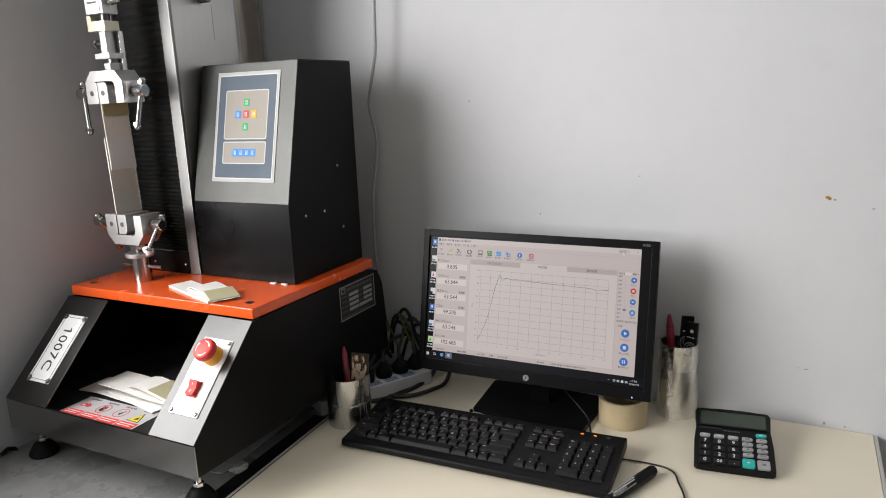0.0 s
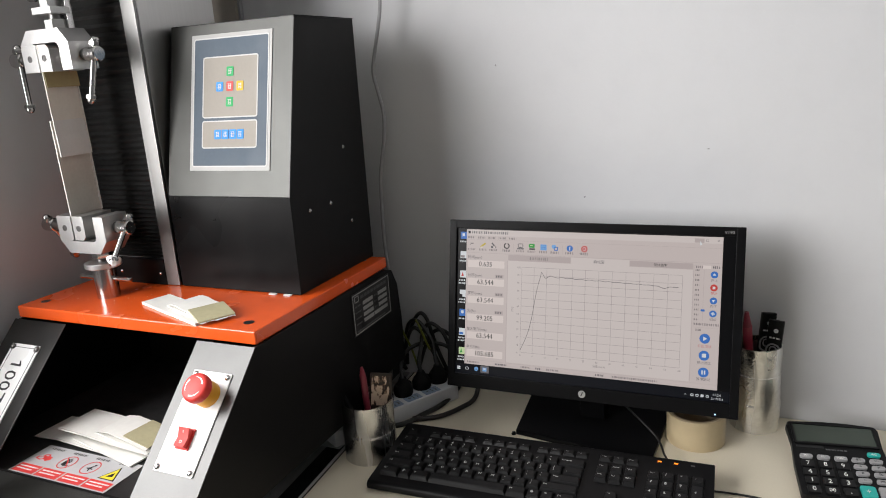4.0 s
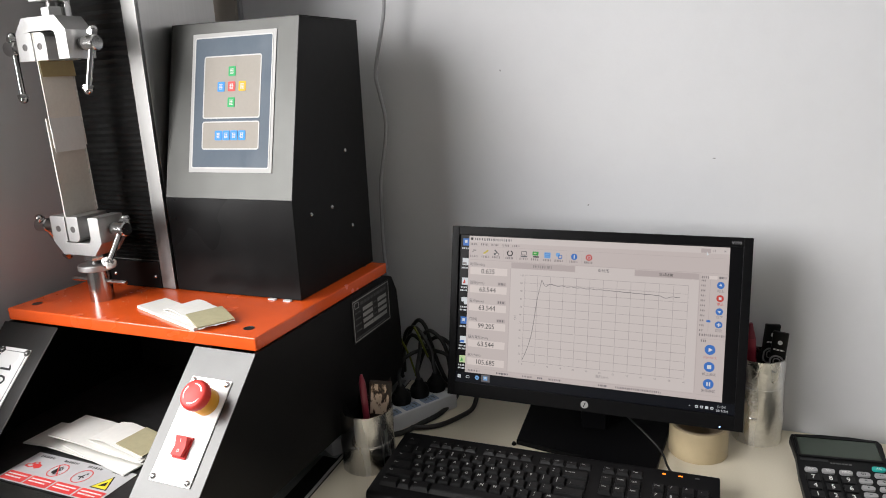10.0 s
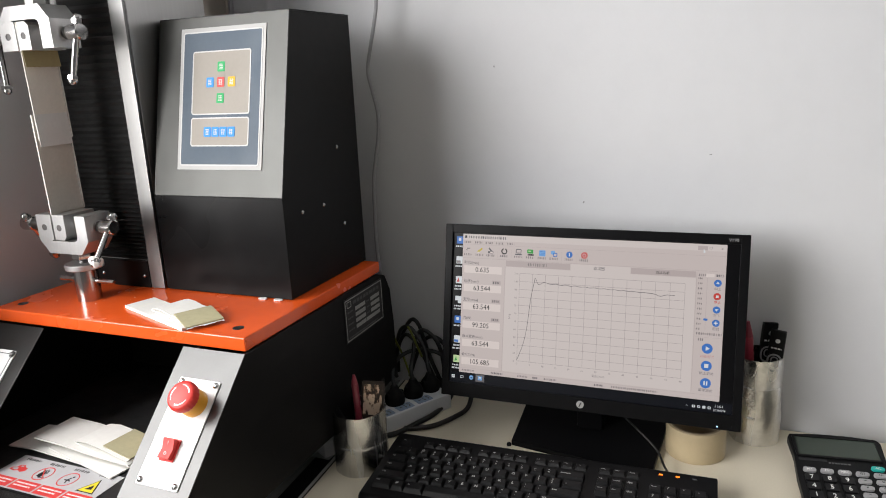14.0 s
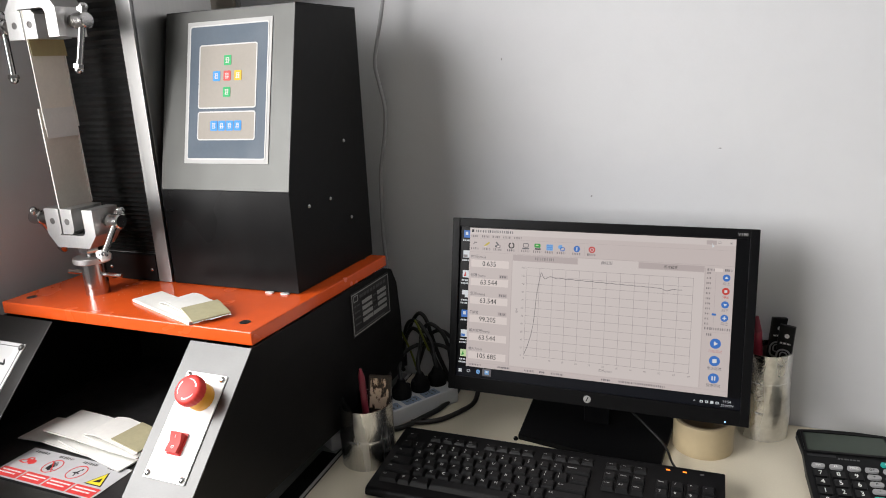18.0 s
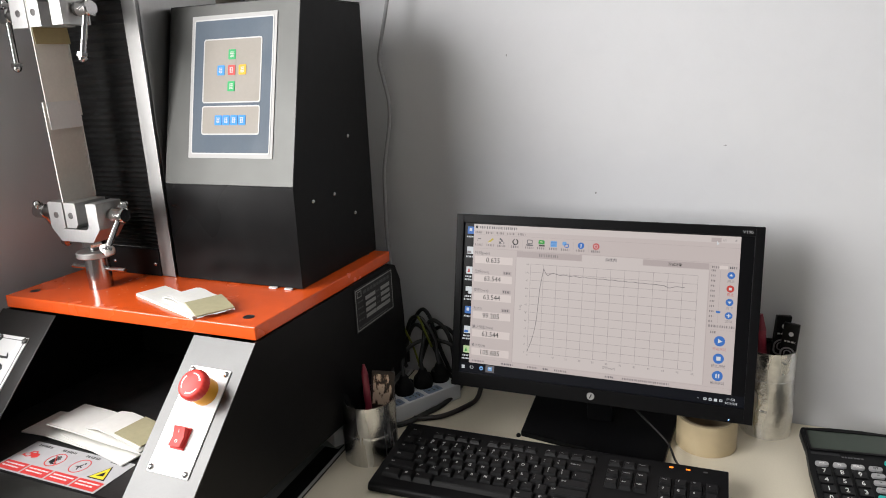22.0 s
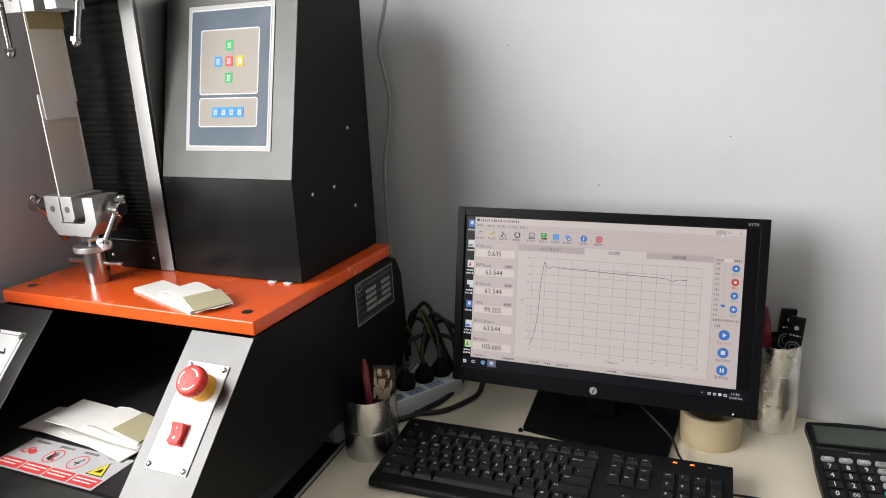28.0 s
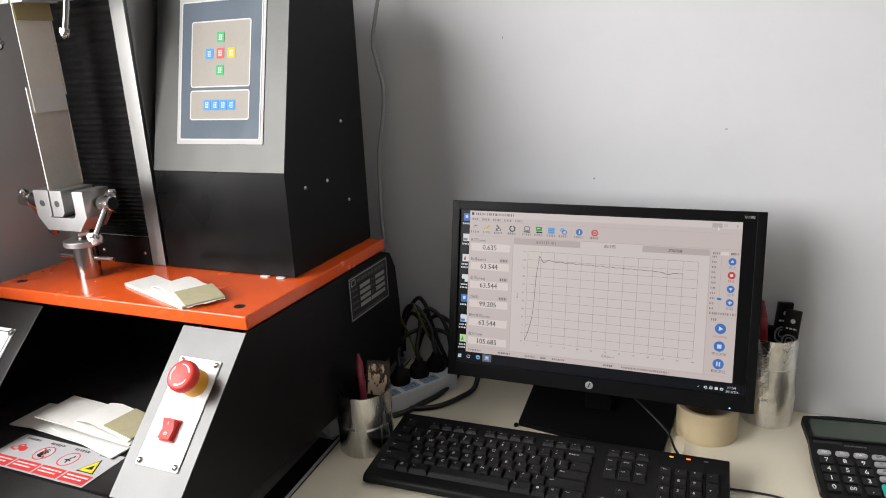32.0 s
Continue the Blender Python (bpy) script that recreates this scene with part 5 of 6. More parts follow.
            box(cx - 0.0007, cx + 0.0007, cy - 0.0026, cy + 0.0026, z + 0.00007, z + 0.00012, bm=bm)
        on("button_mark", bm, S_WHITE, scr)
        text(name, 0.926, 0.947, v + 0.0335, S_RED if k == 1 else S_SOFT, name="button_writing")
    for k, name in enumerate(("\u5f00\u59cb\u6d4b\u8bd5", "\u505c\u6b62\u6d4b\u8bd5", "\u6682\u505c\u6d4b\u8bd5")):
        cx, cy, z = X(0.9128), Y(0.622 + 0.1035 * k), Z1 + 0.00014
        on("round_button", lathe([(0.0072, 0), (0.0072, 0.0001), (0, 0.0001)], Matrix.Translation((cx, cy, Z1)), 24), S_BLUE, scr)
        if k == 0:
            bm = prism([(cx - 0.0020, cy - 0.0032), (cx + 0.0036, cy), (cx - 0.0020, cy + 0.0032)], 0.00008, "z", z)
        elif k == 1:
            bm = box(cx - 0.0028, cx + 0.0028, cy - 0.0028, cy + 0.0028, z, z + 0.00006)
        else:
            bm = box(cx - 0.0026, cx - 0.0008, cy - 0.0030, cy + 0.0030, z, z + 0.00006)
            box(cx + 0.0008, cx + 0.0026, cy - 0.0030, cy + 0.0030, z, z + 0.00006, bm=bm)
        on("button_mark", bm, S_WHITE, scr)
        text(name, 0.891, 0.935, 0.669 + 0.101 * k, S_ROSE if k == 0 else S_LINE, name="button_writing")
    bm = bmesh.new()
    for k in range(11):
        bars(rng, X(0.8745), X(0.8885), Y(0.209 + 0.0299 * k), 0.0026, Z2, 0.0001, bm=bm, low=0.0009, high=0.0016)
    on("scale_numbers", bm, S_SOFT, scr)
    on("speed_field", rect(0.898, 0.924, 0.179, 0.199, Z1), S_FIELD, scr)
    word(0.875, 0.897, 0.189, 0.014)
    word(0.930, 0.954, 0.188, 0.014, mat=S_LINE)
    word(0.875, 0.955, 0.5355, 0.014)
    word(0.882, 0.900, 0.571, 0.014)
    on("slider", slab(0.0056, 0.0030, 0.0010, 0.0001, X(0.9025), Y(0.451), Z2), S_BLUE, scr, "blue slider")
    on("slider_rail", rect(0.9018, 0.9030, 0.205, 0.515, Z1), S_TAB, scr)
    for a, b, mat in ((0.049, 0.096, S_SOFT), (0.163, 0.211, S_LINE), (0.265, 0.301, S_SOFT), (0.322, 0.342, S_LINE), (0.364, 0.41, S_SOFT), (0.545, 0.575, S_LINE), (0.605, 0.760, S_SOFT)):
        on("status_writing", bars(rng, X(a), X(b), Y(0.9145), 0.0028, Z2, 0.0001, low=0.001, high=0.002), mat, scr)
    # desktop icons, half hidden by the window, and the taskbar
    for k, c in enumerate((S_BLUE, S_WHITE, S_WHITE, S_WHITE, S_BLUE, S_WHITE, S_LEAF)):
        v = 0.025 + 0.1325 * k
        on("desktop_icon", rect(0.013, 0.0372, v, v + 0.048, Z), c, scr)
        on("icon_mark", (rect(0.020, 0.030, v + 0.010, v + 0.030, Z1), rect(0.014, 0.030, v + 0.028, v + 0.044, Z1), prism([(X(0.017), Y(v + 0.040)), (X(0.024), Y(v + 0.008)), (X(0.028), Y(v + 0.036))], 0.0001, "z", Z1), rect(0.013, 0.024, v + 0.030, v + 0.048, Z1))[k % 4], (S_WHITE, S_SOFT, S_RED, S_BACK, S_WHITE, S_BLUE, S_GREEN)[k], scr)
        bm = bars(rng, X(0.010), X(0.036), Y(v + 0.066), 0.0024, Z, 0.0001, low=0.001, high=0.002)
        if k in (2, 3, 5, 6):
            bars(rng, X(0.008), X(0.036), Y(v + 0.086), 0.0024, Z, 0.0001, bm=bm, low=0.001, high=0.002)
        on("icon_writing", bm, S_WHITE, scr)
    bm = bmesh.new()
    for a, b in ((-1, -1), (-1, 1), (1, -1), (1, 1)):
        box(X(0.015) + a * 0.0014 - 0.0012, X(0.015) + a * 0.0014 + 0.0012, Y(0.963) + b * 0.0014 - 0.0012, Y(0.963) + b * 0.0014 + 0.0012, Z1, Z1 + 0.0001, bm=bm)
    on("task_icon", bm, S_WHITE, scr, "four-pane start symbol")
    on("task_icon", band(0.0058, 0.0044, 0.0016, 0.0008, 0.0001, X(0.049), Y(0.962), Z1), S_WHITE, scr)
    on("task_icon", lathe([(0.0034, 0), (0.0034, 0.0001), (0, 0.0001)], Matrix.Translation((X(0.087), Y(0.961), Z1)), 16), S_SKY, scr)
    on("icon_mark", box(X(0.084), X(0.092), Y(0.965), Y(0.960), Z1 + 0.00012, Z1 + 0.0002), S_BAR, scr)
    on("task_icon", rect(0.104, 0.138, 0.936, 0.984, Z1), S_LINE, scr)
    on("task_icon", rect(0.113, 0.129, 0.947, 0.973, Z2), S_SKY, scr)
    on("icon_mark", rect(0.117, 0.125, 0.951, 0.961, Z3), S_WHITE, scr)
    on("tray_icon", prism([(X(0.853), Y(0.976)), (X(0.857), Y(0.968)), (X(0.861), Y(0.976)), (X(0.857), Y(0.9725))], 0.0001, "z", Z1), S_WHITE, scr)
    for k in range(4):
        on("tray_icon", slab(0.0042, 0.0040, 0.0006, 0.0001, X(0.879 + 0.0165 * k), Y(0.973), Z1) if k == 2 else band(0.0042, 0.0036, 0.0010, 0.0010, 0.0001, X(0.879 + 0.0165 * k), Y(0.973), Z1), S_WHITE, scr)
    on("clock", letters("11:54", 0.0052, 0.0001, m=Matrix.Translation((X(0.958), Y(0.960), Z1))), S_WHITE, scr, "small white clock")
    on("date", letters("2019/7/4", 0.0046, 0.0001, m=Matrix.Translation((X(0.960), Y(0.984), Z1))), S_WHITE, scr, "small white date")
    on("pointer", prism([(X(0.886), Y(0.034)), (X(0.886), Y(0.060)), (X(0.893), Y(0.054))], 0.0001, "z", Z3), S_WHITE, scr)
    # stand, standing on the desk
    inv = mon.matrix_basis.inverted()

    def world(bm):
        bmesh.ops.transform(bm, matrix=inv, verts=bm.verts)
        return bm
    cx = -0.0735
    bm = prism([(cx - 0.110, 1.335), (cx + 0.108, 1.302), (cx + 0.116, 1.462), (cx + 0.104, 1.476), (cx - 0.110, 1.482), (cx - 0.122, 1.470)], 0.009, "z", DESK, 0.002)
    on("base", world(bm), BEZEL, label="flat black stand base")
    bm = prism([(1.405, 0.759), (1.440, 0.759), (1.432, 0.90), (1.424, 0.96), (1.398, 0.96), (1.398, 0.86)], 0.040, "x", cx - 0.020, 0.003)
    on("neck", world(bm), BEZEL)
    bm = box(cx - 0.045, cx + 0.045, 1.378, 1.404, 0.90, 0.985, 0.003)
    on("mount", world(bm), BEZEL)
    on("corner_pad", world(lathe([(0, 0), (0.0035, 0), (0.0038, 0.002), (0.0025, 0.0045), (0, 0.005)], Matrix.Translation((cx - 0.1135, 1.334, DESK)), 16)), RUBBER)
    for x in (-0.042, 0.030, 0.012):
        bm = tube([(cx + x, 1.40, 0.852), (cx + x * 0.9, 1.412, 0.81), (cx + x * 0.4, 1.444, 0.772), (cx + x * 0.4 - 0.02, 1.480, 0.765)], 0.0032)
        on("lead", world(bm), CABLE)


monitor()

# ---- keyboard ----


def keyboard():
    yaw = 1.9
    kb = thing("keyboard", Matrix.Translation((-0.1100, 1.2050, DESK)) @ pose(0, 0, 0, 0, 0, yaw), "black full-size office keyboard with white legends", "keyboard")
    w, d = 0.468, 0.153
    zf, zr = 0.0155, 0.030
    slope = math.atan2(zr - zf, d)
    prof = [(-d / 2 + 0.003, 0.002), (-d / 2, 0.005), (-d / 2, zf - 0.005), (-d / 2 + 0.0015, zf - 0.0018), (-d / 2 + 0.005, zf), (d / 2 - 0.004, zr), (d / 2, zr - 0.004), (d / 2, 0.010)]
    part("case", prism(prof, w, "x", -w / 2, 0.0018), BLACK_PLASTIC, kb)
    top = Matrix.Translation((0, -d / 2, zf - 0.0002)) @ Matrix.Rotation(slope, 4, "X")
    u = 0.01905
    def keycap(kw, kd=0.0160, h=0.0062):
        bm = bmesh.new()
        lo = [(-kw / 2, -kd / 2), (kw / 2, -kd / 2), (kw / 2, kd / 2), (-kw / 2, kd / 2)]
        a = [bm.verts.new((x, y, 0)) for x, y in lo]
        ix, iy0, iy1 = kw / 2 - 0.0017, -kd / 2 + 0.0030, kd / 2 - 0.0008
        b = [bm.verts.new(v) for v in ((-ix, iy0, h), (ix, iy0, h), (ix, iy1, h + 0.0006), (-ix, iy1, h + 0.0006))]
        for i in range(4):
            j = (i + 1) % 4
            bm.faces.new((a[i], a[j], b[j], b[i]))
        bm.faces.new(b)
        bmesh.ops.bevel(bm, geom=[e for e in bm.edges if all(v in b for v in e.verts)], offset=0.0009, segments=2, affect="EDGES")
        return bm
    caps = {}

    def key(x, y, kw, legend="", size=0.0066, kd=0.0160, low=False):
        k = (round(kw, 4), round(kd, 4), low)
        if k not in caps:
            me = mesh_of("key", keycap(kw, kd, 0.0038 if low else 0.0062), KEY_PLASTIC)
            smooth(me, 30)
            caps[k] = me
        ob = new("key", caps[k])
        ob.parent = kb
        ob.matrix_basis = top @ Matrix.Translation((x, y, 0))
        if legend:
            hh = 0.0041 if low else 0.0067
            bm = bmesh.new()
            rows = legend.split("|")
            for r, t in enumerate(rows):
                yy = 0.0036 - 0.0052 * r if len(rows) > 1 else 0.0022
                letters(t, (size if len(rows) == 1 else 0.0050) if len(t) == 1 else min(size * 0.50, 1.35 * (kw - 0.006) / max(len(t), 1)), 0.00012, bm, Matrix.Translation((-kw / 2 + 0.0034 + (0.0012 if len(t) == 1 else 0), yy, hh)), "LEFT")
            part("legend", bm, KEY_INK, ob)
    x0 = -w / 2 + 0.012
    y1 = 0.0272
    # main rows, from the space bar up
    def row(y, keys, start=x0):
        x = start
        for legend, n in keys:
            kw = n * u - 0.0016
            if legend is not None:
                key(x + n * u / 2, y, kw, legend)
            x += n * u
    row(y1, [("Ctrl", 1.5), ("#", 1.0), ("Alt", 1.5), (" ", 6.0), ("Alt", 1.5), ("#", 1.0), ("=", 1.0), ("Ctrl", 1.5)])
    row(y1 + u, [("Shift", 2.25)] + [(c, 1) for c in "ZXCVBNM"] + [("<|,", 1), (">|.", 1), ("?|/", 1), ("Shift", 2.75)])
    row(y1 + 2 * u, [("Caps", 1.75)] + [(c, 1) for c in "ASDFGHJKL"] + [(":|;", 1), ("\"|'", 1), ("Enter", 2.25)])
    row(y1 + 3 * u, [("Tab", 1.5)] + [(c, 1) for c in "QWERTYUIOP"] + [("{|[", 1), ("}|]", 1), ("|\\", 1.5)])
    row(y1 + 4 * u, [("~|`", 1)] + [(a + "|" + b, 1) for a, b in zip("!@#$%^&*()", "1234567890")] + [("_|-", 1), ("+|=", 1), ("Backspace", 2)])
    yf = y1 + 5.30 * u
    key(x0 + u / 2, yf, u - 0.0022, "Esc", kd=0.0125, low=True)
    for g, xs in enumerate((2.0, 6.5, 11.0)):
        for k in range(4):
            key(x0 + (xs + k + 0.5) * u, yf, u - 0.0022, "F%d" % (4 * g + k + 1), kd=0.0125, low=True)
    nx = x0 + 15.75 * u
    for k, t in enumerate(("PrtSc", "Scroll", "Pause")):
        key(nx + (k + 0.5) * u, yf, u - 0.0022, t, kd=0.0125, low=True)
    for r, names in ((4, ("Insert", "Home", "PgUp")), (3, ("Delete", "End", "PgDn"))):
        for k, t in enumerate(names):
            key(nx + (k + 0.5) * u, y1 + r * u, u - 0.0022, t)
    key(nx + 1.5 * u, y1 + u, u - 0.0022, "^")
    for k, t in enumerate("<v>"):
        key(nx + (k + 0.5) * u, y1, u - 0.0022, t)
    px = nx + 3.60 * u
    for r, names in ((4, ("Num", "/", "*", "-")), (3, "789"), (2, "456"), (1, "123")):
        for k, t in enumerate(names):
            key(px + (k + 0.5) * u, y1 + r * u, u - 0.0022, t)
    key(px + u, y1, 2 * u - 0.0022, "0")
    key(px + 2.5 * u, y1, u - 0.0022, ".")
    key(px + 3.5 * u, y1 + 2.5 * u, u - 0.0022, "+", kd=0.0160 + u)
    key(px + 3.5 * u, y1 + 0.5 * u, u - 0.0022, "Enter", kd=0.0160 + u)
    for k in range(3):
        bm = box(px + (0.62 + 1.15 * k) * u, px + (0.62 + 1.15 * k) * u + 0.0054, yf + 0.0110, yf + 0.0134, 0.0002, 0.0010, 0.0003, m=top)
        part("status_light", bm, LED_ORANGE if k < 2 else GREY_INK, kb, "lit orange status light" if k < 2 else "unlit status light")
    for x in (-0.19, 0.19):
        part("rubber_foot", box(x - 0.012, x + 0.012, 0.055, 0.063, 0.0, 0.0101, 0.001), RUBBER, kb)
        part("rubber_foot", box(x - 0.012, x + 0.012, -0.064, -0.056, 0.0, 0.0025), RUBBER, kb)
    solo("keyboard_cable", tube([(0.060, 1.2875, DESK + 0.022), (0.050, 1.320, DESK + 0.014), (0.035, 1.352, DESK + 0.022), (-0.005, 1.385, DESK + 0.040), (-0.045, 1.43, DESK + 0.046), (-0.080, 1.49, DESK + 0.03)], 0.0017), CABLE, "thin black keyboard cable lying over the stand base", "cable")
    solo("mouse_cable", tube([(0.112, 1.262, DESK + 0.003), (0.150, 1.266, DESK + 0.0024), (0.185, 1.264, DESK + 0.0024), (0.203, 1.252, DESK + 0.0024), (0.214, 1.225, DESK + 0.0024), (0.226, 1.195, DESK + 0.0024), (0.236, 1.15, DESK + 0.0024), (0.240, 1.08, DESK + 0.0024), (0.26, 0.98, DESK + 0.0024)], 0.0015), CABLE, "thin black cable lying on the desk", "cable")


keyboard()

# ---- calculator ----


def calculator():
    tilt, yaw = 12.0, 7.0
    w, d = 0.116, 0.143
    m = Matrix.Translation((0.2885, 1.2820, DESK + 0.0110)) @ pose(0, 0, 0, 0, 0, yaw) @ pose(0, 0, 0, tilt, 0, 0)
    cal = thing("calculator", Matrix.Translation((0.2885, 1.2820, DESK)) @ pose(0, 0, 0, 0, 0, yaw), "black desk calculator with grey, black and teal keys", "calculator")
    local = cal.matrix_basis.inverted() @ m @ Matrix.Diagonal((0.980, 1.0, 1, 1))

    def on(name, bm, mats, parent=None, label=""):
        bmesh.ops.transform(bm, matrix=local, verts=bm.verts)
        return part(name, bm, mats, parent or cal, label)
    # outline a little waisted below the display
    pts = [(-0.056, 0.0), (0.056, 0.0), (0.061, 0.004), (0.0615, 0.06), (0.059, 0.10), (0.0615, 0.138), (0.058, 0.146), (0.02, 0.1495), (-0.02, 0.1495), (-0.058, 0.146), (-0.0615, 0.138), (-0.059, 0.10), (-0.0615, 0.06), (-0.061, 0.004)]
    body = on("body", prism(pts, 0.0115, "z", -0.0090, 0.0022), BLACK_PLASTIC)
    part("rear_stand", box(-0.048, 0.048, 0.112, 0.128, 0.0, 0.029, 0.002), BLACK_PLASTIC, cal)
    part("front_foot", box(-0.048, 0.048, 0.006, 0.014, 0.0, 0.0045), RUBBER, cal)
    frame_ = on("display_frame", band(0.112, 0.045, 0.004, 0.0035, 0.0022, 0, 0.1205, 0.0024), BLACK_PLASTIC)
    on("display", slab(0.106, 0.039, 0.002, 0.0006, 0, 0.1205, 0.0026), LCD, label="dull green display with no digits")
    rng = random.Random(3)
    on("brand_bar", bars(rng, -0.016, 0.012, 0.0900, 0.0026, 0.0026, 0.0002, low=0.002, high=0.004), GREY_INK)
    on("solar_strip", slab(0.036, 0.0045, 0.0008, 0.0004, -0.036, 0.0935, 0.0025), INK)
    cols = [-0.0445, -0.0225, -0.0005, 0.0212, 0.0432]
    step = 0.0143
    def key(x, y, kw, kd, mat, t, ink, nm="key", lab=""):
        k = on(nm, slab(kw, kd, min(kw, kd) * (0.45 if kd < 0.009 else 0.16), 0.0034, x, y, 0.0022, n=4), mat, None, lab)
        if t:
            on("legend", letters(t, (0.0105 if t in "0123456789." or kd > 0.015 else 0.0066) if len(t) == 1 else (0.0085 if t == "00" else 0.0052), 0.0003, m=Matrix.Translation((x, y, 0.0056))), ink, k)
    y = 0.0715
    for x, t in zip(cols[:3], ("M+", "M-", "MRC")):
        key(x, y, 0.0165, 0.0078, GREY_KEY, t, PALE_LEGEND)
    key(cols[4], y + 0.0128, 0.0165, 0.0074, TEAL, "AC", PALE_LEGEND, lab="teal key")
    for r, t3 in enumerate(("789", "456", "123")):
        for x, t in zip(cols, t3):
            key(x, y - 0.0145 - 0.0157 * r, 0.0168, 0.0122, KEY_PLASTIC, t, PALE_LEGEND)
    for x, t in zip(cols, ("0", "00", ".")):
        key(x, y - 0.0616, 0.0168, 0.0122, KEY_PLASTIC, t, PALE_LEGEND)
    for r, (a, b) in enumerate((("GT", "+/-"), ("\u00f7", ">"), ("\u00d7", "%"), ("\u2212", "MU"))):
        key(cols[3], y - 0.0127 * r, 0.0165, 0.0074, GREY_KEY, a, INK)
        key(cols[4], y - 0.0127 * r, 0.0165, 0.0074, GREY_KEY, b, INK)
    key(cols[3], y - 0.0580, 0.0185, 0.0195, TEAL, "+", PALE_LEGEND, lab="large teal plus key")
    key(cols[4], y - 0.0580, 0.0185, 0.0195, GREY_KEY, "=", INK, lab="large grey equals key")


calculator()

# ---- cups, tape, marker ----


def pencil(parent_name, base, tip, r, mat, tipmat, label, category, tip_len=0.02, tip_r=0.0006):
    t = thing(parent_name, Matrix.Translation(base), label, category)
    a, b = Vector((0, 0, 0)), Vector(tip) - Vector(base)
    way = b.normalized()
    part("barrel", rod(a, b - way * tip_len, r), mat, t)
    m = Matrix.Translation(b - way * tip_len) @ way.to_track_quat("Z", "Y").to_matrix().to_4x4()
    part("tip", lathe([(r * 0.98, 0), (r * 0.75, tip_len * 0.4), (tip_r, tip_len), (0, tip_len)], m, 14), tipmat, t)
    return t


def foil_cup(c, r, h, seams, label, seed, foil):
    cup = thing("pen_cup", Matrix.Translation(c), label, "pen cup", "pen cups on the desk")
    rng = random.Random(seed)
    bm = bmesh.new()
    segs, rings = 56, []
    zs = sorted([h * k / 40 for k in range(41)] + [q + 0.0004 for q in seams])
    ph = [rng.uniform(0, 6.28) for _ in range(6)]
    def skin(z, inner=0.0):
        out = []
        for i in range(segs):
            a = 2 * math.pi * i / segs
            bulge = 0.00035 * math.sin(3 * a + ph[0] + 60 * z) + 0.0003 * math.sin(7 * a - 90 * z + ph[1]) + 0.0002 * noise.noise(Vector((math.cos(a) * 5, math.sin(a) * 5, z * 60 + seed)))
            for s in seams:
                bulge += 0.0007 * (1 if z < s else 0)
            rr = r + bulge - inner
            out.append(bm.verts.new((rr * math.cos(a), rr * math.sin(a), z)))
        return out
    rings = [skin(z) for z in zs] + [skin(h, 0.0022), skin(0.004, 0.0022)]
    for a, b in zip(rings, rings[1:]):
        for i in range(segs):
            j = (i + 1) % segs
            bm.faces.new((a[i], a[j], b[j], b[i]))
    bm.faces.new(rings[-1])
    bm.faces.new(rings[0][::-1])
    part("foil_wrap", bm, foil, cup, "crinkled aluminium tape wrap")
    return cup


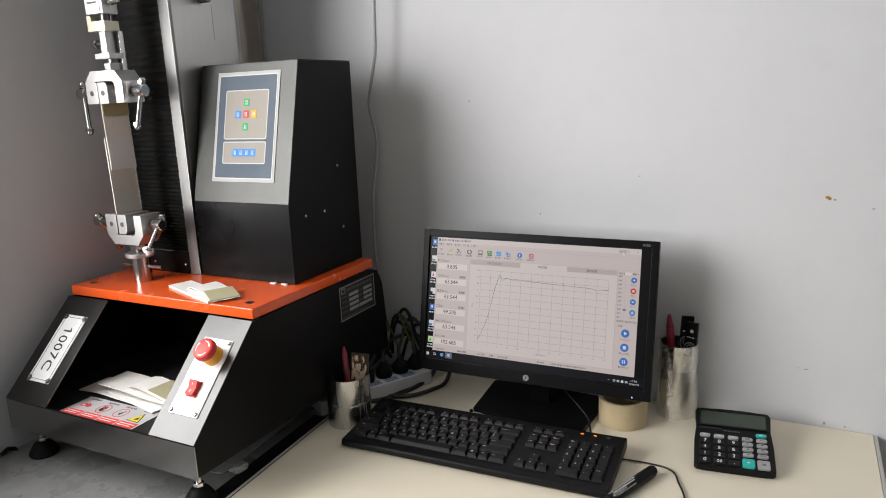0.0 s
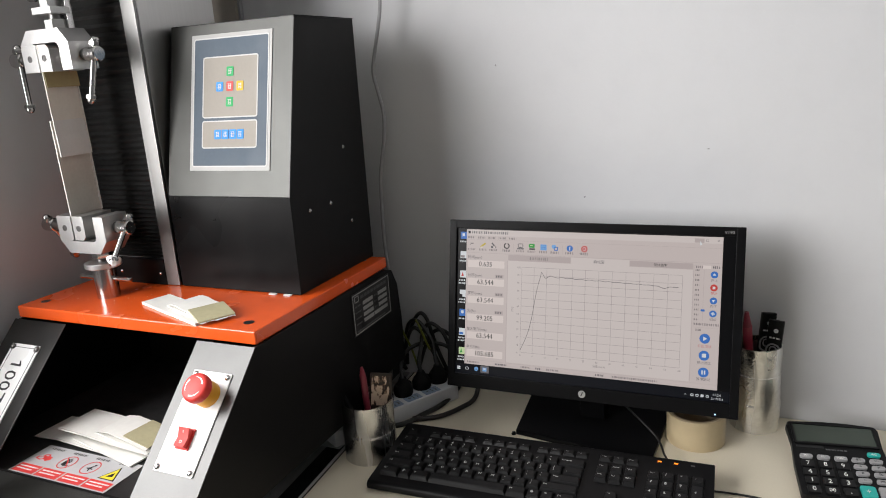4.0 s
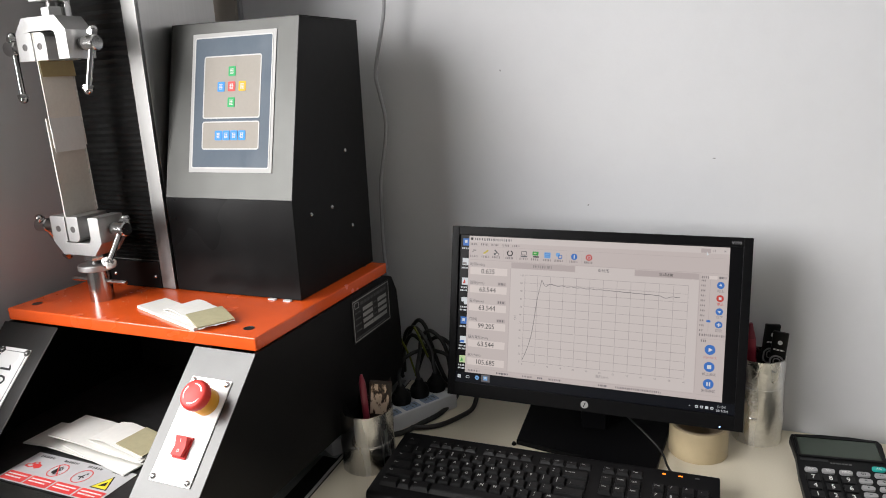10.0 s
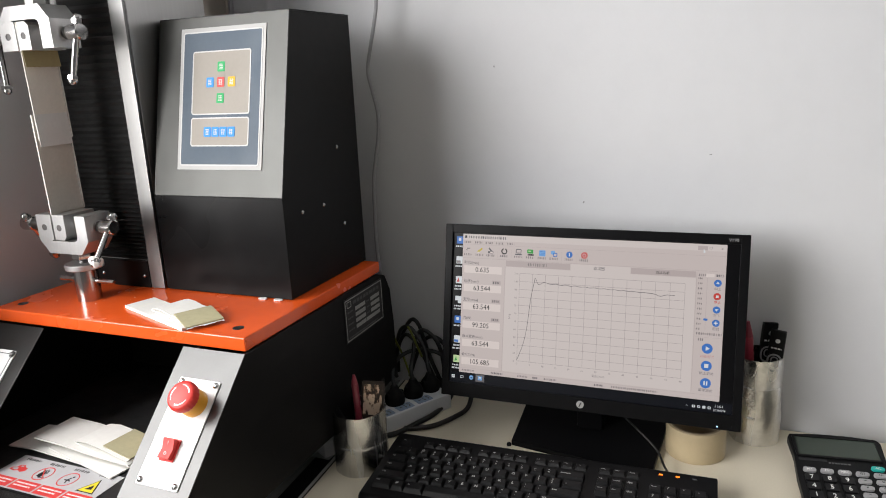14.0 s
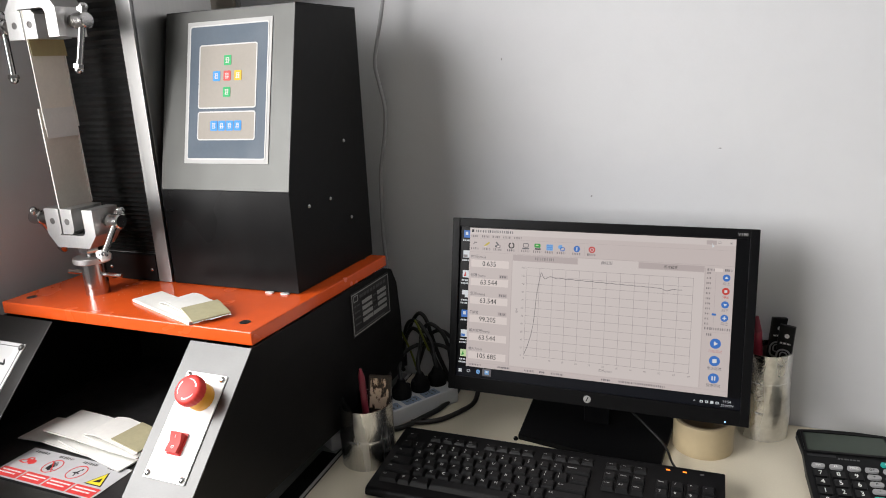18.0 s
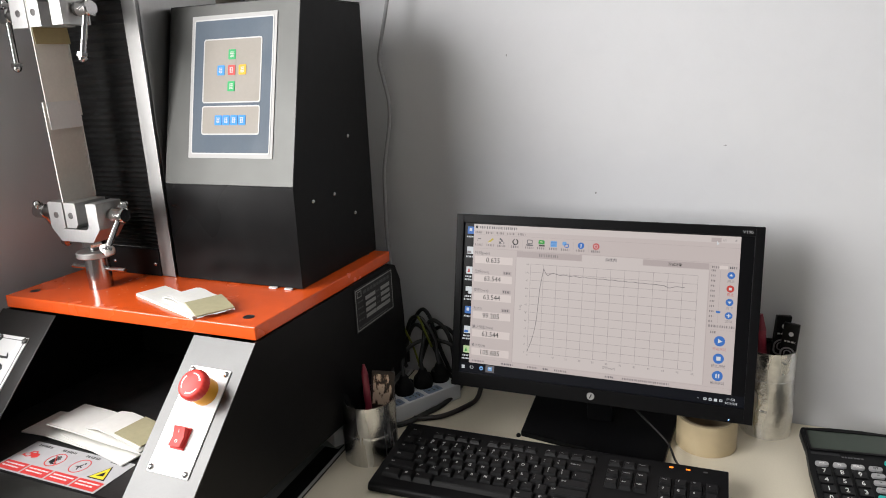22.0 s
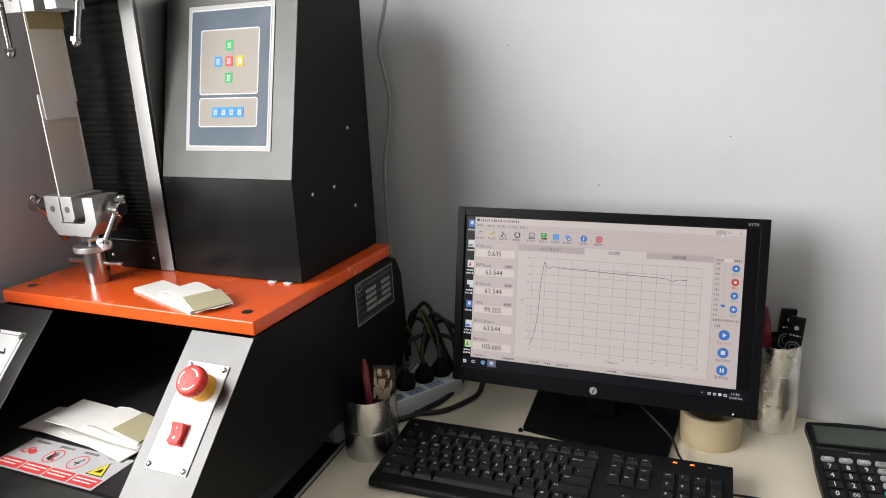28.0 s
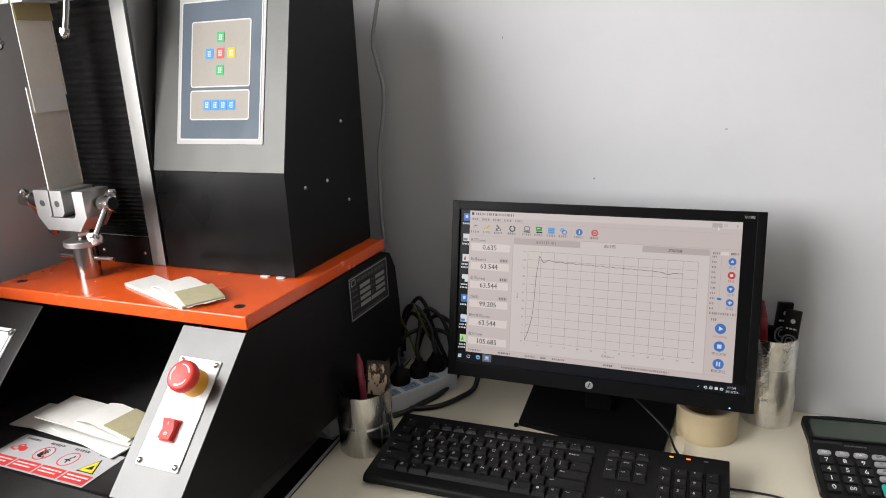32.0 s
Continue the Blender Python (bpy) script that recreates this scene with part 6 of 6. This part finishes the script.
def desk_things():
    c1 = Vector((-0.3855, 1.2160, DESK))
    foil_cup(c1, 0.0408, 0.0945, (0.046,), "pen cup wrapped in shiny aluminium tape, holding pens", 1, FOIL)
    z = DESK + 0.005
    pencil("ballpoint_pen", c1 + Vector((0.004, 0.004, 0.006)), c1 + Vector((-0.054, -0.030, 0.158)), 0.0048, BLACK_PLASTIC, SILVER_FILM, "black ballpoint pen with a silver tip standing in a cup", "pen", 0.024, 0.0010)
    pencil("ballpoint_pen", c1 + Vector((0.008, -0.008, 0.006)), c1 + Vector((0.000, -0.006, 0.150)), 0.0052, MAROON, MAROON, "dark red pen standing in a cup", "pen", 0.014, 0.002)
    # a carved-looking printed card in a dark brown holder
    h = thing("comb_holder", Matrix.Translation(c1 + Vector((0.010, 0.006, 0.006))) @ pose(0, 0, 0, -4, 6, 22), "dark brown holder with a tan printed face standing in a cup", "holder")
    part("sleeve", box(-0.0175, 0.0175, -0.004, 0.004, 0.0, 0.126, 0.003), BROWN_DARK, h)
    bm = box(-0.0140, 0.0140, -0.0048, -0.0041, 0.074, 0.1225, 0.0003)
    part("printed_face", bm, CARVED_FACE, h, "tan face with dark brown carving lines")
    rng = random.Random(5)
    c2 = Vector((0.1705, 1.4780, DESK))
    foil_cup(c2, 0.0352, 0.139, (0.047, 0.094), "tall pen cup wrapped in crinkled aluminium tape beside the monitor", 2, FOIL_CREASED)
    pencil("ballpoint_pen", c2 + Vector((-0.004, 0.010, 0.006)), c2 + Vector((-0.018, 0.002, 0.188)), 0.0072, CRIMSON, MAROON, "red pen with a dark tip standing in a cup", "pen", 0.024, 0.003)
    for k, (dx, dy, zz, rz) in enumerate(((0.013, -0.006, 0.182, -12), (0.002, 0.006, 0.187, 16))):
        b = thing("lead_case", Matrix.Translation(c2 + Vector((dx, dy, 0.006))) @ pose(0, 0, 0, 0, 4, rz), "flat black pencil-lead case with white print standing in a cup", "lead case", "lead cases in the cup")
        part("case", box(-0.011, 0.011, -0.0035, 0.0035, 0, zz - 0.006, 0.0015), BLACK_PLASTIC, b)
        bm = bmesh.new()
        mm = Matrix.Rotation(radians(90), 4, "X")
        lathe([(0.0034, 0), (0.0034, 0.0003), (0, 0.0003)], Matrix.Translation((0.001, -0.0036, zz - 0.022)) @ mm, 16, bm)
        part("white_dot", bm, SIGN_WHITE, b)
        bm = bars(rng, -0.007, 0.008, zz - 0.034, 0.0025, 0.0036, 0.0002, low=0.002, high=0.004)
        bmesh.ops.transform(bm, matrix=mm, verts=bm.verts)
        part("print", bm, PALE_LEGEND, b)
        bm = bmesh.new()
        band(0.021, 0.026, 0.0100, 0.0026, 0.0003, 0, zz - 0.056, 0.0036, bm)
        band(0.011, 0.013, 0.0050, 0.0018, 0.0003, 0, zz - 0.054, 0.0036, bm)
        bmesh.ops.transform(bm, matrix=mm, verts=bm.verts)
        part("ring_print", bm, GREY_KEY, b)
    # roll of tape
    t = thing("tape_roll", Matrix.Translation((0.0870, 1.4040, DESK)), "roll of cream packing tape lying flat", "tape roll")
    bm = lathe([(0.0385, 0), (0.0425, 0.0), (0.0430, 0.0008), (0.0430, 0.0472), (0.0425, 0.048), (0.0385, 0.048), (0.0385, 0.0)], None, 64)
    part("tape", bm, TAPE_SIDE, t)
    bm = lathe([(0.0355, 0.0), (0.0383, 0.0), (0.0383, 0.0478), (0.0355, 0.0478), (0.0355, 0.0)], None, 64)
    part("core", bm, CARD_CORE, t, "brown cardboard core")
    bm = bmesh.new()
    ring = []
    for k in range(15):
        a = radians(-60 + 5 * k)
        rr = 0.0431 + 0.0012 * (k / 14) ** 2
        ring.append([bm.verts.new((rr * math.cos(a), rr * math.sin(a), zz)) for zz in (0.0005, 0.0475)])
    for a, b in zip(ring, ring[1:]):
        bm.faces.new((a[0], b[0], b[1], a[1]))
    part("loose_end", bm, TAPE_SIDE, t)
    # marker
    a, b = Vector((0.129, 1.125, DESK + 0.0092)), Vector((0.174, 1.238, DESK + 0.0092))
    way = (b - a).normalized()
    mk = thing("marker_pen", Matrix.Translation(a), "black marker pen with white print lying on the desk", "marker")
    q = way.to_track_quat("Z", "Y").to_matrix().to_4x4()
    n = (b - a).length
    part("barrel", lathe([(0, 0), (0.0078, 0), (0.0086, 0.002), (0.0088, n - 0.050), (0.0080, n - 0.049), (0, n - 0.049)], q, 24), BLACK_PLASTIC, mk)
    part("cap", lathe([(0, n - 0.050), (0.0085, n - 0.050), (0.0092, n - 0.048), (0.0088, n - 0.006), (0.0075, n - 0.001), (0.005, n), (0, n)], q, 24), BLACK_PLASTIC, mk)
    bm = bmesh.new()
    up_axis = (q.inverted() @ Vector((0, 0, 1)))
    top = math.atan2(up_axis.y, up_axis.x)
    for row, (spread, lo, hi) in enumerate(((-0.75, 0.010, 0.060), (-0.30, 0.006, 0.066), (0.15, 0.012, 0.064), (0.50, 0.008, 0.040), (0.85, 0.016, 0.060))):
        z0, wide = lo, rng.uniform(0.10, 0.26)
        while z0 < hi:
            ln = rng.uniform(0.0015, 0.0060)
            a0 = top + spread
            bm.faces.new([bm.verts.new(q @ Vector((0.0090 * math.cos(a0 + s), 0.0090 * math.sin(a0 + s), z0 + zz))) for s, zz in ((0, 0), (wide, 0), (wide, ln), (0, ln))])
            z0 += ln + rng.uniform(0.0008, 0.0030)
    part("print", bm, PALE_LEGEND, mk, round_=False)


desk_things()

# ---- power strip, plugs and cables ----


def power():
    along, across = Vector((0.503, 0.864, 0)), Vector((-0.864, 0.503, 0))
    m = basis(Vector((-0.387, 1.311, DESK)) + along * 0.0065 + across * 0.029, along, across)
    st = thing("power_strip", m, "white power strip with pale blue sockets", "power strip")
    part("body", box(-0.1265, 0.1265, -0.029, 0.029, 0.0, 0.029, 0.004), STRIP_WHITE, st)
    for k in range(5):
        x = -0.083 + 0.0395 * k
        s = part("socket", slab(0.031, 0.020, 0.002, 0.0008, x, -0.0150, 0.0288), STRIP_BLUE, st, "pale blue socket face")
        bm = bmesh.new()
        for dx, dy, a in ((-0.007, 0.0, 90), (0.001, 0.004, 0), (0.001, -0.004, 0), (0.009, 0.003, 30), (0.009, -0.003, -30)):
            box(-0.0010, 0.0010, -0.0026, 0.0026, 0, 0.0003, m=Matrix.Translation((x + dx, -0.0150 + dy, 0.0297)) @ Matrix.Rotation(radians(a), 4, "Z"), bm=bm)
        part("slots", bm, GREY_INK, s)
    # plugs with their leads
    leads = ([(-0.412, 1.345, 0.822), (-0.440, 1.39, 0.838), (-0.452, 1.44, 0.822), (-0.448, 1.47, 0.775)],
             [(-0.412, 1.385, 0.824), (-0.425, 1.43, 0.828), (-0.410, 1.455, 0.836), (-0.385, 1.460, 0.839), (-0.355, 1.460, 0.836), (-0.336, 1.462, 0.815), (-0.325, 1.468, 0.775)],
             [(-0.386, 1.405, 0.826), (-0.396, 1.44, 0.842), (-0.402, 1.462, 0.858), (-0.390, 1.470, 0.874), (-0.368, 1.468, 0.864), (-0.354, 1.465, 0.842), (-0.350, 1.470, 0.800), (-0.352, 1.476, 0.765)],
             [(-0.368, 1.436, 0.822), (-0.378, 1.452, 0.842), (-0.392, 1.460, 0.860), (-0.412, 1.465, 0.878), (-0.432, 1.470, 0.872), (-0.446, 1.478, 0.840), (-0.450, 1.482, 0.780)])
    for (x, y), lead in zip(((-0.010, 0.006), (0.0315, 0.007), (0.0715, 0.008), (0.1080, 0.008)), leads):
        at = m @ Vector((x, y, 0.0292))
        p = thing("plug", Matrix.Translation(at), "black power plug pushed into the power strip", "plug", "plugs in the power strip")
        bm = lathe([(0, 0), (0.0160, 0), (0.0172, 0.003), (0.0172, 0.012), (0.0150, 0.018), (0.009, 0.025), (0.0062, 0.032), (0, 0.032)], None, 24)
        part("body", bm, RUBBER, p)
        part("grip_rib", box(-0.0045, 0.0045, -0.0165, 0.0165, 0.010, 0.021, 0.002, m=Matrix.Rotation(radians(150), 4, "Z")), RUBBER, p)
        part("lead", tube([(0, 0, 0.030)] + [Vector(q) - at for q in lead], 0.0036), CABLE, p)
    # loose loops behind the plugs
    loops = ([(-0.455, 1.480, 0.79), (-0.442, 1.472, 0.835), (-0.424, 1.468, 0.862), (-0.404, 1.466, 0.852), (-0.386, 1.466, 0.820), (-0.372, 1.470, 0.785), (-0.360, 1.478, 0.762)],
             [(-0.458, 1.490, 0.80), (-0.440, 1.486, 0.852), (-0.418, 1.484, 0.886), (-0.402, 1.482, 0.878), (-0.392, 1.482, 0.846), (-0.380, 1.484, 0.806), (-0.366, 1.490, 0.765)],
             [(-0.430, 1.490, 0.77), (-0.414, 1.488, 0.812), (-0.396, 1.486, 0.846), (-0.374, 1.486, 0.856), (-0.352, 1.488, 0.838), (-0.338, 1.490, 0.795), (-0.332, 1.494, 0.765)])
    for pts in loops:
        solo("power_cable", tube(pts, 0.0037), CABLE, "black power cable looped beside the machine", "cable", group="cables by the power strip")
    for pts in ([(-0.448, 1.458, 0.876), (-0.440, 1.455, 0.858), (-0.424, 1.452, 0.829), (-0.412, 1.448, 0.800), (-0.404, 1.444, 0.782)],
                [(-0.412, 1.456, 0.884), (-0.404, 1.454, 0.872), (-0.394, 1.452, 0.850), (-0.384, 1.450, 0.830)]):
        solo("earth_wire", tube(pts, 0.0020), EARTH, "yellow-green sleeved wire among the black cables", "cable", group="cables by the power strip")
    solo("power_cable", tube([(-0.330, 1.495, 0.790), (-0.330, 1.462, 0.770), (-0.331, 1.438, 0.7590), (-0.338, 1.388, 0.7550), (-0.354, 1.346, 0.7550), (-0.371, 1.308, 0.7550), (-0.395, 1.285, 0.7550)], 0.0045), CABLE, "thick black cable curving over the desk", "cable", group="cables by the power strip")
    solo("power_cable", tube([(-0.298, 1.496, 0.800), (-0.292, 1.457, 0.772), (-0.290, 1.424, 0.7552), (-0.300, 1.387, 0.7552), (-0.321, 1.350, 0.7552), (-0.346, 1.332, 0.7552), (-0.366, 1.326, 0.7552)], 0.0042), CABLE_BROWN, "dark brown cable curving over the desk", "cable", group="cables by the power strip")


power()

# ---- loose samples, label and scraps on the machine and the table ----


def ribbon(a, b, width, profile, thick):
    """A strip that runs from a to b in plan and rises as the profile says: (share of the way, height)."""
    a, b = Vector(a), Vector(b)
    way = b - a
    side = Vector((-way.y, way.x, 0)).normalized() * width / 2
    bm = bmesh.new()
    rows = []
    for s, z in profile:
        p = a + way * s + Vector((0, 0, z))
        rows.append([bm.verts.new(p - side), bm.verts.new(p + side), bm.verts.new(p + side + Vector((0, 0, thick))), bm.verts.new(p - side + Vector((0, 0, thick)))])
    for p, q in zip(rows, rows[1:]):
        for i in range(4):
            j = (i + 1) % 4
            bm.faces.new((p[i], p[j], q[j], q[i]))
    bm.faces.new(rows[0][::-1])
    bm.faces.new(rows[-1])
    return bm


def samples():
    z = 1.0282
    s = thing("folded_sample", Matrix.Translation((-0.57, 1.07, z)), "folded white foam strip with olive liner on the plate", "test sample", "used samples")
    W("lower_layer", ribbon((-0.6540, 1.090, z), (-0.504, 1.036, z), 0.043, [(0, 0), (1, 0)], 0.0040), PAPER, s)
    prof = [(1.0, 0.0042), (0.2, 0.0044), (0.03, 0.0050), (0.0, 0.0060), (0.04, 0.0072), (0.2, 0.0096), (0.4, 0.0098), (0.65, 0.0074), (0.85, 0.0074), (1.0, 0.0092)]
    W("upper_layer", ribbon((-0.594, 1.082, z), (-0.524, 1.058, z), 0.048, prof, 0.0012), PAPER, s)
    W("liner", ribbon((-0.531, 1.060, z), (-0.491, 1.036, z), 0.049, [(0, 0.0106), (0.2, 0.0100), (0.8, 0.0062), (1, 0.0046)], 0.0018), KRAFT_PALE, s, "olive liner")
    rng = random.Random(12)
    bm = bmesh.new()
    ring = []
    for k in range(16):
        p = Vector((-0.491, 1.036, z + 0.0048)) + Vector((0.515, 0.857, 0)) * (0.048 * (k / 15 - 0.5))
        ring.append([bm.verts.new(p), bm.verts.new(p + Vector((0.857, -0.515, -0.35)) * rng.uniform(0.0004, 0.0036))])
    for p, q in zip(ring, ring[1:]):
        bm.faces.new((p[0], q[0], q[1], p[1]))
    W("torn_edge", bm, PAPER, s, "torn white edge")
    z = 0.8522
    s = thing("folded_sample", Matrix.Translation((-0.68, 0.98, z)), "loose white sample strips piled in the machine's tray", "test sample", "used samples")
    W("strip", ribbon((-0.792, 0.985, z), (-0.630, 0.980, z), 0.062, [(0, 0.001), (0.3, 0.005), (1, 0.0)], 0.0018), PAPER, s)
    W("strip", ribbon((-0.715, 0.988, z + 0.0052), (-0.578, 0.962, z + 0.0018), 0.056, [(0, 0.001), (0.5, 0.0), (1, 0.0)], 0.0018), PAPER, s)
    W("strip", ribbon((-0.742, 0.989, z), (-0.566, 0.985, z), 0.062, [(0, 0.019), (0.3, 0.0175), (0.6, 0.013), (1, 0.010)], 0.0018), PAPER, s)
    prof = [(1.0, 0.0125), (0.3, 0.0150), (0.05, 0.0172), (0.0, 0.0190), (0.05, 0.0208), (0.25, 0.0245), (0.6, 0.0225), (1.0, 0.0180)]
    W("strip", ribbon((-0.676, 0.994, z), (-0.566, 0.978, z), 0.052, prof, 0.0012), PAPER, s)
    W("strip_liner", ribbon((-0.618, 0.987, z), (-0.566, 0.980, z), 0.048, [(0, 0.0255), (1, 0.0195)], 0.0012), KRAFT_PALE, s)
    # warning label stuck to the tray
    lab = basis((-0.659, 0.9125, 0.8524), (1, 0, 0), (0, 1, 0)) @ Matrix.Diagonal((0.885, 1, 1, 1))
    lb = thing("warning_label", lab, "white and red warning label stuck in the machine's tray", "label")
    part("sheet", slab(0.200, 0.066, 0.001, 0.0004), LABEL_FILM, lb)
    rng = random.Random(6)
    for k in range(4):
        x = -0.0735 + 0.049 * k
        r = part("red_field", slab(0.0455, 0.0175, 0.0005, 0.0002, x, -0.0215, 0.0004), RED_INK, lb)
        bm = bars(rng, x - 0.019, x + 0.019, -0.0180, 0.0022, 0.0006, low=0.003, high=0.008)
        bars(rng, x - 0.019, x + 0.013, -0.0235, 0.0022, 0.0006, bm=bm, low=0.003, high=0.008)
        part("print", bm, PALE_LEGEND, r)
        part("heading", bars(rng, x - 0.013, x + 0.015, 0.0265, 0.0040, 0.0004, low=0.002, high=0.004), GREY_INK, lb)
        if k in (1, 2):
            ring = part("ring", band(0.029, 0.029, 0.0144, 0.0014, 0.0003, x, 0.006, 0.0004), RED_INK, lb, "red prohibition ring")
            if k == 1:
                bm = slab(0.0090, 0.0085, 0.0030, 0.0002, x - 0.0022, 0.0030, 0.0004)
                for f, (dx, dy, a, ln) in enumerate(((0.0010, 0.0060, -38, 0.0085), (-0.0004, 0.0080, -30, 0.0095), (-0.0024, 0.0092, -20, 0.0095), (-0.0046, 0.0086, -8, 0.0080), (0.0028, 0.0010, -75, 0.0070))):
                    box(-0.0009, 0.0009, -0.002, ln, 0.0001 + 0.00002 * f, 0.00022 + 0.00002 * f, m=Matrix.Translation((x + dx - 0.001, dy - 0.0030, 0.0004)) @ Matrix.Rotation(radians(a), 4, "Z"), bm=bm)
                part("pictogram", bm, INK, lb, "black hand")
                part("slash", box(-0.013, 0.013, -0.0007, 0.0007, 0.0007, 0.0009, m=Matrix.Translation((x, 0.006, 0)) @ Matrix.Rotation(radians(-45), 4, "Z")), RED_INK, ring)
            else:
                bm = prism([(x - 0.0055, 0.0050), (x - 0.0010, 0.0062), (x + 0.0012, 0.0110), (x + 0.0030, 0.0104), (x + 0.0018, 0.0058), (x + 0.0060, 0.0046), (x + 0.0056, 0.0032), (x + 0.0012, 0.0040), (x + 0.0030, -0.0010), (x + 0.0014, -0.0014), (x - 0.0010, 0.0036), (x - 0.0056, 0.0036)], 0.0002, "z", 0.0004)
                part("pictogram", bm, INK, lb, "small black figure")
                part("pictogram_mark", slab(0.0034, 0.0034, 0.0016, 0.0002, x + 0.0036, 0.0124, 0.0004), INK, lb)
        elif k == 0:
            bm = prism([(x - 0.0150, 0.0010), (x - 0.0140, 0.0060), (x - 0.0080, 0.0070), (x - 0.0060, 0.0125), (x + 0.0020, 0.0140), (x + 0.0060, 0.0100), (x + 0.0125, 0.0090), (x + 0.0145, 0.0030), (x + 0.0080, -0.0010), (x + 0.0020, 0.0020), (x - 0.0040, -0.0010)], 0.0002, "z", 0.0004)
            part("pictogram", bm, RED_INK, lb, "red gloved hands")
            part("pictogram_mark", prism([(x - 0.0115, 0.0026), (x - 0.0100, 0.0050), (x - 0.0030, 0.0062), (x - 0.0006, 0.0030), (x - 0.0040, 0.0010)], 0.0002, "z", 0.0007), LABEL_FILM, lb)
            part("pictogram_mark", prism([(x - 0.0035, 0.0110), (x + 0.0015, 0.0118), (x + 0.0030, 0.0094), (x - 0.0020, 0.0088)], 0.0002, "z", 0.0007), LABEL_FILM, lb)
        else:
            part("triangle", prism([(x - 0.016, -0.009), (x + 0.016, -0.009), (x, 0.019)], 0.0002, "z", 0.0004), INK, lb)
            part("triangle_fill", prism([(x - 0.0132, -0.0075), (x + 0.0132, -0.0075), (x, 0.0158)], 0.0002, "z", 0.0007), YELLOW_INK, lb)
            part("pictogram", prism([(x - 0.005, -0.004), (x + 0.006, -0.002), (x + 0.002, 0.006), (x - 0.001, 0.002)], 0.0002, "z", 0.0010), INK, lb)
    # crumbs on the plate
    rng = random.Random(8)
    bm = bmesh.new()
    for k in range(34):
        x, y = rng.gauss(-0.735, 0.040), rng.gauss(1.088, 0.026)
        if y < 1.03 or (x - GX) ** 2 + (y - GY) ** 2 < 0.0005 or y > 1.15:
            continue
        r = rng.uniform(0.0003, 0.0009)
        box(-r, r, -r * 0.6, r * 0.6, 0, r * 0.6, m=Matrix.Translation((x, y, 1.0282)) @ Matrix.Rotation(rng.uniform(0, 3), 4, "Z"), bm=bm)
    solo("crumbs", bm, CARVED, "pale crumbs scattered on the orange plate", "crumbs", kind="stuff")
    # a thin tapering grey piece, paler than the tabletop, and a crumpled tissue by the machine
    strip = [(-0.4975, 1.192), (-0.4935, 1.192), (-0.4745, 1.004), (-0.4700, 0.985), (-0.4760, 0.968), (-0.5080, 0.962)]
    solo("grey_streak", prism(strip, 0.0012, "z", DESK + 0.0004), TISSUE, "thin tapering grey piece on the table beside the machine", "strip")
    bm = ribbon((-0.4600, 1.206, DESK + 0.0006), (-0.4560, 1.330, DESK + 0.0006), 0.040, [(0, 0.0008), (0.3, 0.0), (1, 0.0)], 0.0006)
    solo("paper_slip", bm, TISSUE, "grey paper slip under the machine's edge", "paper")
    solo("plastic_scrap", ribbon((-0.902, 0.858, DESK + 0.0004), (-0.893, 0.884, DESK + 0.0004), 0.018, [(0, 0.0), (0.5, 0.006), (1, 0.001)], 0.0012), RUBBER, "dark scrap of plastic lying by the wall", "scrap")
    bm = bmesh.new()
    bmesh.ops.create_icosphere(bm, subdivisions=3, radius=0.014)
    for v in bm.verts:
        v.co *= 1 + 0.55 * noise.noise(v.co * 130) + 0.25 * noise.noise(v.co * 300)
        v.co.z = max(v.co.z * 0.6, -0.006)
    solo("crumpled_tape", bm, TISSUE, "crumpled ball of translucent tape on the table", "tape scrap", Matrix.Translation((-0.455, 0.988, DESK + 0.0062)))


samples()


def motions():
    """The crosshead rises at 100 mm a minute until the strip lets go, the fold at half that."""
    speed, stop = 0.1 / 60, 26.95
    times = [0, 3, 6, 9, 12, 15, 18, 21, 24, 26, 26.9, 27.1, 28, 30, 32]
    walk(CROSSHEAD, [(t, pose(0, 0, speed * min(t, stop))) for t in times])
    walk(STRIP, [(t, pose(0, 0, speed * min(t, stop))) for t in times])
    walk(FOLD, [(t, pose(0, 0, speed * min(t, stop) / 2)) for t in times])
    for line, rows in CURVES:
        walk(line, rows)


motions()
